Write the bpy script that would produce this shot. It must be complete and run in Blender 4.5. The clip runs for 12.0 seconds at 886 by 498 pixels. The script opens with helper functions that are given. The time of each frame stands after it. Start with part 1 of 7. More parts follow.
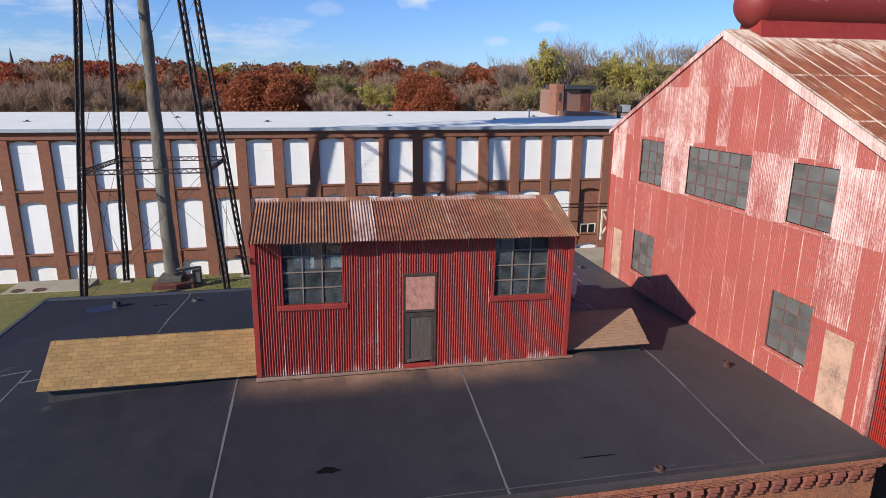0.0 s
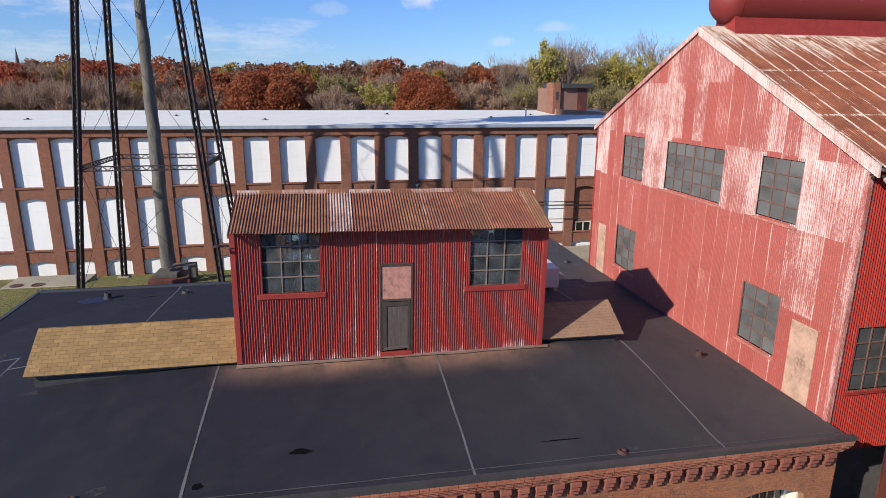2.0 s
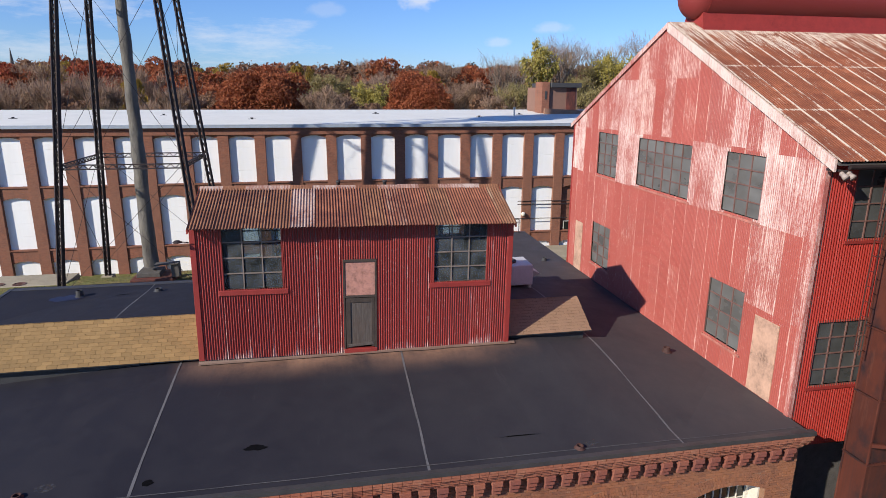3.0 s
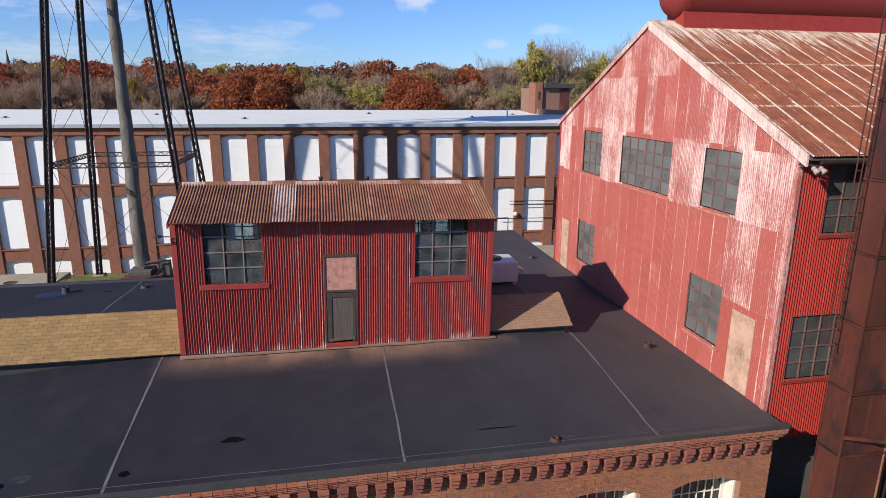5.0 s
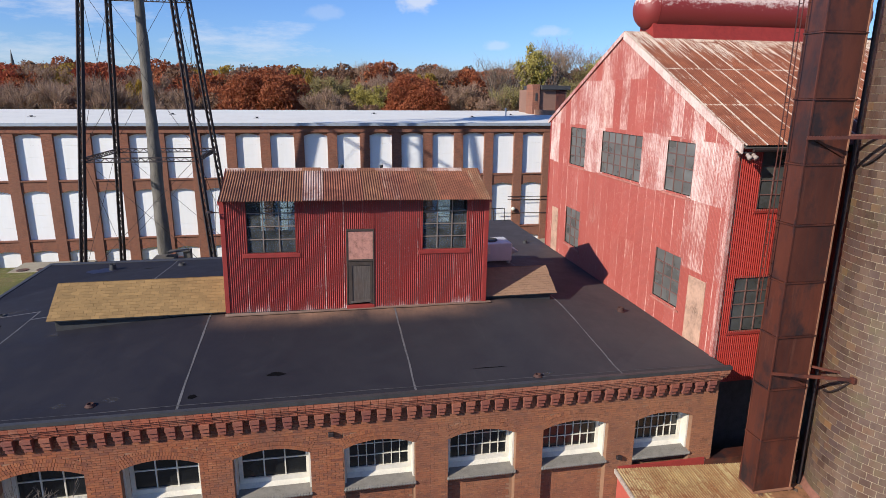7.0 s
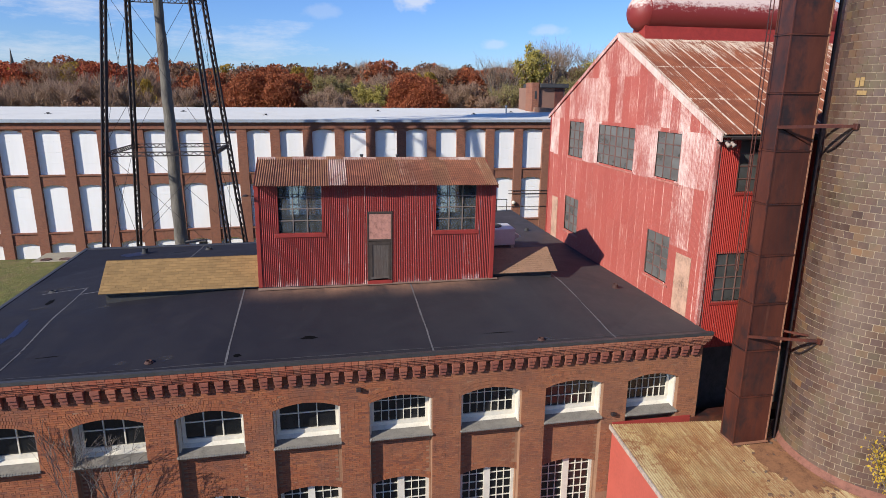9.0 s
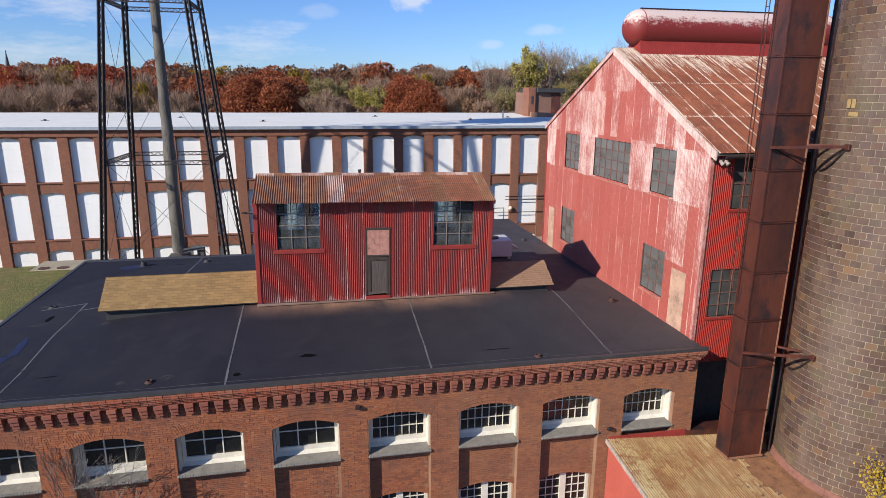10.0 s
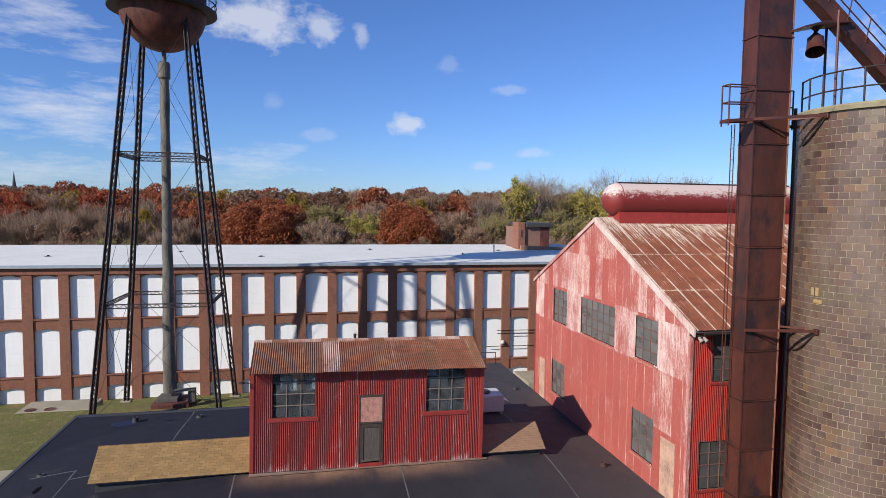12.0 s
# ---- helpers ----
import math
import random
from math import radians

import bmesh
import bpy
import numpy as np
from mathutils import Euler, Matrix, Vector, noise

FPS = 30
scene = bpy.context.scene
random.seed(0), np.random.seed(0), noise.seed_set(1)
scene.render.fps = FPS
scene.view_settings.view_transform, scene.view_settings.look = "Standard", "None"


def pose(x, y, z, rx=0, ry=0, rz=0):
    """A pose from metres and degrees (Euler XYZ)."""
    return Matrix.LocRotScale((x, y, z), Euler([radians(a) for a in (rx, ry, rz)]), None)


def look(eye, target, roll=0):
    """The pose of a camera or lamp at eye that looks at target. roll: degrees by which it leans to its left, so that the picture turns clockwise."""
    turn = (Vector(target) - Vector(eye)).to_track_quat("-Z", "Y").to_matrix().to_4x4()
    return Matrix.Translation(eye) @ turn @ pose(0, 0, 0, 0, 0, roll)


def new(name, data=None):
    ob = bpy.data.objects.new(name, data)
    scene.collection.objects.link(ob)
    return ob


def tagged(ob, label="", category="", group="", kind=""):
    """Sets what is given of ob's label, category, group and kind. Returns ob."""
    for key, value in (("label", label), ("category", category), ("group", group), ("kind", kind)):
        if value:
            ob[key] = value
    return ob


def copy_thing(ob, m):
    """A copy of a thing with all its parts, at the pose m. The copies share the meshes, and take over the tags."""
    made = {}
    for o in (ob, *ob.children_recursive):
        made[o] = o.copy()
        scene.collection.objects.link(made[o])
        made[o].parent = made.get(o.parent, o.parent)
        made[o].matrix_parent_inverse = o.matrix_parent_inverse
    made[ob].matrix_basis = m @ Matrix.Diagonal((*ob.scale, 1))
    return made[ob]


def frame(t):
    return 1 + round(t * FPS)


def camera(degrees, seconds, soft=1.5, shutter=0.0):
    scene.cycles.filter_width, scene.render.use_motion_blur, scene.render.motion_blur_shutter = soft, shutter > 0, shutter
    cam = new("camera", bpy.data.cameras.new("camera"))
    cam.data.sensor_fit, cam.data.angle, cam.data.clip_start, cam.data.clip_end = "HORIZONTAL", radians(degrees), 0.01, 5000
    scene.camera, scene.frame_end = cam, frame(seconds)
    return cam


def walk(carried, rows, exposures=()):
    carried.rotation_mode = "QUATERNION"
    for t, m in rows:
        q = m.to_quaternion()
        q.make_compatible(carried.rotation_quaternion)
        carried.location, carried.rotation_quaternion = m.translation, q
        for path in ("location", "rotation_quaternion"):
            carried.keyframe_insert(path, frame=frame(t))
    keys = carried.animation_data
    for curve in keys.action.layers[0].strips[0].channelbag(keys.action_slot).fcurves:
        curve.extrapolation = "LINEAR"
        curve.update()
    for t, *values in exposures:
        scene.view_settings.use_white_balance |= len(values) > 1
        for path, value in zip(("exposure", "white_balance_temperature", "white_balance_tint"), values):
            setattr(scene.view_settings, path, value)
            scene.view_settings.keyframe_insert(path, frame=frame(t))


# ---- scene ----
PATH = [
    (0, (1.94, -15.419, 7.329), (2.306, -13.518, 6.828), 0.3),
    (0.5, (1.78, -15.643, 7.305), (2.143, -13.741, 6.803), 0.2),
    (1, (1.793, -15.794, 7.288), (2.154, -13.892, 6.785), 0.2),
    (1.5, (2.111, -15.908, 7.25), (2.468, -14.005, 6.748), 0.2),
    (2, (2.603, -16.022, 7.197), (2.956, -14.119, 6.696), 0.3),
    (2.5, (3.162, -16.131, 7.157), (3.518, -14.228, 6.657), 0.3),
    (3, (3.504, -16.161, 7.061), (3.866, -14.259, 6.562), 0.3),
    (5, (3.933, -16.402, 6.923), (4.303, -14.5, 6.429), 0.4),
    (5.5, (3.86, -16.779, 6.956), (4.231, -14.876, 6.463), 0.4),
    (6, (3.693, -17.544, 6.98), (4.065, -15.641, 6.489), 0.5),
    (6.5, (3.492, -18.513, 6.97), (3.861, -16.61, 6.478), 0.5),
    (7, (3.226, -19.594, 6.901), (3.595, -17.69, 6.411), 0.5),
    (9, (2.327, -21.687, 6.784), (2.702, -19.786, 6.291), 0.5),
    (9.5, (2.268, -21.651, 6.939), (2.648, -19.75, 6.447), 0.5),
    (10, (2.302, -21.72, 7.37), (2.686, -19.82, 6.877), 0.4),
    (10.5, (2.346, -21.836, 7.921), (2.735, -19.936, 7.43), 0.5),
    (11, (2.346, -21.987, 8.483), (2.742, -20.077, 8.04), 0.5),
    (11.5, (2.273, -22.158, 9.024), (2.679, -20.23, 8.683), 0.5),
    (12, (2.177, -22.314, 9.43), (2.592, -20.362, 9.304), 0.6),
]
cam = camera(71.4, 12.0, soft=0.8)
walk(cam, [(t, look(eye, target, roll)) for t, eye, target, roll in PATH], [(0, 0.34), (11, 0.34), (12, 0.23)])

# ---- sky, sun, exposure ----
SUN = Vector((-1.0, -0.54, 0.63)).normalized()
world = bpy.data.worlds.new("sky")
scene.world = world
world.use_nodes = True
wn, wl = world.node_tree.nodes, world.node_tree.links
sky = wn.new("ShaderNodeTexSky")
sky.sky_type = "NISHITA"
sky.sun_disc = False
sky.sun_elevation = math.asin(SUN.z)
sky.sun_rotation = math.atan2(SUN.x, SUN.y)
sky.altitude = 100
sky.air_density, sky.dust_density, sky.ozone_density = 1.0, 0.2, 4.0
tc = wn.new("ShaderNodeTexCoord")


def sky_math(op, a, b=0.0, c=0.0):
    x = wn.new("ShaderNodeMath")
    x.operation = op
    for i, v in enumerate((a, b, c)):
        if isinstance(v, (int, float)):
            x.inputs[i].default_value = v
        else:
            wl.new(v, x.inputs[i])
    return x.outputs[0]


def sky_noise(scale, stretch, detail=6.0, rough=0.6):
    mp = wn.new("ShaderNodeMapping")
    mp.inputs["Scale"].default_value = stretch
    wl.new(tc.outputs["Generated"], mp.inputs["Vector"])
    nz = wn.new("ShaderNodeTexNoise")
    nz.inputs["Scale"].default_value, nz.inputs["Detail"].default_value, nz.inputs["Roughness"].default_value = scale, detail, rough
    wl.new(mp.outputs[0], nz.inputs["Vector"])
    return nz.outputs["Fac"]


split = wn.new("ShaderNodeSeparateXYZ")
wl.new(tc.outputs["Generated"], split.inputs[0])
azimuth = sky_math("ARCTAN2", split.outputs[0], split.outputs[1])
height = sky_math("ARCSINE", split.outputs[2])
puffy, wispy = sky_noise(26.0, (1.0, 1.0, 1.5), 7.0, 0.62), sky_noise(13.0, (1.0, 1.0, 4.5), 7.0, 0.66)
# bearing, height, half width and half height in radians, how dense, and whether it is a wisp
CLOUDS = (
    (-0.081, 0.279, 0.064, 0.034, 0.66, 0), (0.016, 0.278, 0.024, 0.022, 0.55, 0), (0.077, 0.268, 0.011, 0.016, 0.40, 0),
    (0.151, 0.136, 0.026, 0.017, 0.62, 0), (0.311, 0.189, 0.028, 0.007, 0.24, 0), (0.216, 0.225, 0.017, 0.011, 0.16, 0),
    (-0.057, 0.162, 0.015, 0.011, 0.14, 0), (0.009, 0.115, 0.024, 0.009, 0.18, 0), (0.353, 0.091, 0.026, 0.007, 0.30, 0),
    (0.275, 0.072, 0.020, 0.007, 0.30, 0), (-0.344, 0.130, 0.125, 0.048, 0.62, 1), (-0.370, 0.240, 0.090, 0.034, 0.60, 1),
    (-0.302, 0.213, 0.045, 0.016, 0.45, 1), (-0.108, 0.069, 0.100, 0.034, 0.52, 1), (-0.375, 0.047, 0.120, 0.026, 0.50, 1),
    (-0.75, 0.16, 0.22, 0.06, 0.6, 1), (0.95, 0.20, 0.16, 0.05, 0.6, 0), (2.1, 0.35, 0.3, 0.10, 0.6, 1), (-1.7, 0.4, 0.3, 0.09, 0.5, 1), (3.0, 0.22, 0.2, 0.06, 0.6, 0),
)
cover = 0.0
for bearing, high, half_w, half_h, dense, wisp in CLOUDS:
    u = sky_math("DIVIDE", sky_math("SUBTRACT", azimuth, bearing), half_w)
    v = sky_math("DIVIDE", sky_math("SUBTRACT", height, high), half_h)
    far = sky_math("SQRT", sky_math("ADD", sky_math("MULTIPLY", u, u), sky_math("MULTIPLY", v, v)))
    rag = sky_math("MULTIPLY_ADD", wispy if wisp else puffy, 3.6 if wisp else 2.6, -1.85 if wisp else -1.05)
    body = sky_math("MAXIMUM", sky_math("MULTIPLY", sky_math("ADD", sky_math("SUBTRACT", 1.0, far), rag), 0.8 if wisp else 1.3), 0.0)
    body = sky_math("MULTIPLY", sky_math("MINIMUM", body, 1.0), sky_math("MULTIPLY", sky_math("LESS_THAN", far, 2.4), dense))
    cover = body if isinstance(cover, float) else sky_math("MAXIMUM", cover, body)
cmix = wn.new("ShaderNodeMixRGB")
cmix.inputs["Color2"].default_value = (8.6, 8.8, 9.5, 1)
bg = wn["Background"]
wl.new(cover, cmix.inputs["Fac"])
deep = wn.new("ShaderNodeMixRGB")
deep.blend_type = "MULTIPLY"
deep.inputs["Fac"].default_value = 1.0
deep.inputs["Color2"].default_value = (0.80, 1.04, 1.56, 1)
wl.new(sky.outputs["Color"], deep.inputs["Color1"])
wl.new(deep.outputs["Color"], cmix.inputs["Color1"])
wl.new(cmix.outputs["Color"], bg.inputs["Color"])
bg.inputs["Strength"].default_value = 0.077
sun = new("sun", bpy.data.lights.new("sun", "SUN"))
sun.data.energy, sun.data.angle, sun.data.color = 5.0, radians(0.55), (1.0, 0.93, 0.82)
sun.matrix_world = look(SUN * 60, (0, 0, 0))


# ---- helpers of this scene ----
def obj(name, bm, mat, parent=None, smooth=False):
    me = bpy.data.meshes.new(name)
    bm.to_mesh(me)
    bm.free()
    if smooth:
        me.polygons.foreach_set("use_smooth", [True] * len(me.polygons))
    me.materials.append(mat)
    ob = new(name, me)
    ob.parent = parent
    return ob


def part(name, bm, mat, parent, label="", smooth=False):
    ob = obj(name, bm, mat, parent, smooth)
    return tagged(ob, label=label) if label else ob


def pydata(name, verts, faces, mat, parent=None):
    me = bpy.data.meshes.new(name)
    me.from_pydata(verts, [], faces)
    me.materials.append(mat)
    ob = new(name, me)
    ob.parent = parent
    return ob


def thing(name, label, category, group="", kind="", at=(0, 0, 0)):
    ob = new(name)
    ob.location = at
    ob.empty_display_size = 0.2
    return tagged(ob, label, category, group, kind)


def B():
    return bmesh.new()


def box(bm, x0, x1, y0, y1, z0, z1):
    v = [bm.verts.new((x, y, z)) for z in (z0, z1) for y in (y0, y1) for x in (x0, x1)]
    for f in ((0, 2, 3, 1), (4, 5, 7, 6), (0, 1, 5, 4), (1, 3, 7, 5), (3, 2, 6, 7), (2, 0, 4, 6)):
        bm.faces.new([v[i] for i in f])
    return bm


def bevelbox(bm, x0, x1, y0, y1, z0, z1, r=0.01):
    t = B()
    box(t, x0, x1, y0, y1, z0, z1)
    bmesh.ops.bevel(t, geom=t.edges[:], offset=r, segments=1, affect="EDGES")
    m = bpy.data.meshes.new("t")
    t.to_mesh(m)
    t.free()
    bm.from_mesh(m)
    bpy.data.meshes.remove(m)
    return bm


def rod(bm, a, b, r0, r1=None, n=8):
    a, b = Vector(a), Vector(b)
    r1 = r0 if r1 is None else r1
    q = (b - a).to_track_quat("Z", "Y").to_matrix()
    rings = []
    for p, r in ((a, r0), (b, r1)):
        rings.append([bm.verts.new(p + q @ Vector((r * math.cos(2 * math.pi * i / n), r * math.sin(2 * math.pi * i / n), 0))) for i in range(n)])
    for i in range(n):
        j = (i + 1) % n
        bm.faces.new((rings[0][i], rings[0][j], rings[1][j], rings[1][i]))
    bm.faces.new(rings[0][::-1])
    bm.faces.new(rings[1])
    return bm


def beam(bm, a, b, w, h):
    """A square bar from a to b."""
    a, b = Vector(a), Vector(b)
    q = (b - a).to_track_quat("Z", "Y").to_matrix()
    v = [bm.verts.new(p + q @ Vector((sx * w / 2, sy * h / 2, 0))) for p in (a, b) for sx, sy in ((-1, -1), (1, -1), (1, 1), (-1, 1))]
    for f in ((3, 2, 1, 0), (4, 5, 6, 7), (0, 1, 5, 4), (1, 2, 6, 5), (2, 3, 7, 6), (3, 0, 4, 7)):
        bm.faces.new([v[i] for i in f])
    return bm


def lathe(bm, cx, cy, profile, n=32, a0=0.0, a1=2 * math.pi):
    closed = abs(a1 - a0 - 2 * math.pi) < 1e-6
    m = n if closed else n + 1
    rings = [[bm.verts.new((cx + r * math.cos(a0 + (a1 - a0) * i / n), cy + r * math.sin(a0 + (a1 - a0) * i / n), z)) for i in range(m)] for r, z in profile]
    for p, q in zip(rings, rings[1:]):
        for i in range(n):
            j = (i + 1) % m
            bm.faces.new((p[i], p[j], q[j], q[i]))
    return bm


def prism(bm, pts, axis, a, b):
    """A flat outline pushed from a to b along an axis; pts are the other two coordinates in order."""
    def at(p, c):
        return (c, p[0], p[1]) if axis == "x" else (p[0], c, p[1]) if axis == "y" else (p[0], p[1], c)
    u = [bm.verts.new(at(p, a)) for p in pts]
    w = [bm.verts.new(at(p, b)) for p in pts]
    bm.faces.new(u)
    bm.faces.new(w[::-1])
    n = len(pts)
    for i in range(n):
        bm.faces.new((u[i], w[i], w[(i + 1) % n], u[(i + 1) % n]))
    bmesh.ops.recalc_face_normals(bm, faces=bm.faces[:])
    return bm



# ---- materials ----
def nodes_of(name):
    m = bpy.data.materials.new(name)
    m.use_nodes = True
    t = m.node_tree
    return m, t.nodes, t.links, t.nodes["Principled BSDF"]


class Mat:
    """A small builder of node materials."""

    def __init__(self, name, rough=0.8, metal=0.0, spec=0.5):
        self.m, self.n, self.l, self.b = nodes_of(name)
        self.b.inputs["Roughness"].default_value = rough
        self.b.inputs["Metallic"].default_value = metal
        self.b.inputs["Specular IOR Level"].default_value = spec
        self.tc = self.n.new("ShaderNodeTexCoord")
        self.info = self.n.new("ShaderNodeObjectInfo")
        self.geo = self.n.new("ShaderNodeNewGeometry")

    def noise(self, scale, detail=4.0, rough=0.6, stretch=(1, 1, 1), shift=None, dist=0.0):
        mp = self.n.new("ShaderNodeMapping")
        mp.inputs["Scale"].default_value = stretch
        self.l.new(self.tc.outputs["Object"], mp.inputs["Vector"])
        if shift is not None:
            mul = self.n.new("ShaderNodeVectorMath")
            mul.operation = "SCALE"
            mul.inputs[0].default_value = (37.0, 53.0, 71.0)
            self.l.new(shift, mul.inputs["Scale"])
            self.l.new(mul.outputs[0], mp.inputs["Location"])
        nz = self.n.new("ShaderNodeTexNoise")
        nz.inputs["Scale"].default_value = scale
        nz.inputs["Detail"].default_value = detail
        nz.inputs["Roughness"].default_value = rough
        nz.inputs["Distortion"].default_value = dist
        self.l.new(mp.outputs[0], nz.inputs["Vector"])
        return nz.outputs["Fac"]

    def ramp(self, fac, lo, hi, c0=(0, 0, 0), c1=(1, 1, 1)):
        r = self.n.new("ShaderNodeValToRGB")
        e = r.color_ramp.elements
        e[0].position, e[1].position = lo, hi
        e[0].color, e[1].color = (*c0, 1), (*c1, 1)
        self.l.new(fac, r.inputs["Fac"])
        return r.outputs["Color"]

    def mix(self, fac, a, b, mode="MIX"):
        x = self.n.new("ShaderNodeMixRGB")
        x.blend_type = mode
        for s, v in (("Fac", fac), ("Color1", a), ("Color2", b)):
            if isinstance(v, (int, float)):
                x.inputs[s].default_value = v
            elif isinstance(v, tuple):
                x.inputs[s].default_value = (*v, 1)
            else:
                self.l.new(v, x.inputs[s])
        return x.outputs["Color"]

    def math(self, op, a, b=0.0):
        x = self.n.new("ShaderNodeMath")
        x.operation = op
        for i, v in enumerate((a, b)):
            if isinstance(v, (int, float)):
                x.inputs[i].default_value = v
            else:
                self.l.new(v, x.inputs[i])
        return x.outputs[0]

    def xyz(self, i):
        s = self.n.new("ShaderNodeSeparateXYZ")
        self.l.new(self.tc.outputs["Object"], s.inputs[0])
        return s.outputs[i]

    def color(self, c):
        if isinstance(c, tuple):
            self.b.inputs["Base Color"].default_value = (*c, 1)
        else:
            self.l.new(c, self.b.inputs["Base Color"])
        return self

    def rough(self, r):
        self.l.new(r, self.b.inputs["Roughness"])
        return self

    def bump(self, h, strength=0.3, dist=0.01):
        bp = self.n.new("ShaderNodeBump")
        bp.inputs["Strength"].default_value = strength
        bp.inputs["Distance"].default_value = dist
        self.l.new(h, bp.inputs["Height"])
        self.l.new(bp.outputs[0], self.b.inputs["Normal"])
        return self


def plain(name, c, rough=0.8, metal=0.0, vary=0.25, scale=3.0, fine=30.0, spec=0.5, per=0.0, bump=0.15):
    """A surface of one colour with stains at two scales, and pieces that differ a little."""
    m = Mat(name, rough, metal, spec)
    a = m.noise(scale, 5.0, 0.65)
    b = m.noise(fine, 4.0, 0.6)
    dark = tuple(x * (1 - vary) for x in c)
    light = tuple(min(1.0, x * (1 + vary * 0.6)) for x in c)
    col = m.mix(m.ramp(a, 0.3, 0.7), dark, light)
    col = m.mix(m.ramp(b, 0.35, 0.75), col, tuple(min(1.0, x * (1 + vary * 0.35)) for x in c))
    if per:
        col = m.mix(m.math("MULTIPLY", m.info.outputs["Random"], per), col, tuple(x * 0.35 for x in c))
    m.color(col)
    if bump:
        m.bump(b, bump, 0.01)
    return m


def red_sheet(name, base, worn, primer, lo, hi, rust=(0.16, 0.06, 0.03), climb=0.0, foot=False, joints=None, ridges=None, extra=0.0):
    """Red paint on corrugated sheets that has weathered off in upright streaks along the ridges and at the sheet joints."""
    m = Mat(name, 0.62)
    rnd = m.info.outputs["Random"]
    broad = m.noise(0.55, 4.0, 0.6)
    streak = m.noise(2.2, 8.0, 0.82, (11.0, 11.0, 0.42), rnd)
    patch = m.noise(1.1, 5.0, 0.65, (1.0, 1.0, 0.6))
    fine = m.noise(16.0, 6.0, 0.75, (2.5, 2.5, 0.7))
    tone = m.mix(m.ramp(broad, 0.3, 0.7), tuple(x * 0.84 for x in base), base)
    tone = m.mix(m.math("MULTIPLY", rnd, 0.22), tone, worn)
    tone = m.mix(m.ramp(fine, 0.60, 0.8), tone, worn)
    wear = m.math("ADD", m.math("MULTIPLY", streak, 0.50), m.math("MULTIPLY", fine, 0.30))
    wear = m.math("ADD", wear, m.math("MULTIPLY", patch, 0.30))
    wear = m.math("SUBTRACT", wear, 0.05)
    wear = m.math("ADD", wear, m.math("MULTIPLY", m.math("SUBTRACT", rnd, 0.5), 0.05))
    wear = m.math("ADD", wear, extra)
    if ridges:
        axis, pitch = ridges
        wear = m.math("ADD", wear, m.math("MULTIPLY", m.math("COSINE", m.math("MULTIPLY", m.xyz(axis), 2 * math.pi / pitch)), 0.022))
    if joints:
        axis, at, step, gain = joints
        fr = m.math("FRACT", m.math("ADD", m.math("DIVIDE", m.math("SUBTRACT", m.xyz(axis), at), step), 100.5))
        line = m.math("SUBTRACT", 1.0, m.math("MULTIPLY", m.math("ABSOLUTE", m.math("SUBTRACT", fr, 0.5)), 17.0))
        wear = m.math("ADD", wear, m.math("MULTIPLY", m.math("MAXIMUM", line, 0.0), gain))
    if climb:
        wear = m.math("ADD", wear, m.math("MULTIPLY", m.math("SUBTRACT", m.xyz(2), 3.0), climb))
    if foot:
        low = m.math("MULTIPLY", m.math("SUBTRACT", 0.34, m.xyz(2)), 0.42)
        wear = m.math("ADD", wear, m.math("MULTIPLY", m.math("MAXIMUM", low, 0.0), m.math("MULTIPLY", m.ramp(m.noise(1.5, 4.0, 0.6, (1.0, 1.0, 0.2)), 0.35, 0.65), 1.4)))
    mask = m.ramp(wear, lo, hi)
    col = m.mix(mask, tone, primer)
    flecks = m.noise(7.0, 7.0, 0.8, (5.0, 5.0, 1.6), rnd)
    col = m.mix(m.math("MULTIPLY", m.ramp(flecks, 0.57, 0.68), 0.7), col, primer)
    rusty = m.noise(5.0, 5.0, 0.7)
    col = m.mix(m.ramp(rusty, 0.68, 0.86), col, rust)
    m.color(col)
    m.bump(fine, 0.15, 0.004)
    return m.m


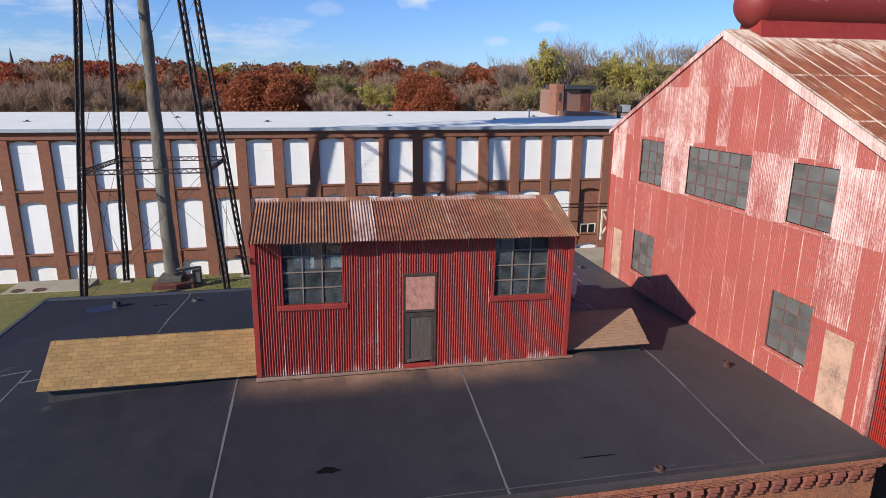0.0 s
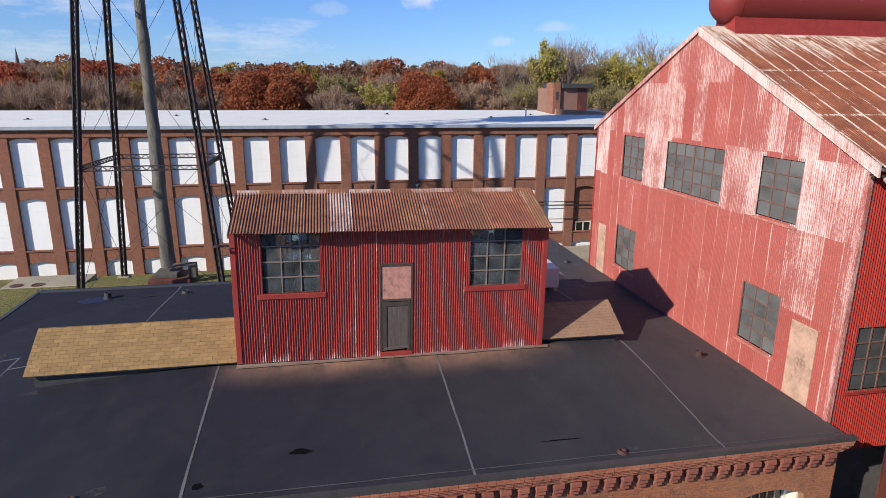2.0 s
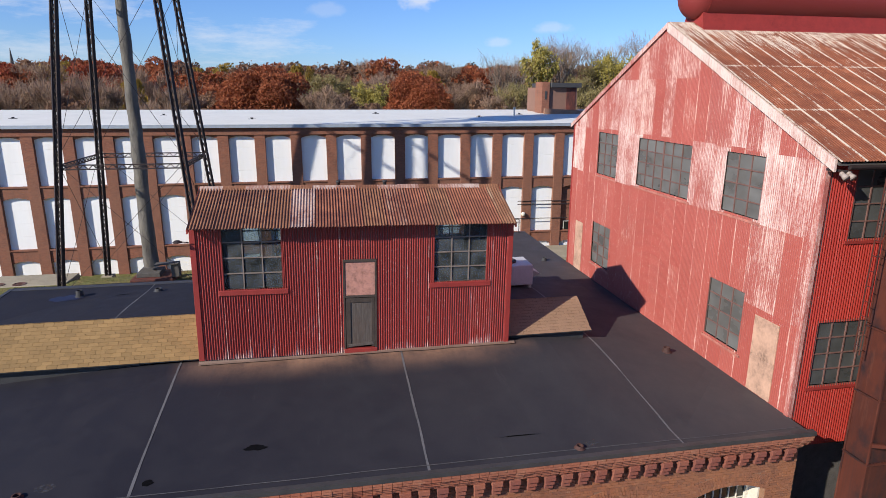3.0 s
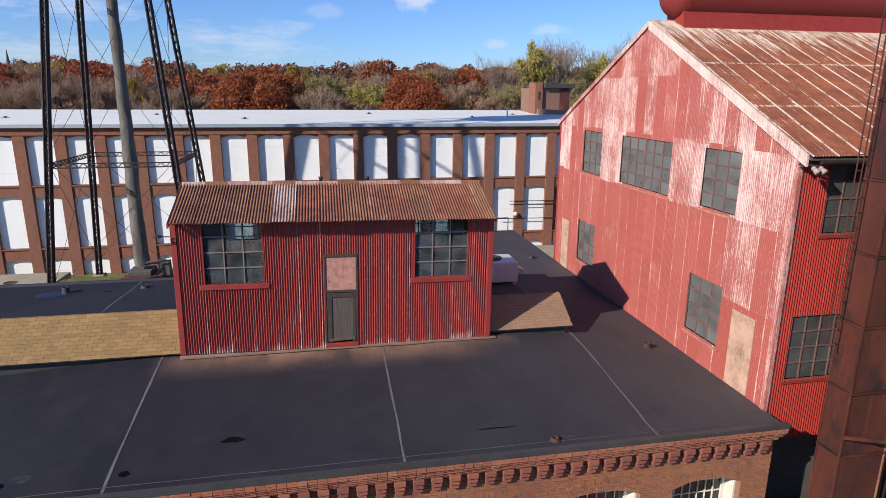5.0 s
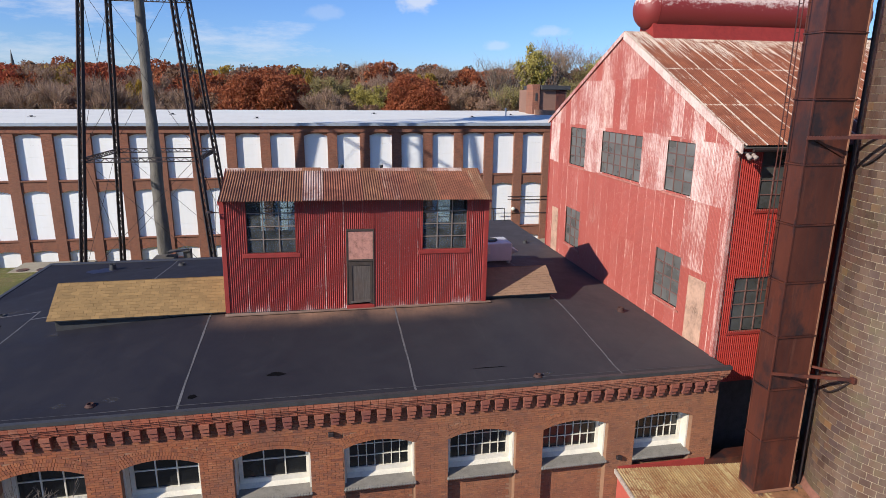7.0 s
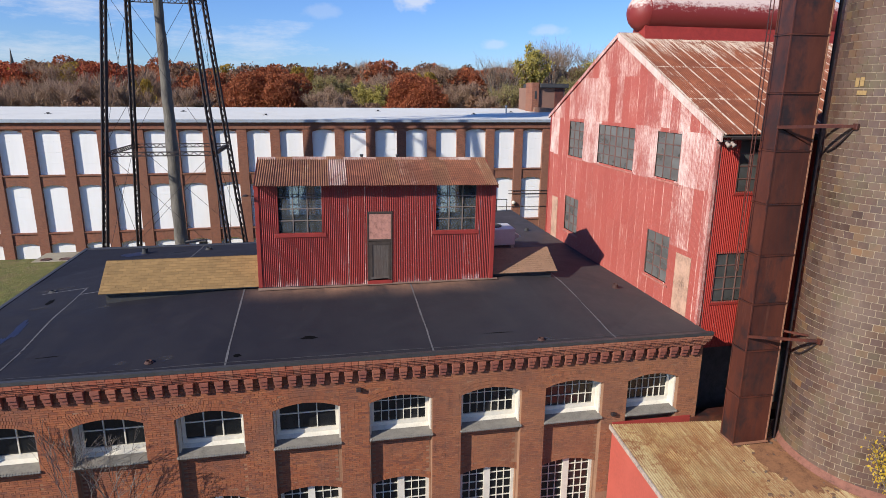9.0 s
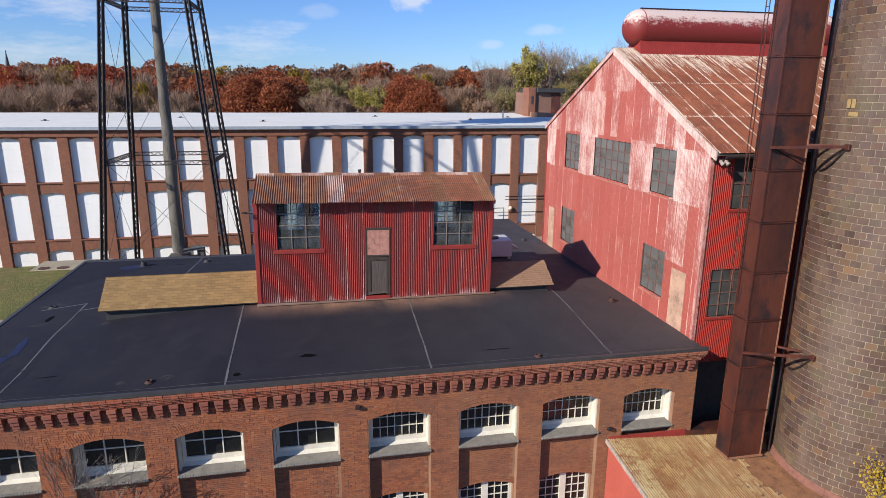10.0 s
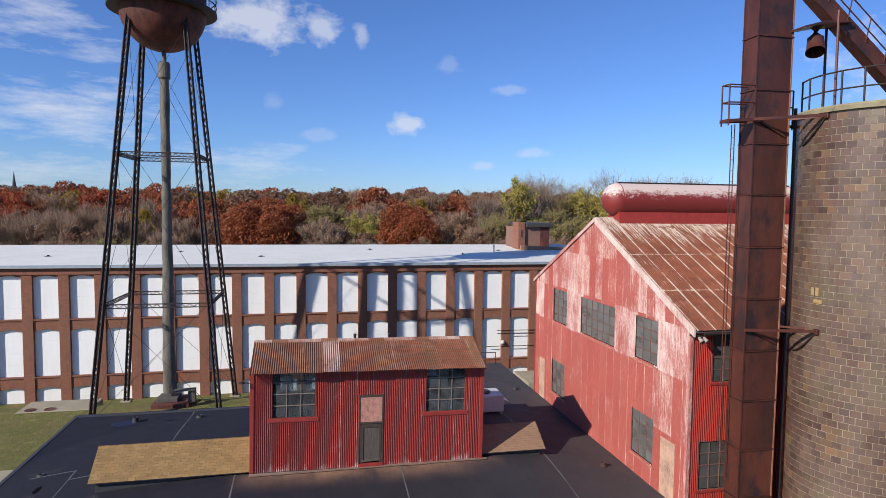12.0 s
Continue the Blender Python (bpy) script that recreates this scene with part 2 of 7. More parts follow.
def rust_sheet(name, a, b, pale, lo, hi, laps=None, ridges=None):
    """Rusted corrugated roof sheets with galvanised remains in streaks down the slope."""
    m = Mat(name, 0.75, 0.1)
    rnd = m.info.outputs["Random"]
    broad = m.noise(0.8, 5.0, 0.65, (1, 1, 1), rnd)
    streak = m.noise(2.5, 6.0, 0.7, (6.0, 0.35, 0.35), rnd)
    fine = m.noise(24.0, 5.0, 0.7)
    col = m.mix(m.ramp(broad, 0.32, 0.68), a, b)
    col = m.mix(m.ramp(fine, 0.45, 0.8), col, tuple(x * 0.5 for x in a))
    w = m.math("ADD", m.math("MULTIPLY", streak, 0.72), m.math("MULTIPLY", fine, 0.28))
    w = m.math("ADD", w, m.math("MULTIPLY", m.math("POWER", rnd, 3.0), 0.16 if not laps else 0.05))
    if laps:
        x0, step, ztop, rows = laps
        fr = m.math("FRACT", m.math("DIVIDE", m.math("SUBTRACT", m.xyz(0), x0), step))
        edge = m.math("SUBTRACT", 0.20, m.math("MULTIPLY", m.math("ABSOLUTE", m.math("SUBTRACT", fr, 0.10)), 2.2))
        w = m.math("ADD", w, m.math("MULTIPLY", m.math("MAXIMUM", edge, 0.0), 1.05))
        w = m.math("ADD", w, m.math("MULTIPLY", m.math("MAXIMUM", m.math("SUBTRACT", m.xyz(2), ztop), 0.0), 0.16))
        for z in rows:
            near = m.math("SUBTRACT", 0.16, m.math("MULTIPLY", m.math("ABSOLUTE", m.math("SUBTRACT", m.xyz(2), z)), 4.5))
            w = m.math("ADD", w, m.math("MAXIMUM", near, 0.0))
    if ridges:
        x0, pitch, gain = ridges
        crest = m.math("COSINE", m.math("MULTIPLY", m.math("SUBTRACT", m.xyz(0), x0), 2 * math.pi / pitch))
        w = m.math("ADD", w, m.math("MULTIPLY", crest, gain))
        col = m.mix(m.ramp(m.math("ADD", m.math("MULTIPLY", crest, 0.16), m.noise(1.2, 5.0, 0.65)), 0.50, 0.74), col, tuple(min(1.0, x * 1.4) for x in b))
    col = m.mix(m.ramp(w, lo, hi), col, pale)
    if ridges:
        spots = m.math("ADD", m.math("MULTIPLY", m.noise(3.2, 6.0, 0.75), 0.7), m.math("MULTIPLY", m.noise(0.7, 3.0, 0.5), 0.3))
        col = m.mix(m.ramp(spots, 0.52, 0.62), col, a)
    m.color(col)
    m.bump(fine, 0.25, 0.005)
    return m.m


PENT_RED = red_sheet("penthouse_red", (0.305, 0.027, 0.020), (0.36, 0.052, 0.038), (0.60, 0.42, 0.37), 0.585, 0.67, foot=True, joints=(0, 0.10, 0.605, 0.105))
GABLE_RED = red_sheet("gable_red", (0.375, 0.082, 0.063), (0.45, 0.140, 0.112), (0.66, 0.43, 0.36), 0.560, 0.66, climb=0.004, joints=(1, 10.08, 0.61, 0.12))
GABLE_WORN = red_sheet("gable_red_peeling", (0.370, 0.092, 0.074), (0.46, 0.170, 0.140), (0.67, 0.47, 0.41), 0.525, 0.635, joints=(1, 10.08, 0.61, 0.05), ridges=(1, 0.068), extra=0.022)
GABLE_BARE = red_sheet("gable_red_bare", (0.38, 0.095, 0.075), (0.50, 0.22, 0.185), (0.69, 0.53, 0.48), 0.505, 0.63, ridges=(1, 0.068), extra=0.042)
SIDE_RED = red_sheet("side_red", (0.36, 0.028, 0.018), (0.44, 0.04, 0.03), (0.5, 0.25, 0.2), 0.70, 0.8)
TRIM_RED = plain("trim_red", (0.26, 0.028, 0.022), 0.6, vary=0.35).m
PALE_TRIM = red_sheet("pale_trim", (0.43, 0.16, 0.125), (0.50, 0.27, 0.225), (0.66, 0.54, 0.48), 0.40, 0.52)
ROOF_RUST = rust_sheet("small_roof_rust", (0.165, 0.052, 0.030), (0.27, 0.100, 0.052), (0.48, 0.33, 0.24), 0.60, 0.80, ridges=(0.0, 0.0775, 0.012))
ROOF_PALE = rust_sheet("small_roof_galvanised", (0.24, 0.10, 0.07), (0.34, 0.17, 0.12), (0.52, 0.40, 0.34), 0.42, 0.66, ridges=(0.0, 0.0775, 0.02))
ROOF_OCHRE = rust_sheet("small_roof_ochre", (0.165, 0.062, 0.034), (0.26, 0.115, 0.056), (0.46, 0.33, 0.21), 0.58, 0.78, ridges=(0.0, 0.0775, 0.022))
BIG_RUST = rust_sheet("large_roof_rust", (0.165, 0.046, 0.023), (0.24, 0.078, 0.037), (0.54, 0.45, 0.37), 0.595, 0.70, laps=(14.36, 0.64, 7.9, (6.64, 7.76)), ridges=(14.36, 0.08, 0.02))
SHED_RUST = rust_sheet("shed_roof_rust", (0.27, 0.105, 0.040), (0.40, 0.255, 0.115), (0.53, 0.41, 0.22), 0.50, 0.66, ridges=(11.34, 0.085, 0.012))
SHED_RED = plain("shed_wall_red", (0.43, 0.092, 0.066), 0.6, vary=0.18, scale=0.8, fine=10.0).m
SILL_RED = plain("worn_red_sill", (0.40, 0.150, 0.115), 0.7, vary=0.6, scale=4.0, fine=18.0).m


def roof_felt():
    m = Mat("roof_membrane", 0.7, spec=0.16)
    big = m.noise(0.22, 5.0, 0.6)
    mid = m.noise(1.2, 6.0, 0.65)
    fine = m.noise(60.0, 3.0, 0.6)
    col = m.mix(m.ramp(big, 0.32, 0.68), (0.0165, 0.0160, 0.0225), (0.0215, 0.0208, 0.0280))
    col = m.mix(m.ramp(mid, 0.45, 0.8), col, (0.0265, 0.0255, 0.0325))
    col = m.mix(m.ramp(m.noise(0.5, 6.0, 0.7, (0.4, 1.0, 1.0)), 0.60, 0.78), col, (0.036, 0.034, 0.041))
    # the roof's sheen put into the colour: paler patches towards the gable side
    pale_sheen = m.math("MULTIPLY", m.math("MAXIMUM", m.math("MULTIPLY", m.math("ADD", m.xyz(0), 1.0), 0.085), 0.0), m.noise(0.7, 6.0, 0.7, (1.0, 0.7, 1.0)))
    col = m.mix(m.ramp(pale_sheen, 0.05, 0.75), col, (0.046, 0.0435, 0.0475))
    # red bounce off the gable wall painted in, stronger towards its foot
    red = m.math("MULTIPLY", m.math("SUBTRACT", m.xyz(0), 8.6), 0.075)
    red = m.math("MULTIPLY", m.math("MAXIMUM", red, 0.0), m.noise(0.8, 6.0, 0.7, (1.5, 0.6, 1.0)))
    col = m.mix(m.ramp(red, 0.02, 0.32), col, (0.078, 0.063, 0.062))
    # rusty dirt washed down from the corrugated wall
    y, x = m.xyz(1), m.xyz(0)
    near = m.math("MAXIMUM", m.math("SUBTRACT", 1.0, m.math("DIVIDE", m.math("ABSOLUTE", m.math("ADD", y, 0.10)), 1.5)), 0.0)
    side = m.math("MAXIMUM", m.math("SUBTRACT", 1.0, m.math("POWER", m.math("ABSOLUTE", m.math("DIVIDE", m.math("SUBTRACT", x, 4.3), 5.2)), 4.0)), 0.0)
    wash = m.ramp(m.noise(0.9, 6.0, 0.72, (2.4, 0.6, 1.0)), 0.25, 0.75)
    blots = m.ramp(m.noise(0.55, 5.0, 0.65), 0.36, 0.66)
    d = m.math("MULTIPLY", m.math("MULTIPLY", m.math("POWER", near, 2.2), side), m.math("ADD", m.math("MULTIPLY", wash, 0.55), m.math("MULTIPLY", blots, 0.65)))
    col = m.mix(m.ramp(d, 0.02, 1.0), col, (0.30, 0.175, 0.115))
    # pale run-off streaks and scuffs
    runs = m.math("MULTIPLY", m.ramp(m.noise(0.8, 6.0, 0.75, (5.0, 0.5, 1.0)), 0.60, 0.80), m.ramp(m.noise(0.35, 3.0, 0.6), 0.48, 0.66))
    col = m.mix(m.math("MULTIPLY", runs, 0.5), col, (0.085, 0.082, 0.088))
    scuff = m.noise(2.2, 7.0, 0.8, (1.0, 2.0, 1.0))
    col = m.mix(m.math("MULTIPLY", m.ramp(scuff, 0.66, 0.74), 0.4), col, (0.070, 0.068, 0.072))
    m.color(col)
    m.rough(m.ramp(mid, 0.3, 0.7, (0.6, 0.6, 0.6), (0.8, 0.8, 0.8)))
    m.bump(fine, 0.12, 0.004)
    return m.m


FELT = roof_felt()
SEAM = plain("roof_seam", (0.105, 0.102, 0.106), 0.7, vary=0.45, scale=1.5, fine=12.0).m
LAP = plain("roof_lap", (0.062, 0.060, 0.064), 0.75, vary=0.5, scale=1.5, fine=12.0).m
FLASH = plain("flashing_dirt", (0.165, 0.108, 0.080), 0.75, vary=0.55, scale=1.4, fine=9.0).m
EDGE = plain("roof_edge_metal", (0.045, 0.043, 0.043), 0.5, vary=0.4).m


def brick_mat(name, tones, mortar_dark, per_object=False, tan=None):
    m = Mat(name, 0.88)
    rnd = m.info.outputs["Random"] if per_object else m.geo.outputs["Random Per Island"]
    r = m.n.new("ShaderNodeValToRGB")
    e = r.color_ramp.elements
    e[0].color, e[0].position = (*tones[0], 1), 0.0
    e[1].color, e[1].position = (*tones[-1], 1), 1.0
    for i, t in enumerate(tones[1:-1]):
        k = e.new((i + 1) / (len(tones) - 1))
        k.color = (*t, 1)
    m.l.new(rnd, r.inputs["Fac"])
    stain = m.noise(0.7, 6.0, 0.7)
    fine = m.noise(40.0, 4.0, 0.7)
    col = r.outputs["Color"]
    if tan:
        # the wall weathers from orange-red to a duller tan along its length
        along = m.math("ADD", m.math("MULTIPLY", m.xyz(0), 0.045), m.math("MULTIPLY", m.noise(0.5, 5.0, 0.7), 1.1))
        col = m.mix(m.math("MULTIPLY", m.ramp(along, 0.55, 1.05), 0.45), col, tan)
    col = m.mix(m.ramp(stain, 0.44, 0.80), col, mortar_dark)
    col = m.mix(m.math("MULTIPLY", m.ramp(m.noise(2.6, 7.0, 0.78), 0.56, 0.70), 0.75), col, tuple(x * 0.55 for x in mortar_dark))
    col = m.mix(m.math("MULTIPLY", m.ramp(m.noise(9.0, 7.0, 0.8, (0.6, 1.0, 1.6)), 0.57, 0.70), 0.8), col, (0.50, 0.275, 0.155))
    col = m.mix(m.ramp(fine, 0.3, 0.75), m.mix(0.35, col, (0.05, 0.03, 0.02)), col)
    m.color(col)
    m.bump(fine, 0.4, 0.006)
    return m.m


BRICKS = [(0.335, 0.096, 0.036), (0.375, 0.113, 0.043), (0.275, 0.078, 0.034), (0.42, 0.142, 0.055), (0.190, 0.056, 0.032), (0.345, 0.102, 0.038), (0.385, 0.126, 0.048)]
BRICK = brick_mat("front_brick", BRICKS, (0.20, 0.080, 0.050), tan=(0.32, 0.165, 0.088))
BRICK_ONE = brick_mat("front_brick_single", BRICKS, (0.20, 0.080, 0.050), True, (0.32, 0.165, 0.088))
CORNICE_BRICK = brick_mat("cornice_brick", [(0.38, 0.085, 0.040), (0.44, 0.115, 0.055), (0.30, 0.072, 0.036), (0.46, 0.16, 0.085)], (0.27, 0.085, 0.048), tan=(0.44, 0.215, 0.125))
CORBEL = brick_mat("corbel_brick", [(0.30, 0.085, 0.05), (0.24, 0.07, 0.05), (0.34, 0.11, 0.062)], (0.17, 0.075, 0.055), True, (0.36, 0.185, 0.115))
MORTAR = plain("mortar", (0.26, 0.140, 0.082), 0.95, vary=0.4, scale=1.0, fine=30.0).m
FAR_BRICK = Mat("far_brick", 0.9)
_bt = FAR_BRICK.n.new("ShaderNodeTexBrick")
_mp = FAR_BRICK.n.new("ShaderNodeMapping")
_mp.inputs["Rotation"].default_value = (radians(90), 0, 0)
FAR_BRICK.l.new(FAR_BRICK.tc.outputs["Object"], _mp.inputs["Vector"])
FAR_BRICK.l.new(_mp.outputs[0], _bt.inputs["Vector"])
for k, v in (("Scale", 1.0), ("Brick Width", 0.21), ("Row Height", 0.068), ("Mortar Size", 0.006)):
    _bt.inputs[k].default_value = v
_bt.inputs["Color1"].default_value = (0.265, 0.092, 0.050, 1)
_bt.inputs["Color2"].default_value = (0.170, 0.060, 0.037, 1)
_bt.inputs["Mortar"].default_value = (0.24, 0.13, 0.09, 1)
_fs = FAR_BRICK.noise(0.5, 6.0, 0.7, (1, 1, 0.35))
FAR_BRICK.color(FAR_BRICK.mix(FAR_BRICK.math("MULTIPLY", FAR_BRICK.ramp(FAR_BRICK.noise(1.6, 6.0, 0.75, (1, 1, 0.5)), 0.52, 0.72), 0.7), FAR_BRICK.mix(FAR_BRICK.ramp(_fs, 0.4, 0.75), _bt.outputs["Color"], (0.20, 0.095, 0.060)), (0.105, 0.048, 0.036)))
FAR_BRICK = FAR_BRICK.m


def white_panel():
    m = Mat("white_panel", 0.5)
    st = m.noise(1.2, 5.0, 0.6, (1, 1, 0.15))
    wave = m.noise(1.6, 3.0, 0.5)
    m.color(m.mix(m.ramp(st, 0.3, 0.8), (0.86, 0.87, 0.87), (0.78, 0.78, 0.77)))
    m.bump(wave, 0.15, 0.05)
    return m.m


WHITE = white_panel()
WHITE_ROOF = plain("white_roof", (0.70, 0.685, 0.62), 0.6, vary=0.12, scale=0.25, fine=2.0, bump=0.05).m
WHITE_PAINT = plain("white_paint", (0.62, 0.58, 0.49), 0.6, vary=0.22, scale=3.0, fine=20.0).m
GREY_EDGE = plain("grey_metal_edge", (0.36, 0.40, 0.45), 0.5, 0.3, vary=0.2).m
STONE = plain("stone_sill", (0.19, 0.175, 0.15), 0.9, vary=0.4, scale=4.0, fine=25.0, bump=0.5).m


def glass(name, tint=(0.02, 0.03, 0.035), rough=0.12, dirt=(0.22, 0.25, 0.27), lo=0.35, hi=0.85):
    """Old panes: dark, glossy, filmed with dust, each of its own tone."""
    m = Mat(name, rough, spec=0.6)
    d = m.noise(0.9, 3.0, 0.5, (1, 1, 1.6), m.info.outputs["Random"])
    col = m.mix(m.ramp(d, lo, hi), tint, dirt)
    col = m.mix(m.math("MULTIPLY", m.info.outputs["Random"], 0.25), col, dirt)
    m.color(col)
    m.rough(m.ramp(d, 0.3, 0.8, (rough,) * 3, (min(1, rough + 0.35),) * 3))
    return m.m


GLASS_GABLE = glass("gable_glass", (0.078, 0.074, 0.068), 0.2, (0.180, 0.180, 0.172))
GLASS_SIDE = glass("side_glass", (0.046, 0.048, 0.047), 0.2, (0.105, 0.107, 0.103))
GLASS_DARK = glass("dark_glass", (0.008, 0.009, 0.010), 0.05, (0.03, 0.03, 0.03), 0.5, 0.9)
STEEL = plain("window_steel", (0.20, 0.155, 0.13), 0.6, vary=0.4, fine=40.0).m
MUNTIN_RED = plain("muntin_red", (0.155, 0.080, 0.066), 0.65, vary=0.4, fine=40.0).m
PLY = plain("bare_plywood", (0.44, 0.27, 0.19), 0.8, vary=0.6, scale=2.0, fine=12.0).m
PINK_PLY = plain("faded_pink_board", (0.42, 0.20, 0.155), 0.8, vary=0.6, scale=5.0, fine=22.0).m
DOOR_WOOD = plain("dark_door_wood", (0.050, 0.036, 0.029), 0.85, vary=0.55, scale=5.0, fine=24.0, bump=0.5).m
OLD_WOOD = plain("weathered_wood", (0.08, 0.072, 0.066), 0.85, vary=0.5, scale=4.0, fine=22.0, bump=0.5).m
PLANK = Mat("grey_planks", 0.85)
_a = PLANK.noise(3.0, 6.0, 0.75, (9.0, 9.0, 0.6))
_b = PLANK.noise(2.0, 5.0, 0.7)
PLANK.color(PLANK.mix(PLANK.ramp(_b, 0.5, 0.75), PLANK.mix(PLANK.ramp(_a, 0.3, 0.7), (0.040, 0.029, 0.024), (0.135, 0.112, 0.098)), (0.085, 0.055, 0.042)))
PLANK.bump(_a, 0.6, 0.01)
PLANK = PLANK.m
SHINGLE_BROWN = plain("brown_shingle", (0.26, 0.155, 0.095), 0.95, vary=0.3, scale=1.2, fine=50.0, per=0.15, bump=0.4).m
SHINGLE = plain("tan_shingle", (0.275, 0.170, 0.068), 0.95, vary=0.3, scale=1.2, fine=50.0, per=0.36, bump=0.4).m
DARK = plain("dark_curb", (0.03, 0.03, 0.032), 0.7, vary=0.4).m
DUCT_RUST = Mat("duct_rust", 0.40, 0.25)
_a = DUCT_RUST.noise(0.9, 6.0, 0.65, (1.2, 1.2, 0.5), DUCT_RUST.info.outputs["Random"])
_b = DUCT_RUST.noise(14.0, 5.0, 0.7, (1, 1, 0.3))
_c = DUCT_RUST.noise(1.2, 6.0, 0.75, (5.0, 5.0, 0.16))
_d = DUCT_RUST.noise(1.6, 5.0, 0.7, (3.0, 3.0, 0.22), DUCT_RUST.info.outputs["Random"])
_col = DUCT_RUST.mix(DUCT_RUST.ramp(_a, 0.32, 0.68), (0.070, 0.021, 0.015), (0.155, 0.046, 0.028))
_col = DUCT_RUST.mix(DUCT_RUST.math("MULTIPLY", DUCT_RUST.ramp(_c, 0.50, 0.72), 0.6), _col, (0.050, 0.033, 0.034))
_col = DUCT_RUST.mix(DUCT_RUST.math("MULTIPLY", DUCT_RUST.ramp(_d, 0.58, 0.74), 0.7), _col, (0.20, 0.080, 0.052))
_col = DUCT_RUST.mix(DUCT_RUST.ramp(_b, 0.66, 0.85), _col, (0.24, 0.088, 0.040))
_e = DUCT_RUST.noise(0.8, 5.0, 0.7, (1.3, 1.3, 0.8), DUCT_RUST.info.outputs["Random"])
_col = DUCT_RUST.mix(DUCT_RUST.ramp(_e, 0.50, 0.66), _col, (0.032, 0.022, 0.024))
_col = DUCT_RUST.mix(DUCT_RUST.math("MULTIPLY", DUCT_RUST.info.outputs["Random"], 0.30), _col, (0.050, 0.022, 0.020))
DUCT_RUST.color(_col).bump(_b, 0.2, 0.006)
DUCT_RUST = DUCT_RUST.m
RUBBLE = brick_mat("rubble_bits", [(0.20, 0.085, 0.05), (0.12, 0.07, 0.045), (0.28, 0.15, 0.085), (0.16, 0.12, 0.09)], (0.12, 0.07, 0.04))
BLACK_STEEL = plain("tower_steel", (0.030, 0.020, 0.020), 0.65, 0.2, vary=0.5, fine=15.0).m
TANK_RED = Mat("tank_rust", 0.75, 0.1)
_a = TANK_RED.noise(0.9, 6.0, 0.75, (1.4, 1.4, 0.7))
_b = TANK_RED.noise(3.0, 6.0, 0.75, (1, 1, 0.5))
_col = TANK_RED.mix(TANK_RED.ramp(_a, 0.35, 0.65), (0.055, 0.018, 0.014), (0.17, 0.045, 0.03))
_col = TANK_RED.mix(TANK_RED.ramp(_b, 0.52, 0.72), _col, (0.035, 0.016, 0.014))
TANK_RED.color(_col).bump(_b, 0.5, 0.05)
TANK_RED = TANK_RED.m
SILO_RIM = plain("mossy_concrete", (0.25, 0.215, 0.135), 0.95, vary=0.5, scale=2.5, fine=14.0, bump=0.5).m
SHED_TRIM = plain("flaking_trim", (0.38, 0.31, 0.26), 0.85, vary=0.6, scale=3.0, fine=12.0).m
EDGE_RUST = plain("edge_rust", (0.25, 0.115, 0.065), 0.8, vary=0.5, scale=2.0, fine=14.0).m
TARP = Mat("riser_wrap", 0.7)
_a = TARP.noise(1.6, 6.0, 0.7, (1.5, 1.5, 0.5))
_b = TARP.noise(5.0, 6.0, 0.7, (1, 1, 0.5), None, 1.5)
TARP.color(TARP.mix(TARP.ramp(_a, 0.3, 0.7), (0.070, 0.062, 0.054), (0.165, 0.148, 0.126)))
TARP.bump(_b, 0.9, 0.08)
TARP = TARP.m
GRASS = Mat("lawn", 0.95)
_a = GRASS.noise(0.45, 6.0, 0.7)
_b = GRASS.noise(3.0, 6.0, 0.75)
_c = GRASS.noise(0.6, 6.0, 0.75)
_col = GRASS.mix(GRASS.ramp(_a, 0.35, 0.65), (0.105, 0.115, 0.020), (0.150, 0.130, 0.030))
_col = GRASS.mix(GRASS.ramp(_b, 0.45, 0.75), _col, (0.088, 0.105, 0.018))
_col = GRASS.mix(GRASS.ramp(_c, 0.48, 0.66), _col, (0.165, 0.120, 0.045))
_d = GRASS.noise(2.2, 5.0, 0.8)
_col = GRASS.mix(GRASS.ramp(_d, 0.56, 0.66), _col, (0.26, 0.185, 0.07))
_e = GRASS.noise(1.3, 7.0, 0.8)
_col = GRASS.mix(GRASS.math("MULTIPLY", GRASS.ramp(_e, 0.52, 0.66), 0.7), _col, (0.205, 0.200, 0.045))
_f = GRASS.noise(5.0, 6.0, 0.8)
_col = GRASS.mix(GRASS.math("MULTIPLY", GRASS.ramp(_f, 0.55, 0.70), 0.6), _col, (0.045, 0.055, 0.012))
GRASS.color(_col).bump(_f, 1.0, 0.10)
GRASS = GRASS.m
CONCRETE = plain("concrete", (0.29, 0.25, 0.18), 0.9, vary=0.3, scale=0.8, fine=8.0).m
ASPHALT = plain("asphalt", (0.06, 0.06, 0.062), 0.9, vary=0.25, scale=0.5, fine=20.0).m
AC_PAINT = plain("ac_paint", (0.50, 0.50, 0.50), 0.5, 0.1, vary=0.12).m
GALV = plain("galvanised", (0.42, 0.42, 0.42), 0.45, 0.6, vary=0.25).m


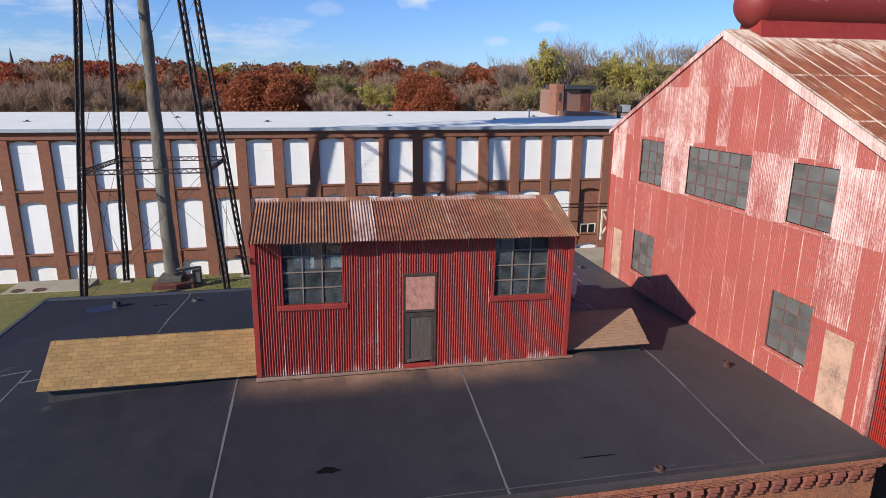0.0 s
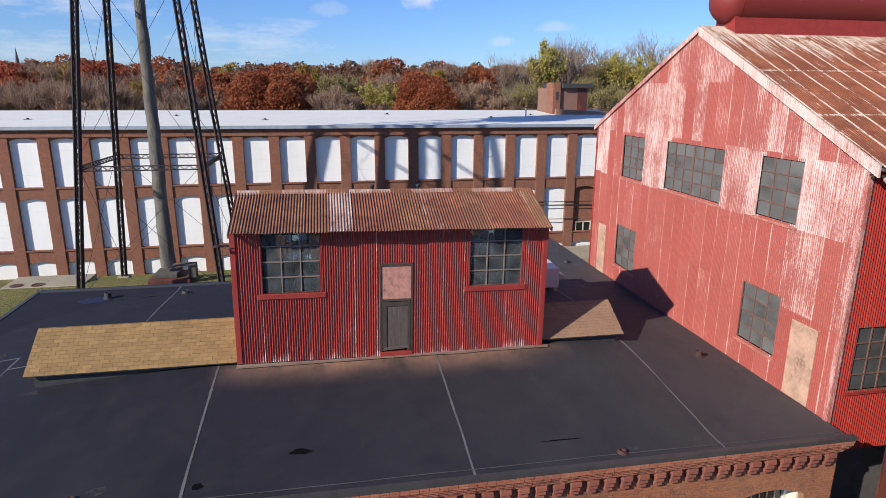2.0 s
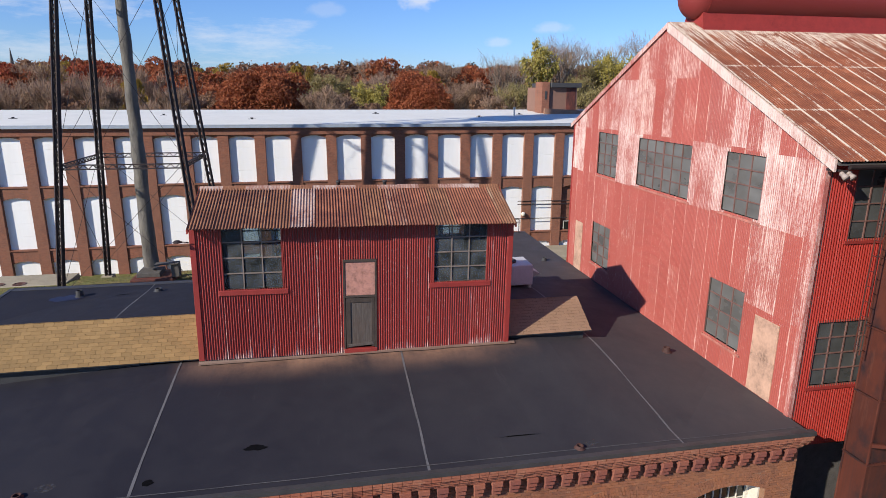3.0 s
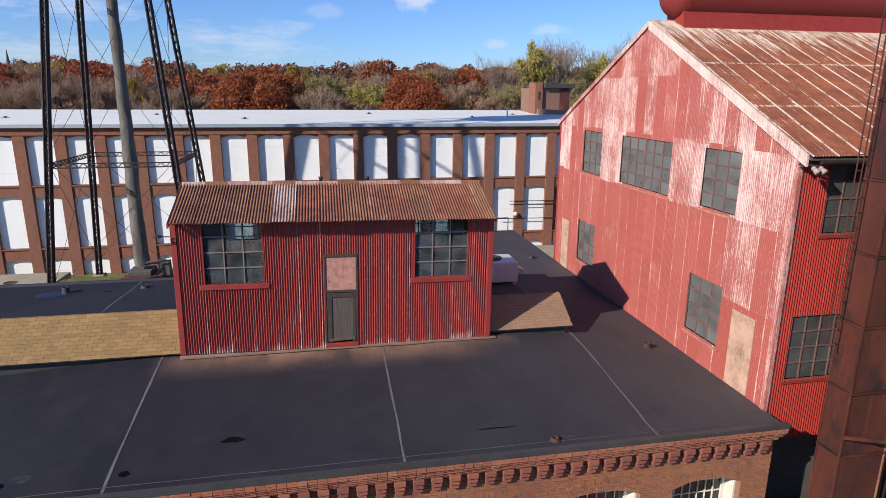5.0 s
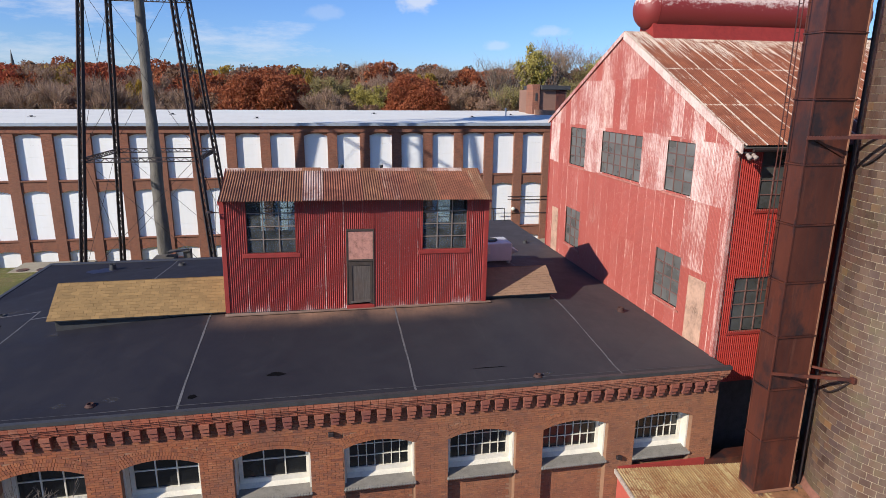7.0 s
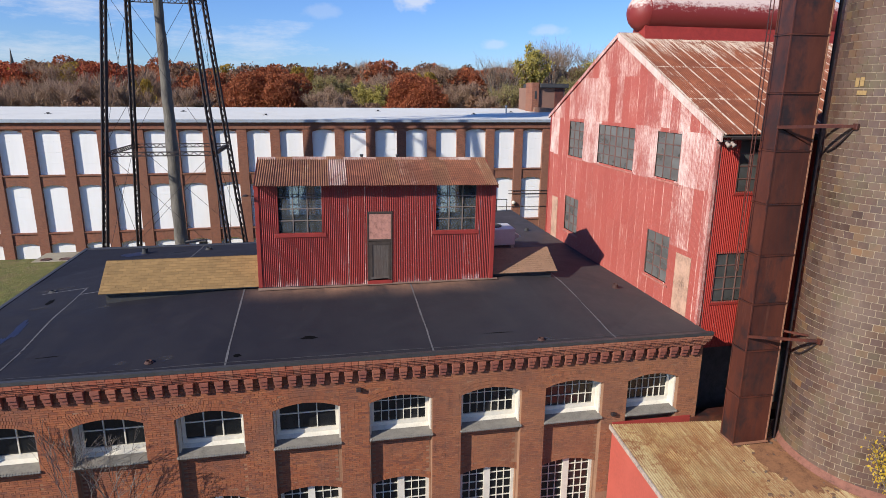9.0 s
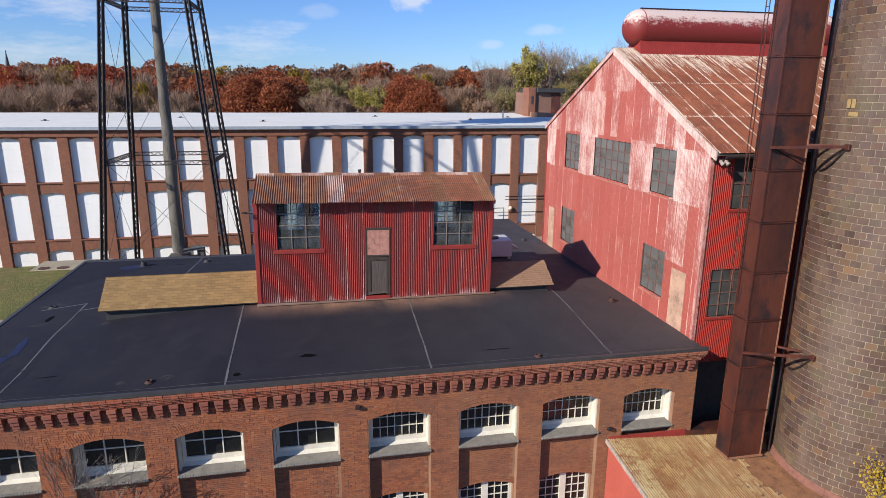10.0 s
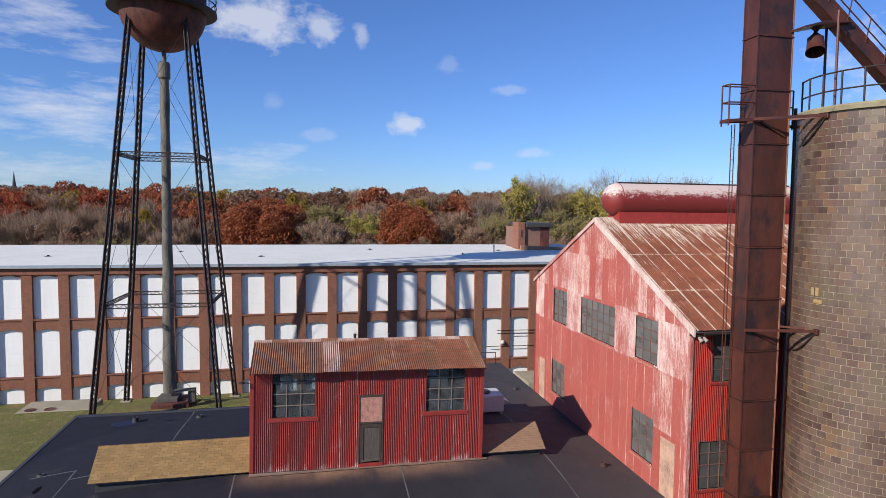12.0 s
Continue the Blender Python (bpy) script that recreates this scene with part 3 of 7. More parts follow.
def clear_glass():
    """Dusty clear glass: partly a mirror, partly a view through, partly grey film."""
    m, n, l, b = nodes_of("dusty_clear_glass")
    out = n["Material Output"]
    tcn = n.new("ShaderNodeTexCoord")
    nz = n.new("ShaderNodeTexNoise")
    nz.inputs["Scale"].default_value = 2.4
    nz.inputs["Detail"].default_value = 6.0
    l.new(tcn.outputs["Object"], nz.inputs["Vector"])
    r = n.new("ShaderNodeValToRGB")
    r.color_ramp.elements[0].position, r.color_ramp.elements[1].position = 0.3, 0.8
    r.color_ramp.elements[0].color, r.color_ramp.elements[1].color = (0.06, 0.06, 0.06, 1), (0.42, 0.42, 0.42, 1)
    l.new(nz.outputs["Fac"], r.inputs["Fac"])
    tr = n.new("ShaderNodeBsdfTransparent")
    tr.inputs["Color"].default_value = (0.78, 0.85, 0.88, 1)
    b.inputs["Base Color"].default_value = (0.19, 0.20, 0.21, 1)
    b.inputs["Roughness"].default_value = 0.18
    b.inputs["Specular IOR Level"].default_value = 0.3
    mx = n.new("ShaderNodeMixShader")
    l.new(r.outputs["Color"], mx.inputs["Fac"])
    l.new(tr.outputs[0], mx.inputs[1])
    l.new(b.outputs[0], mx.inputs[2])
    l.new(mx.outputs[0], out.inputs["Surface"])
    return m


GLASS_CLEAR = clear_glass()

# wet patches: blue of the reflected sky put into the base colour
WET = plain("wet_coating", (0.012, 0.013, 0.036), 0.45, vary=0.4, scale=2.0, fine=8.0).m
STAIN = plain("dark_stain", (0.004, 0.004, 0.005), 0.9, vary=0.4, spec=0.05).m
OCHRE = plain("ochre_mortar", (0.30, 0.20, 0.085), 0.9, vary=0.5, scale=5.0, fine=20.0, bump=0.5).m
SOIL = plain("roof_soil", (0.25, 0.115, 0.052), 0.95, vary=0.6, scale=3.0, fine=14.0, bump=0.8).m
SKIRT = plain("silo_skirt", (0.19, 0.080, 0.055), 0.85, vary=0.5, scale=3.0, fine=12.0).m
LAMP_GREY = plain("lamp_grey", (0.30, 0.24, 0.21), 0.6, vary=0.4).m
def scuff_mat():
    """Dried dirt that lies on the membrane in broken patches."""
    m = Mat("pale_stain", 0.8, spec=0.2)
    m.color((0.085, 0.082, 0.088))
    clear = m.n.new("ShaderNodeBsdfTransparent")
    mx = m.n.new("ShaderNodeMixShader")
    m.l.new(m.math("MULTIPLY", m.ramp(m.noise(6.0, 7.0, 0.75), 0.42, 0.68), 0.75), mx.inputs["Fac"])
    m.l.new(clear.outputs[0], mx.inputs[1])
    m.l.new(m.b.outputs[0], mx.inputs[2])
    m.l.new(mx.outputs[0], m.n["Material Output"].inputs["Surface"])
    return m.m


PALE_STAIN = scuff_mat()
DRAIN_RUST = plain("drain_rust", (0.055, 0.022, 0.017), 0.8, vary=0.5, fine=25.0).m


# ---- ground ----
def lawn_z(x, y):
    """The lawn lies level by the mill and falls towards the long building."""
    t = min(1.0, max(0.0, (y - 27.0) / 10.0))
    z = -5.6 - 2.4 * t * t * (3 - 2 * t)
    if x > 11.0 or y < 2.0:
        z = -8.0 if y > 2.0 else min(z, -8.0)
    return z


def ground():
    xs = [-3000, -600, -200, -90, -60] + [i * 3.0 for i in range(-16, 4)] + [10.9, 11.1, 14, 20, 30, 60, 100, 200, 600, 3000]
    ys = [-3000, -600, -200, -60, -30, -10, 1.9, 2.1, 6, 10, 14, 18, 22, 25] + [27 + i for i in range(0, 12)] + [45, 60, 90, 140, 200, 400, 900, 4500]
    verts = [(x, y, lawn_z(x, y)) for y in ys for x in xs]
    n = len(xs)
    faces = [(j * n + i, j * n + i + 1, (j + 1) * n + i + 1, (j + 1) * n + i) for j in range(len(ys) - 1) for i in range(n - 1)]
    g = pydata("ground", verts, faces, GRASS)
    tagged(g, "mown green lawn with worn brown patches", "ground", kind="structure")
    bm = B()
    bevelbox(bm, -18.9, -13.9, 26.9, 29.6, -7.2, -5.56, 0.03)
    s = obj("pavement", bm, CONCRETE)
    tagged(s, "tan concrete slab with two manhole covers on the lawn", "slab", kind="structure")
    bm = B()
    bevelbox(bm, -40.0, -9.0, 13.6, 16.2, -6.4, -5.57, 0.02)
    s = obj("pavement_3", bm, CONCRETE)
    tagged(s, "pale concrete path across the lawn beside the mill", "path", kind="structure")
    # unseen asphalt, added to darken what the front panes reflect
    bm = B()
    box(bm, -70.0, 70.0, -70.0, -4.76, -8.1, -7.985)
    s = obj("pavement_2", bm, ASPHALT)
    tagged(s, "dark asphalt yard before the brick front", "yard", kind="structure")
    bm = B()
    box(bm, 22.5, 36.0, 33.0, 37.3, -8.1, -7.05)
    s = obj("pavement_1", bm, CONCRETE)
    tagged(s, "tan concrete apron at the foot of the brick wall", "pavement", kind="structure")


ground()

# ---- the mill with the flat black roof ----
RX0, RX1, RY0, RY1, RY2 = -8.95, 14.42, -5.08, 9.9, 16.4


def roof_z(x, y):
    """The membrane falls gently from the penthouse to all its edges."""
    a = max((-1.0 - x) / 7.95, (x - 9.5) / 4.9, 0.0)
    b = max((0.0 - y) / 5.0, (y - 3.3) / 6.6, 0.0)
    d = min(1.0, (a ** 1.6 + b ** 1.6) ** 0.625)
    return -0.08 - 0.60 * d ** 1.1


def membrane_z(x, y):
    """The top of the membrane, with its slight waves."""
    return roof_z(x, y) + 0.012 * noise.noise((x * 0.5, y * 0.5, 3.1))


def corr_sheet(name, frame_m, u0, u1, lo, hi, mat, parent, pitch=0.068, amp=0.011, holes=(), lap=0.0, k=4):
    """One corrugated sheet in the plane of frame_m (u along, v up, out towards the weather), cut to lo(u)..hi(u) and to rectangular holes."""
    n = max(2, int(round((u1 - u0) / pitch * k)))
    pieces = {}
    us = [u0 + (u1 - u0) * i / n for i in range(n + 1)]
    for i in range(n):
        a, b = us[i], us[i + 1]
        mid = 0.5 * (a + b)
        l, h = (lo(mid), hi(mid))
        spans = [(l, h)]
        for hu0, hu1, hv0, hv1 in holes:
            if hu0 < mid < hu1:
                cut = []
                for s0, s1 in spans:
                    if hv0 > s0:
                        cut.append((s0, min(s1, hv0)))
                    if hv1 < s1:
                        cut.append((max(s0, hv1), s1))
                spans = [s for s in cut if s[1] - s[0] > 1e-3]
        wa, wb = (amp * math.cos(2 * math.pi * q / pitch) + lap for q in (a, b))
        for s0, s1 in spans:
            verts, faces = pieces.setdefault(0 if s0 == l else 1, ([], []))
            i0 = len(verts)
            la, lb = (lo(a) if s0 == l else s0), (lo(b) if s0 == l else s0)
            ha, hb = (hi(a) if s1 == h else s1), (hi(b) if s1 == h else s1)
            verts += [(a, la, wa), (b, lb, wb), (b, hb, wb), (a, ha, wa)]
            faces.append((i0, i0 + 1, i0 + 2, i0 + 3))
    for verts, faces in pieces.values():
        me = bpy.data.meshes.new(name)
        me.from_pydata([tuple(frame_m @ Vector(v)) for v in verts], [], faces)
        me.materials.append(mat)
        me.polygons.foreach_set("use_smooth", [True] * len(me.polygons))
        bm = B()
        bm.from_mesh(me)
        bmesh.ops.remove_doubles(bm, verts=bm.verts[:], dist=1e-5)
        bm.to_mesh(me)
        bm.free()
        ob = new(name, me)
        ob.parent = parent


def wall_frame(origin, along, up, out):
    m = Matrix((along, up, out)).transposed().to_4x4()
    m.translation = Vector(origin)
    return m


def slab_with_holes(bm, x0, x1, z0, z1, y0, y1, holes):
    """An upright slab in the x-z plane with rectangular openings right through."""
    xs = sorted({x0, x1, *(h[0] for h in holes), *(h[1] for h in holes)})
    for a, b in zip(xs, xs[1:]):
        mid = 0.5 * (a + b)
        spans = [(z0, z1)]
        for h in holes:
            if h[0] < mid < h[1]:
                cut = []
                for s0, s1 in spans:
                    if h[2] > s0:
                        cut.append((s0, min(s1, h[2])))
                    if h[3] < s1:
                        cut.append((max(s0, h[3]), s1))
                spans = [s for s in cut if s[1] - s[0] > 1e-4]
        for s0, s1 in spans:
            box(bm, a, b, y0, y1, s0, s1)
    return bm


def steel_window(parent, m, w, h, cols, rows, frame_mat, glass_mat, bar=0.022, edge=0.05, sill=True, name="window", lab="", double=False, sub_mat=None, sill_mat=None):
    """A multi-pane steel window; m carries x along, y outwards, z up from the lower left corner of the opening. Panes and bars are pieces."""
    bm = B()
    box(bm, -edge, w + edge, -0.05, 0.03, -edge, 0.0)
    box(bm, -edge, w + edge, -0.05, 0.03, h, h + edge)
    box(bm, -edge, 0.0, -0.05, 0.03, 0.0, h)
    box(bm, w, w + edge, -0.05, 0.03, 0.0, h)
    bm.transform(m)
    win = part(name, bm, frame_mat, parent, lab)
    bars = sub_mat or frame_mat
    for i in range(1, cols):
        x = w * i / cols
        r = bar * (2.2 if double and i * 2 == cols else 1.0)
        bm = B()
        box(bm, x - r / 2, x + r / 2, -0.035, 0.015, 0.0, h)
        bm.transform(m)
        part("glazing_bar", bm, bars, win)
    for j in range(1, rows):
        z = h * j / rows
        bm = B()
        box(bm, 0.0, w, -0.032, 0.012, z - bar / 2, z + bar / 2)
        bm.transform(m)
        part("glazing_bar", bm, bars, win)
    for i in range(cols):
        for j in range(rows):
            a, b = w * i / cols, w * (i + 1) / cols
            c, d = h * j / rows, h * (j + 1) / rows
            bm = B()
            box(bm, a + bar / 3, b - bar / 3, -0.016, -0.010, c + bar / 3, d - bar / 3)
            tilt = Matrix.Translation(((a + b) / 2, 0, (c + d) / 2)) @ Euler((radians(random.uniform(-1.0, 1.0)), 0, radians(random.uniform(-1.0, 1.0)))).to_matrix().to_4x4() @ Matrix.Translation((-(a + b) / 2, 0, -(c + d) / 2))
            bm.transform(m @ tilt)
            part("pane", bm, glass_mat, win)
    if sill:
        bm = B()
        box(bm, -edge - 0.05, w + edge + 0.05, -0.05, 0.06, -edge - 0.07, -edge)
        bm.transform(m)
        part("sill", bm, sill_mat or frame_mat, win)
    return win


def mill_roof():
    roof = thing("roof", "flat black membrane roof with pale seams and stains", "roof", kind="structure")
    xs = [RX0 + (RX1 - RX0) * i / 60 for i in range(61)]
    ys = [RY0 + (RY2 - RY0) * i / 54 for i in range(55)]
    verts, faces = [], []
    idx = {}
    def vid(x, y):
        if (x, y) not in idx:
            idx[(x, y)] = len(verts)
            verts.append((x, y, membrane_z(x, y)))
        return idx[(x, y)]
    for j in range(54):
        for i in range(60):
            if ys[j] > RY1 - 0.2 and xs[i] < 6.0:
                continue
            faces.append((vid(xs[i], ys[j]), vid(xs[i + 1], ys[j]), vid(xs[i + 1], ys[j + 1]), vid(xs[i], ys[j + 1])))
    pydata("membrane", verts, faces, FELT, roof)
    for x, y0, y1 in ((-6.5, RY0, 2.62), (-0.55, RY0, 0.5), (5.37, RY0, -0.05), (11.22, RY0, 9.5), (-3.56, 2.5, 9.6)):
        n = 40
        v, f = [], []
        for i in range(n + 1):
            y = y0 + 0.02 + (y1 - y0 - 0.02) * i / n
            wob = 0.02 * noise.noise((x, y * 0.7, 9.0))
            hw = 0.026 + 0.012 * noise.noise((x * 3, y * 1.3, 2.0))
            z = membrane_z(x, y) + 0.007
            v += [(x - hw + wob, y, z), (x + hw + wob, y, z)]
            if i:
                k = 2 * i
                f.append((k - 2, k - 1, k + 1, k))
        pydata("seam", v, f, SEAM, roof)
    for x0, x1, y in ((-8.0, -6.5, 2.5), (-6.5, -5.3, 1.9)):
        bm = B()
        beam(bm, (x0, y - 0.1, membrane_z(x0, y) + 0.001), (x1, y + 0.1, membrane_z(x1, y) + 0.001), 0.05, 0.012)
        part("seam", bm, SEAM, roof)
    # the lap along the front edge
    n = 60
    v, f = [], []
    for i in range(n + 1):
        x = RX0 + 0.1 + (RX1 - RX0 - 0.2) * i / n
        y = -4.80 + 0.012 * noise.noise((x * 0.8, 4.0, 1.0))
        hw = 0.012 + 0.004 * noise.noise((x * 1.7, 2.0, 8.0))
        v += [(x, y - hw, membrane_z(x, y - hw) + 0.016), (x, y + hw, membrane_z(x, y + hw) + 0.016)]
        if i:
            f.append((2 * i - 2, 2 * i, 2 * i + 1, 2 * i - 1))
    pydata("seam", v, f, LAP, roof)
    # the brown strip of flashing in front of the penthouse
    v, f = [], []
    n = 60
    for i in range(n + 1):
        x = -0.05 + 8.75 * i / n
        w = 0.13 + 0.05 * noise.noise((x * 0.9, 1.0, 5.0))
        zb = 0.0 - 0.13 * x / 8.5
        v += [(x, -w, roof_z(x, -w) + 0.028), (x, -w * 0.5, roof_z(x, -w * 0.5) + 0.035), (x, -0.02, max(zb, roof_z(x, 0) + 0.05))]
        if i:
            k = 3 * i
            f += [(k - 3, k, k + 1, k - 2), (k - 2, k + 1, k + 2, k - 1)]
    pydata("flashing", v, f, FLASH, roof)
    for nm, cx, cy, rx, ry, mat, seed in (("coating_patch", -6.42, 8.35, 0.56, 0.40, WET, 1), ("coating_patch", -7.28, -1.2, 0.13, 0.85, WET, 2), ("coating_patch", -7.55, -2.1, 0.22, 0.35, WET, 3), ("coating_patch", -8.0, -2.75, 0.3, 0.22, WET, 4), ("stain", -7.3, 1.2, 0.10, 0.30, STAIN, 9), ("stain", -4.4, 8.3, 0.3, 0.05, STAIN, 17),
                                     ("stain", 1.73, -3.7, 0.24, 0.085, STAIN, 5), ("stain", -0.29, -4.45, 0.12, 0.08, STAIN, 6), ("stain", 7.6, -4.15, 0.42, 0.02, STAIN, 7), ("stain", -5.6, -3.5, 0.3, 0.03, STAIN, 8),
                                     ("stain", 9.15, -4.62, 0.16, 0.10, PALE_STAIN, 10), ("stain", -2.22, -4.28, 0.20, 0.10, PALE_STAIN, 11), ("stain", -3.42, -4.36, 0.20, 0.15, PALE_STAIN, 12), ("stain", -7.5, 0.66, 0.30, 0.16, PALE_STAIN, 13), ("stain", -7.35, 2.9, 0.34, 0.16, PALE_STAIN, 14), ("stain", -8.0, 2.75, 0.26, 0.12, PALE_STAIN, 15), ("stain", -5.15, -0.05, 0.22, 0.12, PALE_STAIN, 16)):
        v = []
        n = 28
        for i in range(n):
            a = 2 * math.pi * i / n
            r = 1.0 + 0.45 * noise.noise((math.cos(a) * 1.3, math.sin(a) * 1.3, seed * 3.7)) + 0.22 * noise.noise((math.cos(a) * 4.0, math.sin(a) * 4.0, seed * 1.7))
            x, y = cx + rx * r * math.cos(a), cy + ry * r * math.sin(a)
            v.append((x, y, membrane_z(x, y) + 0.006))
        v.append((cx, cy, membrane_z(cx, cy) + 0.008))
        pydata(nm, v, [(i, (i + 1) % n, n) for i in range(n)], mat, roof)
    # edge metal round the roof
    bm = B()
    box(bm, RX0 - 0.03, RX1 + 0.14, RY0 - 0.02, RY0 + 0.12, -0.755, -0.655)
    part("edge_trim", bm, EDGE, roof)
    bm = B()
    box(bm, RX0 - 0.05, RX0 + 0.10, RY0 + 0.1, RY1, -0.80, -0.655)
    part("edge_trim", bm, EDGE, roof)
    bm = B()
    box(bm, RX0 - 0.05, 6.0, RY1 - 0.3, RY1, -0.80, -0.66)
    part("edge_trim", bm, EDGE, roof)
    bm = B()
    box(bm, 6.0, RX1, RY2 - 0.1, RY2 + 0.05, -0.80, -0.66)
    part("edge_trim", bm, EDGE, roof)


mill_roof()

# ---- brick front of the mill ----
FY, RY = -4.75, -4.53
BAYS = [(11.88, 13.70), (9.05, 11.02), (6.30, 8.25), (3.46, 5.38), (0.62, 2.58), (-2.08, -0.20), (-4.82, -2.90), (-7.62, -5.68)]
SPRING, RISE = -2.32, 0.20


def arch_z(x, x0, x1, spring, rise):
    t = (x - x0) / (x1 - x0)
    return spring + rise * (1 - (2 * t - 1) ** 2)



def mill_front():
    wall = thing("wall_south", "weathered orange-red brick mill front with arched windows", "wall", kind="structure")
    edges = [RX0] + [e for b in reversed(BAYS) for e in b] + [14.46]
    crown = SPRING + RISE + 0.12
    for a, b in zip(edges[0::2], edges[1::2]):
        bm = B()
        box(bm, a, b, FY, RY, -8.1, crown)
        part("pier", bm, MORTAR, wall)
    bm = B()
    box(bm, RX0, 14.46, FY, RY, crown, -0.80)
    part("frieze", bm, MORTAR, wall)
    for x0, x1 in BAYS:
        bm = B()
        prism(bm, [(x0 + (x1 - x0) * i / 10, arch_z(x0 + (x1 - x0) * i / 10, x0, x1, SPRING, RISE)) for i in range(11)] + [(x1, crown), (x0, crown)], "y", FY, RY)
        part("arch_head", bm, MORTAR, wall)
    holes = [(x0 + 0.04, x1 - 0.04, -3.54, SPRING + RISE + 0.10) for x0, x1 in BAYS] + [(x0 + 0.04, x1 - 0.04, -7.4, -5.07) for x0, x1 in BAYS]
    bm = B()
    slab_with_holes(bm, RX0, 14.22, -8.1, -0.80, RY, RY + 0.45, holes)
    part("backing", bm, MORTAR, wall)
    # side and rear walls below the roof
    for n, x0, x1, y0, y1 in (("wall_west", RX0, RX0 + 0.4, RY + 0.45, RY1), ("wall_north", RX0, 6.0, RY1 - 0.4, RY1), ("wall_east", 13.95, 14.22, RY + 0.45, RY2), ("wall_north_2", 6.0, 14.22, RY2 - 0.4, RY2)):
        bm = B()
        box(bm, x0, x1, y0, y1, -8.1, -0.80)
        tagged(obj(n, bm, FAR_BRICK), "red brick mill wall below the flat roof", "wall", kind="structure")
    bm = B()
    box(bm, RX0 + 0.4, 13.95, RY + 0.5, RY1 - 0.4, -0.95, -0.86)
    tagged(obj("ceiling", bm, OLD_WOOD), "dark underside of the roof deck", "ceiling", kind="structure")
    bm = B()
    box(bm, RX0 + 0.4, 13.95, RY + 2.4, RY + 2.5, -8.1, -0.95)
    tagged(obj("wall_inner", bm, DARK), "dark wall inside the mill", "wall", kind="structure")
    # cornice courses
    for i, (y, z0, z1) in enumerate(((-5.085, -0.825, -0.757), (-5.07, -0.893, -0.83), (-5.03, -0.961, -0.898), (-4.99, -1.029, -0.966), (-4.95, -1.097, -1.034), (-4.91, -1.15, -1.10))):
        L, x = 0.205, RX0
        v, f = [], []
        k = 0
        while x < 14.42 + 0.02 * (4 - i):
            a, b = x + 0.004, min(x + L - 0.004, 14.46 + 0.02 * (4 - i))
            yy = y + random.uniform(-0.008, 0.008)
            s = len(v)
            v += [(a, yy, z0), (b, yy, z0), (b, yy, z1), (a, yy, z1), (a, -4.6, z0), (b, -4.6, z0), (b, -4.6, z1), (a, -4.6, z1)]
            f += [(s, s + 1, s + 2, s + 3), (s, s + 4, s + 5, s + 1), (s + 3, s + 2, s + 6, s + 7), (s, s + 3, s + 7, s + 4), (s + 1, s + 5, s + 6, s + 2)]
            x += L
        c = pydata("cornice_course", v, f, CORNICE_BRICK, wall)
        tagged(c, "corbelled course of bright red brick", kind="stuff")
    # corbels
    first = None
    x = -8.8
    while x < 14.45:
        if first is None:
            bm = B()
            for w, d, z0, z1 in ((0.245, 0.20, -1.275, -1.155), (0.225, 0.155, -1.40, -1.282), (0.20, 0.105, -1.52, -1.407)):
                bevelbox(bm, -w / 2, w / 2, -d, 0.02, z0, z1, 0.008)
            first = part("corbel", bm, CORBEL, wall)
            first.location = (x, FY, 0)
        else:
            o = new("corbel", first.data)
            o.parent = wall
            o.location = (x, FY + random.uniform(-0.008, 0.008), 0)
        x += 0.402
    # windows
    for k, (x0, x1) in enumerate(BAYS):
        mill_window(wall, x0, x1, 7 if k < 4 else 3, 3 if k < 4 else 2)
        lower_window(wall, x0, x1)
    return wall


def ring_of_bricks(x0, x1, spring, rise, y, parent, mat, rows=2):
    """Arch bricks on edge, fanned over an opening."""
    w = x1 - x0
    r = (w * w / 4 + rise * rise) / (2 * rise)
    cx, cz = 0.5 * (x0 + x1), spring + rise - r
    half = math.asin(w / 2 / r)
    v, f = [], []
    for row in range(rows):
        ra, rb = r + 0.005 + row * 0.112, r + 0.107 + row * 0.112
        n = int(2 * half * ra / 0.068)
        for i in range(n):
            a0 = -half + 2 * half * (i + 0.06) / n
            a1 = -half + 2 * half * (i + 0.94) / n
            yy = y - 0.010 - random.uniform(0, 0.008)
            s = len(v)
            for yv in (yy, y + 0.03):
                for rr, aa in ((ra, a0), (ra, a1), (rb, a1), (rb, a0)):
                    v.append((cx + rr * math.sin(aa), yv, cz + rr * math.cos(aa)))
            f += [(s, s + 1, s + 2, s + 3), (s, s + 4, s + 5, s + 1), (s + 1, s + 5, s + 6, s + 2), (s + 2, s + 6, s + 7, s + 3), (s + 3, s + 7, s + 4, s)]
    return tagged(pydata("arch_bricks", v, f, mat, parent), "arch of bricks on edge", kind="stuff")


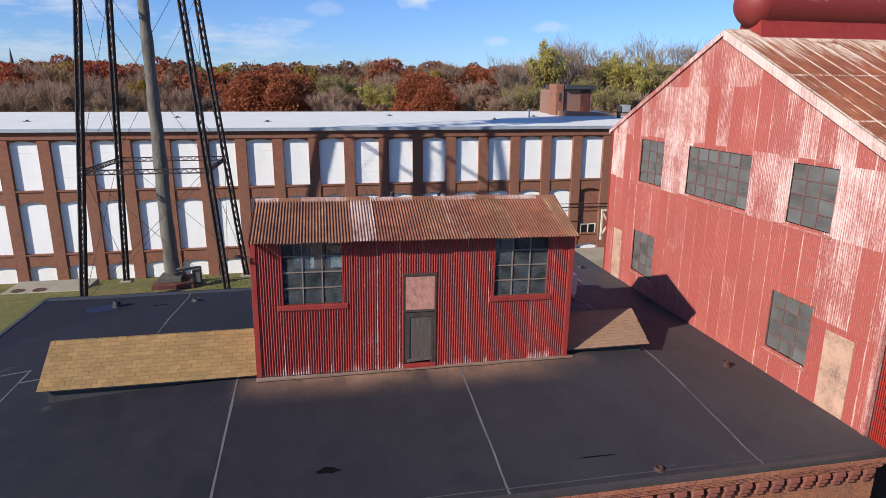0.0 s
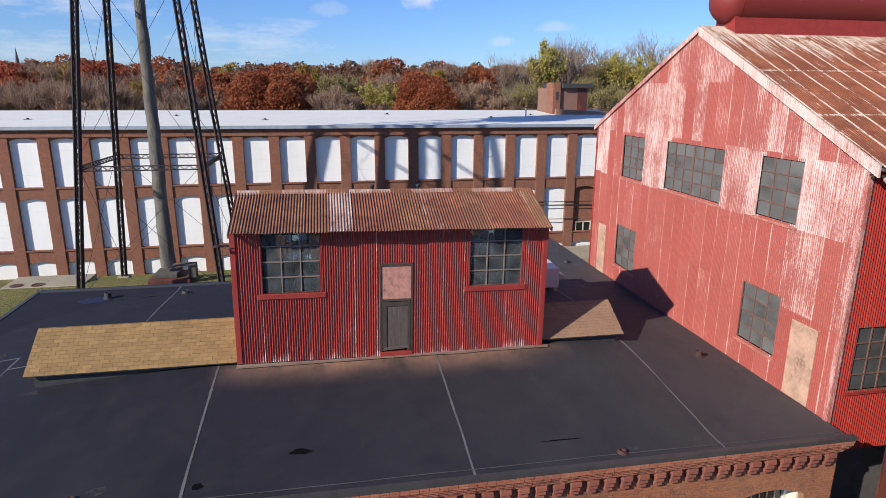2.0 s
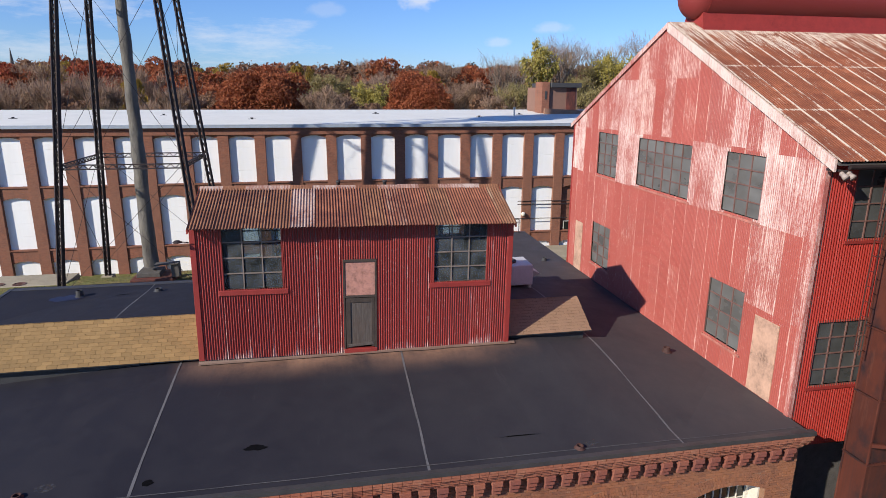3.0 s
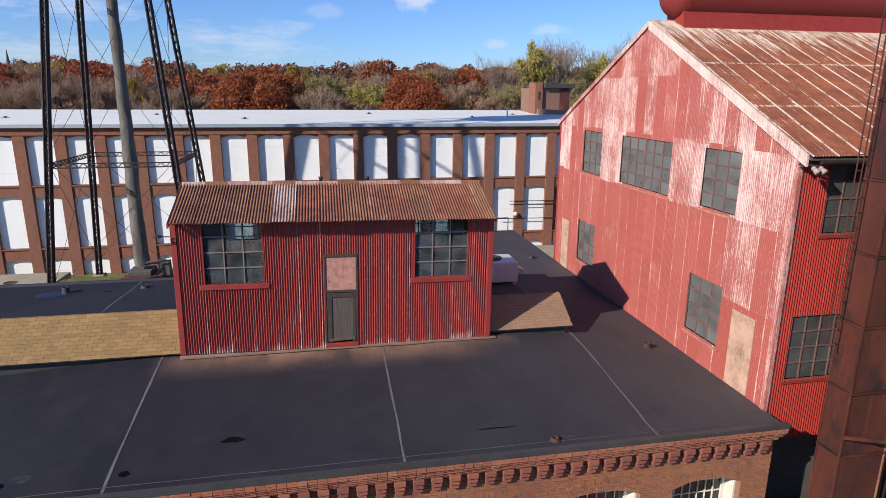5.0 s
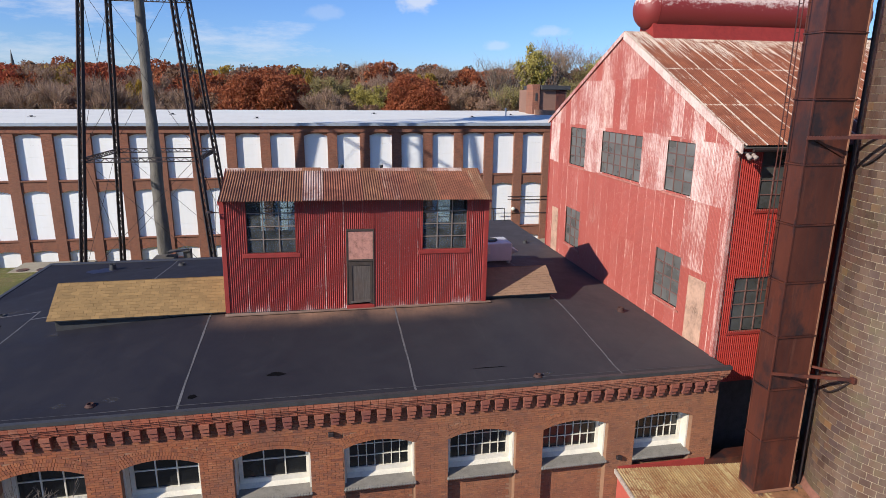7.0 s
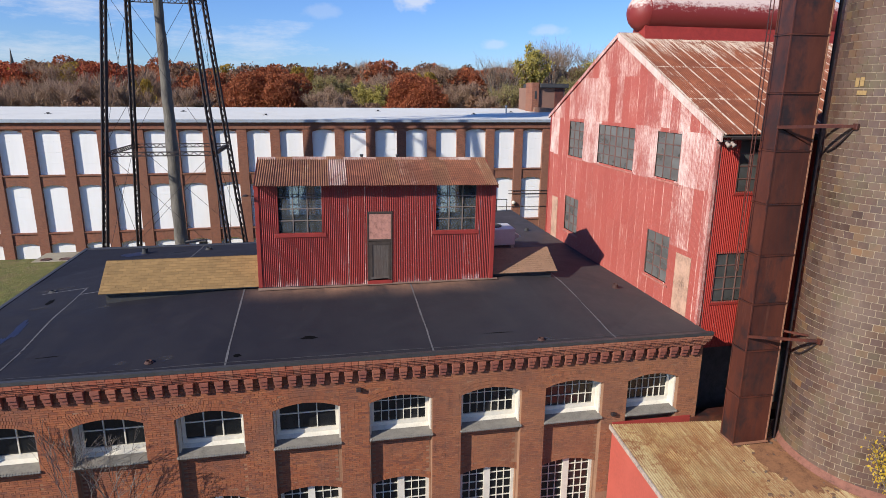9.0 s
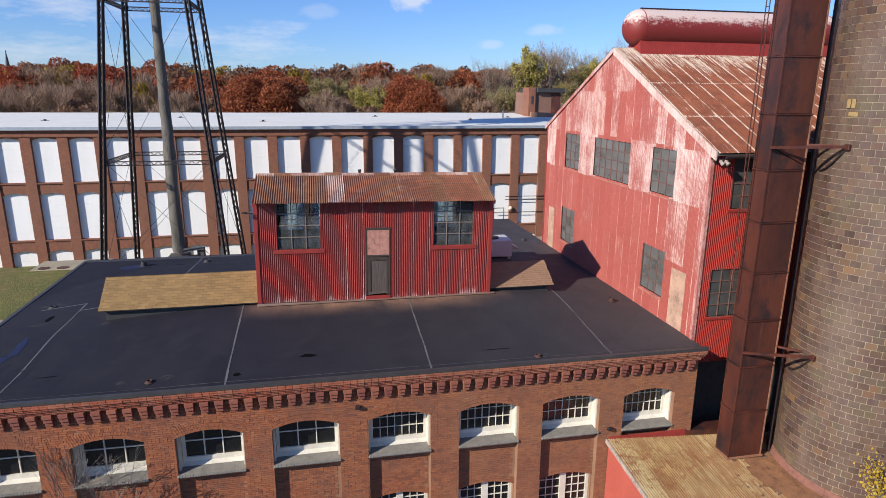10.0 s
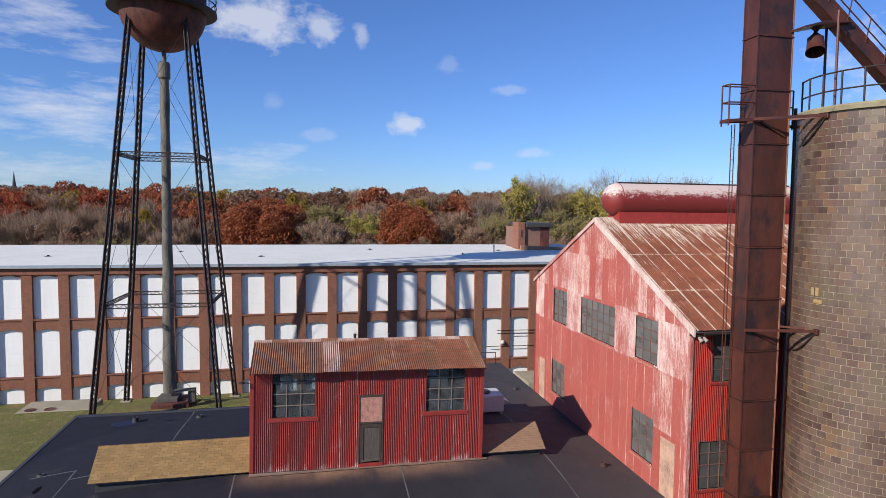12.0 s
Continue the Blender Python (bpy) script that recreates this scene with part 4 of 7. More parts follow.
def mill_window(wall, x0, x1, cols, rows):
    w0, w1 = x0 + 0.06, x1 - 0.04
    y = RY + 0.31
    z0, zs = -3.36, SPRING - 0.02
    bm = B()
    # frame: stiles, wide lower rail and an arched head
    box(bm, w0, w0 + 0.10, y - 0.06, y + 0.06, z0, zs + 0.06)
    box(bm, w1 - 0.10, w1, y - 0.06, y + 0.06, z0, zs + 0.06)
    box(bm, w0 + 0.10, w1 - 0.10, y - 0.06, y + 0.06, z0, z0 + 0.13)
    n = 8
    for i in range(n):
        a, b = w0 + (w1 - w0) * i / n, w0 + (w1 - w0) * (i + 1) / n
        za, zb = arch_z(a, w0, w1, zs, RISE), arch_z(b, w0, w1, zs, RISE)
        prism(bm, [(a, za), (b, zb), (b, zb + 0.14), (a, za + 0.14)], "y", y - 0.06, y + 0.06)
    win = part("window", bm, WHITE_PAINT, wall, "white painted frame in an arched opening")
    gx0, gx1, gz0 = w0 + 0.10, w1 - 0.10, z0 + 0.13
    t = 0.017 if cols == 3 else 0.011
    for i in range(1, cols):
        x = gx0 + (gx1 - gx0) * i / cols
        bm = B()
        box(bm, x - t, x + t, y - 0.03, y + 0.02, gz0, arch_z(x, w0, w1, zs, RISE))
        part("glazing_bar", bm, WHITE_PAINT, win)
    for j in range(1, rows):
        z = gz0 + (zs + RISE * 0.8 - gz0) * j / rows
        bm = B()
        box(bm, gx0, gx1, y - 0.028, y + 0.018, z - t, z + t)
        part("glazing_bar", bm, WHITE_PAINT, win)
    for i in range(cols):
        a, b = gx0 + (gx1 - gx0) * i / cols, gx0 + (gx1 - gx0) * (i + 1) / cols
        for j in range(rows):
            c = gz0 + (zs + RISE * 0.8 - gz0) * j / rows
            d = gz0 + (zs + RISE * 0.8 - gz0) * (j + 1) / rows + (0.06 if j == rows - 1 else 0)
            bm = B()
            box(bm, a, b, y + 0.004, y + 0.010, c, d)
            part("pane", bm, GLASS_DARK, win)
    bm = B()
    prism(bm, [(FY + 0.34, -3.56), (FY + 0.34, -3.435), (y - 0.05, z0), (y + 0.06, z0), (y + 0.06, -3.56)], "x", x0 + 0.05, x1 - 0.05)
    part("wash_board", bm, WHITE_PAINT, win, "sloping white painted board before the window")
    for a, b in ((x0 + 0.005, x0 + 0.05), (x1 - 0.05, x1 - 0.005)):
        bm = B()
        box(bm, a, b, RY - 0.06, y - 0.06, -3.48, SPRING + 0.02)
        part("jamb_lining", bm, WHITE_PAINT, win)
    bm = B()
    prism(bm, [(FY - 0.04, -3.57), (FY - 0.04, -3.50), (FY + 0.338, -3.44), (FY + 0.338, -3.57)], "x", x0 - 0.02, x1 + 0.02)
    n = 26
    for i in range(n):
        a = x0 - 0.02 + (x1 - x0 + 0.04) * i / n
        lump = B()
        bevelbox(lump, -0.046, 0.046, -0.024, 0.02, -0.034, 0.034, 0.014)
        lump.transform(Matrix.Translation((a + 0.038, FY - 0.044, -3.535 + random.uniform(-0.006, 0.006))) @ Euler((0, radians(-32 + random.uniform(-6, 6)), 0)).to_matrix().to_4x4())
        m = bpy.data.meshes.new("t")
        lump.to_mesh(m)
        lump.free()
        bm.from_mesh(m)
        bpy.data.meshes.remove(m)
    part("sill", bm, STONE, win, "rough-dressed grey stone sill")
    ring_of_bricks(x0, x1, SPRING, RISE, FY, wall, BRICK, 3)


def lower_window(wall, x0, x1):
    w0, w1 = x0 + 0.06, x1 - 0.04
    y, z0, zs = RY + 0.20, -7.2, -5.27
    mid = 0.5 * (w0 + w1)
    bm = B()
    for a, b in ((w0, w0 + 0.10), (mid - 0.11, mid + 0.11), (w1 - 0.10, w1)):
        box(bm, a, b, y - 0.06, y + 0.06, z0, zs + 0.12)
    box(bm, w0, w1, y - 0.055, y + 0.055, z0 - 0.1, z0 + 0.1)
    for i in range(8):
        a, b = w0 + (w1 - w0) * i / 8, w0 + (w1 - w0) * (i + 1) / 8
        za, zb = arch_z(a, w0, w1, zs + 0.02, 0.18), arch_z(b, w0, w1, zs + 0.02, 0.18)
        prism(bm, [(a, za - 0.07), (b, zb - 0.07), (b, zb + 0.05), (a, za + 0.05)], "y", y - 0.055, y + 0.055)
    win = part("window", bm, WHITE_PAINT, wall, "white painted double window with an arched head")
    for a0, b0 in ((w0 + 0.10, mid - 0.11), (mid + 0.11, w1 - 0.10)):
        for i in (1, 2):
            x = a0 + (b0 - a0) * i / 3
            bm = B()
            box(bm, x - 0.013, x + 0.013, y - 0.03, y + 0.02, z0, zs + 0.16)
            part("glazing_bar", bm, WHITE_PAINT, win)
        for j in range(1, 7):
            z = z0 + (zs + 0.15 - z0) * j / 7
            bm = B()
            box(bm, a0, b0, y - 0.028, y + 0.018, z - 0.012, z + 0.012)
            part("glazing_bar", bm, WHITE_PAINT, win)
        bm = B()
        box(bm, a0, b0, y + 0.004, y + 0.012, z0, zs + 0.17)
        part("pane", bm, GLASS_DARK, win)
    ring_of_bricks(x0, x1, zs, 0.18, RY, wall, BRICK)
    bm = B()
    n = 10
    for i in range(n):
        a, b = x0 + (x1 - x0) * i / n, x0 + (x1 - x0) * (i + 1) / n
        za, zb = arch_z(a, x0, x1, zs, 0.18), arch_z(b, x0, x1, zs, 0.18)
        prism(bm, [(a, za), (b, zb), (b, -5.02), (a, -5.02)], "y", RY + 0.002, RY + 0.2)
    part("arch_fill", bm, MORTAR, wall)


def brick_geometry(wall):
    """Courses of bricks, proud of the mortar: the stretch of pier nearest the flight as single bricks, the rest joined."""
    L, H, J = 0.212, 0.0675, 0.010
    FACES = [(0, 1, 2, 3), (0, 4, 5, 1), (1, 5, 6, 2), (2, 6, 7, 3), (3, 7, 4, 0)]
    v, f = [], []
    def clear(x, z):
        """Below the heads: which layer faces the weather, or none where a window stands."""
        for x0, x1 in BAYS:
            if x0 - 0.02 < x < x1 + 0.02:
                if z > arch_z(x, x0, x1, SPRING, RISE) + 0.335:
                    return FY
                if z > -3.62:
                    return None
                if x < x0 + 0.01 or x > x1 - 0.01:
                    return None
                zz = arch_z(x, x0, x1, -5.27, 0.18)
                return RY if z > zz + 0.22 else None
        return FY
    edges = [RX0] + [e for q in reversed(BAYS) for e in q] + [14.46]
    piers = list(zip(edges[0::2], edges[1::2]))
    singles = []
    row = 0
    z = -1.165
    while z > -6.3:
        zm = z - H / 2
        spans = [(p, q, FY) for p, q in piers] if zm < SPRING + 0.48 else [(RX0, 14.46, FY)]
        if zm < SPRING + 0.48:
            spans += [(p, q, None) for p, q in BAYS]
        header = row % 6 == 5
        step = L / 2 if header else L
        for s0, s1, layer in spans:
            x = s0 - (0.106 if row % 2 else 0.0) - (0.0 if layer else 0.05)
            while x < s1:
                a, b = max(x, s0) + J / 2, min(x + step, s1) - J / 2
                x += step
                if b - a < 0.03:
                    continue
                y = layer if layer else clear(0.5 * (a + b), zm)
                if y is None or (layer is None and (clear(a, zm) != y or clear(b, zm) != y)):
                    continue
                d = y - 0.007 - random.uniform(0, 0.006)
                vs = [(p, q, r) for q in (d, y + 0.01) for p, r in ((a, z - H + J / 2), (b, z - H + J / 2), (b, z - J / 2), (a, z - J / 2))]
                if 2.58 < a and b < 6.32 and layer and -3.6 < z < -1.42 and len(singles) < 300:
                    singles.append(vs)
                else:
                    k = len(v)
                    v.extend(vs)
                    f.extend(tuple(k + i for i in fc) for fc in FACES)
        z -= H
        row += 1
    tagged(pydata("brickwork", v, f, BRICK, wall), "courses of weathered red brick", kind="stuff")
    for vs in singles:
        pydata("brick", vs, FACES, BRICK_ONE, wall)


MILL_WALL = mill_front()
brick_geometry(MILL_WALL)


# ---- penthouse of corrugated sheets ----
def penthouse():
    pent = thing("penthouse", "small gabled penthouse of red corrugated sheets on the flat roof", "building")
    W, D, H = 8.5, 3.3, 3.70
    w1 = (0.74, 2.22, 1.98, 3.66)
    w2 = (6.30, 7.78, 1.98, 3.66)
    door = (3.80, 4.71, 0.0, 2.70)
    holes = [w1, w2, door]
    front = wall_frame((0, -0.012, 0), (1, 0, 0), (0, 0, 1), (0, -1, 0))
    low = lambda u: 0.02
    top = lambda u: H + 0.05
    x = 0.10
    while x < W - 0.12:
        b = min(x + 0.605, W - 0.10)
        corr_sheet("sheet", front, x, b, low, top, PENT_RED, pent, 0.0655, 0.019, holes, random.uniform(0, 0.004))
        x = b
    back = wall_frame((W, D + 0.012, 0), (-1, 0, 0), (0, 0, 1), (0, 1, 0))
    rear = [(q[0] + 0.1, q[1] + 0.1, q[2], q[3]) for q in (w1, w2)]
    x = 0.0
    while x < W - 0.01:
        b = min(x + 0.607, W)
        corr_sheet("sheet", back, x, b, low, top, PENT_RED, pent, 0.0655, 0.016, [(W - q[1], W - q[0], q[2], q[3]) for q in rear], k=3)
        x = b
    gable = lambda u: H + 0.05 + (0.70 * (1 - abs(u - D / 2) / (D / 2)))
    for origin, along, out in (((-0.012, D, 0), (0, -1, 0), (-1, 0, 0)), ((W + 0.012, 0, 0), (0, 1, 0), (1, 0, 0))):
        m = wall_frame(origin, along, (0, 0, 1), out)
        y = 0.0
        while y < D - 0.01:
            b = min(y + 0.66, D)
            corr_sheet("sheet", m, y, b, low, gable, PENT_RED, pent, 0.0655, 0.012)
            y = b
    def stud_wall(x0, x1, y0, y1, cuts):
        """One framed wall in pieces: an upright for each run between openings, headers and sills at them."""
        xs = sorted({x0, x1, *(h[0] for h in cuts), *(h[1] for h in cuts)})
        for a, b in zip(xs, xs[1:]):
            spans = [(-0.15, H)]
            for h in cuts:
                if h[0] < 0.5 * (a + b) < h[1]:
                    spans = [(-0.15, h[2]), (h[3], H)]
            for s0, s1 in spans:
                if s1 - s0 > 0.02:
                    bm = B()
                    box(bm, a, b, y0, y1, s0, s1)
                    part("wall_frame", bm, OLD_WOOD, pent)
    stud_wall(0.0, W, 0.0, 0.1, holes)
    stud_wall(0.0, W, D - 0.1, D, rear)
    stud_wall(0.0, 0.1, 0.1, D - 0.1, [])
    stud_wall(W - 0.1, W, 0.1, D - 0.1, [])
    bm = B()
    box(bm, 0.1, W - 0.1, 0.1, D - 0.1, 0.05, 0.08)
    part("floor_boards", bm, OLD_WOOD, pent)
    # corner boards, window and door trim
    for x0, x1 in ((-0.03, 0.11), (W - 0.11, W + 0.03)):
        bm = B()
        bevelbox(bm, x0, x1, -0.045, 0.0, 0.02, H, 0.006)
        part("corner_board", bm, TRIM_RED, pent)
    for a, b, c, d in (w1, w2):
        bm = B()
        bevelbox(bm, a - 0.14, b + 0.14, -0.06, 0.02, c - 0.16, c - 0.02, 0.008)
        bevelbox(bm, a - 0.045, a, -0.03, 0.02, c - 0.02, d, 0.006)
        bevelbox(bm, b, b + 0.045, -0.03, 0.02, c - 0.02, d, 0.006)
        part("window_trim", bm, TRIM_RED, pent)
        m = Matrix.Translation((a, 0.03, c)) @ Matrix.Diagonal((1, -1, 1, 1))
        steel_window(pent, m, b - a, d - c, 3, 4, STEEL, GLASS_CLEAR, 0.03, 0.025, False, lab="steel window with dusty panes")
        m = Matrix.Translation((a + 0.1, D - 0.03, c))
        steel_window(pent, m, b - a, d - c, 3, 4, STEEL, GLASS_CLEAR, 0.03, 0.025, False, lab="steel window in the rear wall")
    a, b, c, d = door
    bm = B()
    bevelbox(bm, a, a + 0.05, -0.03, 0.1, 0.0, d, 0.005)
    bevelbox(bm, b - 0.05, b, -0.03, 0.1, 0.0, d, 0.005)
    bevelbox(bm, a, b, -0.035, 0.1, d - 0.08, d, 0.005)
    bevelbox(bm, a, b, -0.035, 0.1, 1.62, 1.68, 0.005)
    part("door_frame", bm, DOOR_WOOD, pent)
    bm = B()
    bevelbox(bm, a, b, -0.05, 0.1, 0.0, 0.13, 0.008)
    part("door_sill", bm, TRIM_RED, pent)
    bm = B()
    bevelbox(bm, a + 0.05, b - 0.05, -0.012, 0.02, 1.68, d - 0.08, 0.004)
    part("door_board", bm, PINK_PLY, pent, "faded pink plywood over the door")
    bm = B()
    bevelbox(bm, a + 0.10, b - 0.07, 0.0, 0.04, 0.20, 1.60, 0.004)
    d2 = part("door", bm, PLANK, pent, "weathered grey plank door, leaning")
    bm = B()
    bevelbox(bm, a + 0.06, a + 0.19, -0.02, 0.03, 0.16, 1.60, 0.004)
    bevelbox(bm, b - 0.15, b - 0.06, -0.02, 0.03, 0.16, 1.60, 0.004)
    bevelbox(bm, a + 0.19, b - 0.15, -0.02, 0.03, 1.47, 1.60, 0.004)
    q = B()
    bevelbox(q, a + 0.12, b - 0.10, -0.03, 0.02, 0.17, 0.25, 0.004)
    q.transform(Matrix.Translation((a, 0, 0.2)) @ Euler((0, radians(-3.5), 0)).to_matrix().to_4x4() @ Matrix.Translation((-a, 0, -0.2)))
    part("door_rail", q, PLANK, d2)
    part("door_frame", bm, DOOR_WOOD, d2)
    # roof: two slopes of sheets
    run, rise = D / 2 + 0.42, 0.735
    sl = math.hypot(run, rise)
    for side in (0, 1):
        up = Vector((0, run / sl, rise / sl)) if side == 0 else Vector((0, -run / sl, rise / sl))
        out = Vector((0, -rise / sl, run / sl)) if side == 0 else Vector((0, rise / sl, run / sl))
        o = (0.0, -0.42, H - 0.02) if side == 0 else (W, D + 0.42, H - 0.02)
        along = Vector((1, 0, 0)) if side == 0 else Vector((-1, 0, 0))
        m = wall_frame(o, along, up, out)
        x = 0.0
        n = 0
        while x < W - 0.01:
            b = min(x + 0.62, W)
            e = random.uniform(-0.02, 0.02)
            corr_sheet("roof_sheet", m, x, b, lambda u, e=e: e, lambda u: sl, ROOF_PALE if n == 4 else ROOF_OCHRE if n in (0, 1, 2, 3, 7, 10, 13) else ROOF_RUST, pent, 0.0775, 0.019, (), 0.012 + random.uniform(0, 0.006))
            x = b
            n += 1
    bm = B()
    for x0 in (-0.02, W - 0.03):
        prism(bm, [(-0.36, H - 0.13), (-0.36, H - 0.03), (D / 2, H + rise - 0.06), (D + 0.36, H - 0.03), (D + 0.36, H - 0.13), (D / 2, H + rise - 0.17)], "x", x0, x0 + 0.04)
    part("rake_board", bm, TRIM_RED, pent)
    for i in range(14):
        a = 0.01 + (W - 0.02) * i / 14
        b = 0.01 + (W - 0.02) * (i + 1) / 14
        dz = random.uniform(-0.012, 0.012)
        bm = B()
        prism(bm, [(D / 2 - 0.16, H + rise - 0.06 + dz), (D / 2, H + rise + 0.035 + dz), (D / 2 + 0.16, H + rise - 0.06 + dz), (D / 2, H + rise + 0.0 + dz)], "x", a, b + 0.01)
        part("ridge_cap", bm, ROOF_PALE if i % 3 != 1 else ROOF_OCHRE, pent)
    bm = B()
    box(bm, 0.0, W, -0.05, -0.012, H - 0.06, H + 0.05)
    part("fascia", bm, TRIM_RED, pent)
    pent.rotation_euler = (0, radians(0.8), 0)
    return pent


penthouse()


# ---- small shingled roofs beside the penthouse ----
def shingled(x0, x1, label):
    t = thing("shingled_skylight_curb", label, "roof curb")
    yf, yr, zf, zr = 0.12, 1.32, 0.02, 0.86
    if x0 > 5:
        zf, zr = 0.07, 0.74
    bm = B()
    base = min(roof_z(x0, 0.3), roof_z(x1, 0.3), roof_z(x0, 2.4), roof_z(x1, 2.4)) - 0.05
    a, b = (x0 + 0.16, x1) if x0 < 0 else (x0, x1 - 0.16)
    prism(bm, [(yf + 0.16, base), (yf + 0.16, zf + 0.06), (yr, zr - 0.05), (2 * yr - yf - 0.16, zf + 0.06), (2 * yr - yf - 0.16, base)], "x", a, b)
    part("curb", bm, DARK, t)
    run, rise = yr - yf, zr - zf
    sl = math.hypot(run, rise)
    for side in (0, 1):
        s = 1 if side == 0 else -1
        bm = B()
        y0 = yf if side == 0 else 2 * yr - yf
        prism(bm, [(y0, zf - 0.03), (y0, zf), (yr, zr), (yr, zr - 0.035)], "x", x0, x1)
        part("deck", bm, DARK, t)
        rows = 12 if side == 0 else 5
        expo = sl / rows
        for r in range(rows):
            off = (r % 2) * 0.125 + random.uniform(-0.02, 0.02)
            x = x0 - 0.02 - off
            while x < x1:
                p, q = max(x, x0 - 0.02), min(x + 0.25, x1 + (0.02 if x0 > 5 else -0.01))
                if q - p > 0.008:
                    v = [bmv for bmv in ((p + 0.003, r * expo - 0.012, 0.014), (q - 0.003, r * expo - 0.012, 0.014), (q - 0.003, (r + 1) * expo + 0.02, 0.004), (p + 0.003, (r + 1) * expo + 0.02, 0.004))]
                    pts = []
                    for u, w, h in v + [(u, w, h - 0.010) for u, w, h in v]:
                        pts.append((u, y0 + s * (w * run / sl) - s * h * rise / sl, zf + w * rise / sl + h * run / sl))
                    pydata("shingle", pts, [(0, 1, 2, 3), (0, 4, 5, 1), (1, 5, 6, 2), (3, 7, 4, 0)], SHINGLE if x0 < 0 else SHINGLE_BROWN, t)
                x += 0.25
    return t


shingled(-5.30, -0.02, "long low gabled curb roofed with tan asphalt shingles")
shingled(8.56, 11.16, "short low gabled curb roofed with brown asphalt shingles, half in shade")

# ---- the tall red building with the gable ----
GX, GY0, GY1, GRY, GEZ, GRZ = 14.42, -4.30, 10.08, 2.89, 5.68, 9.08
GXE = 46.0


def gable_line(y):
    return GEZ + (GRZ - GEZ) * (1 - abs(y - GRY) / (GY1 - GRY))


def gable_building():
    g = thing("gabled_factory_building", "tall gabled building of red corrugated sheets with peeling paint", "building")
    floor_z = -8.1
    # openings in the gable: y-range from far to near, z-range
    wins = [(5.80, 7.50, 3.80, 5.46, 3, 4), (0.92, 4.20, 3.82, 5.47, 6, 4), (-2.32, -0.76, 3.84, 5.47, 3, 4), (5.92, 7.55, 0.08, 1.78, 3, 4), (-2.22, -0.68, 0.12, 1.82, 3, 4)]
    doors = [(-3.63, -2.74, -0.66, 1.42, PLY, "bare weathered plywood door"), (8.55, 9.30, -0.72, 1.48, PLY, "boarded door of bare plywood")]
    m = wall_frame((GX, GY1, 0), (0, -1, 0), (0, 0, 1), (-1, 0, 0))
    u_of = lambda y: GY1 - y
    holes = [(u_of(w[1]), u_of(w[0]), w[2], w[3]) for w in wins] + [(u_of(d[1]), u_of(d[0]), d[2], d[3]) for d in doors]
    L = GY1 - GY0
    bands = [(-0.80, 1.60), (1.55, 3.75), (3.70, 5.62), (5.57, 7.45), (7.40, 9.3)]
    u = 0.0
    while u < L - 0.01:
        b = min(u + 0.61, L)
        for k, (z0, z1) in enumerate(bands):
            yc = GY1 - 0.5 * (u + b)
            if k == 2 and (4.2 < yc < 5.8 or -0.76 < yc < 0.92 or yc > 8.6):
                mat = GABLE_BARE
            elif k == 2 and yc < -2.3:
                mat = GABLE_BARE
            elif k == 1 and yc < -2.3:
                mat = random.choice([GABLE_WORN, GABLE_RED])
            elif (k == 3 and (-3.0 < yc < -1.2 or 8.4 < yc)) or (k == 3 and 4.6 < yc < 6.6):
                mat = random.choice([GABLE_BARE, GABLE_WORN])
            elif k >= 3 or (k == 2 and yc > 7.5):
                mat = random.choice([GABLE_WORN, GABLE_WORN, GABLE_RED])
            else:
                mat = GABLE_RED
            hi = lambda q, z1=z1: min(z1, gable_line(GY1 - q))
            lo = lambda q, z0=z0: min(z0, gable_line(GY1 - q))
            if gable_line(GY1 - 0.5 * (u + b)) > z0 + 0.05:
                corr_sheet("sheet", m, u, b, lo, hi, mat, g, 0.068, 0.009, holes, 0.004 + random.uniform(0, 0.005), 3)
        u = b
    # boarded walls behind the sheets, in pieces between the openings
    def backing(x0, x1, z1, cuts, put, floor_z=floor_z):
        xs = sorted({x0, x1, *(h[0] for h in cuts), *(h[1] for h in cuts)})
        for a, b in zip(xs, xs[1:]):
            spans = [(floor_z, z1)]
            for h in sorted(cuts, key=lambda q: q[2]):
                if h[0] < 0.5 * (a + b) < h[1]:
                    s0, s1 = spans.pop()
                    spans += [(s0, h[2]), (h[3], s1)]
            for s0, s1 in spans:
                bm = B()
                box(bm, a, b, 0.0, 0.18, s0, s1)
                bm.transform(put)
                part("wall_board", bm, OLD_WOOD, g)
    backing(0.0, L, GEZ, holes, Matrix(((0, 1, 0, GX + 0.012), (-1, 0, 0, GY1), (0, 0, 1, 0), (0, 0, 0, 1))))
    bm = B()
    prism(bm, [(GY0, GEZ), (GY1, GEZ), (GRY, GRZ - 0.03)], "x", GX + 0.012, GX + 0.19)
    part("gable_board", bm, OLD_WOOD, g)
    sw = [(14.88, 16.50, 0.10, 1.74), (15.28, 16.95, 3.78, 5.40)]
    backing(GX + 0.19, GXE, GEZ, sw, Matrix.Translation((0, GY0 + 0.012, 0)), -1.55)
    # set back, and dark wood instead of red: the wall's shade painted in
    bm = B()
    box(bm, GX + 0.19, GXE, GY0 + 0.75, GY0 + 0.90, floor_z, -1.55)
    part("lower_wall", bm, OLD_WOOD, g)
    bm = B()
    box(bm, GX + 0.19, GXE, GY0 + 0.19, GY0 + 0.95, -1.55, -1.42)
    part("floor_edge", bm, OLD_WOOD, g)
    bm = B()
    box(bm, GX + 0.19, GXE, GY1 - 0.19, GY1, floor_z, GEZ)
    part("rear_wall", bm, OLD_WOOD, g)
    bm = B()
    box(bm, GXE - 0.19, GXE, GY0 + 0.19, GY1 - 0.19, floor_z, GEZ)
    part("end_wall", bm, OLD_WOOD, g)
    bm = B()
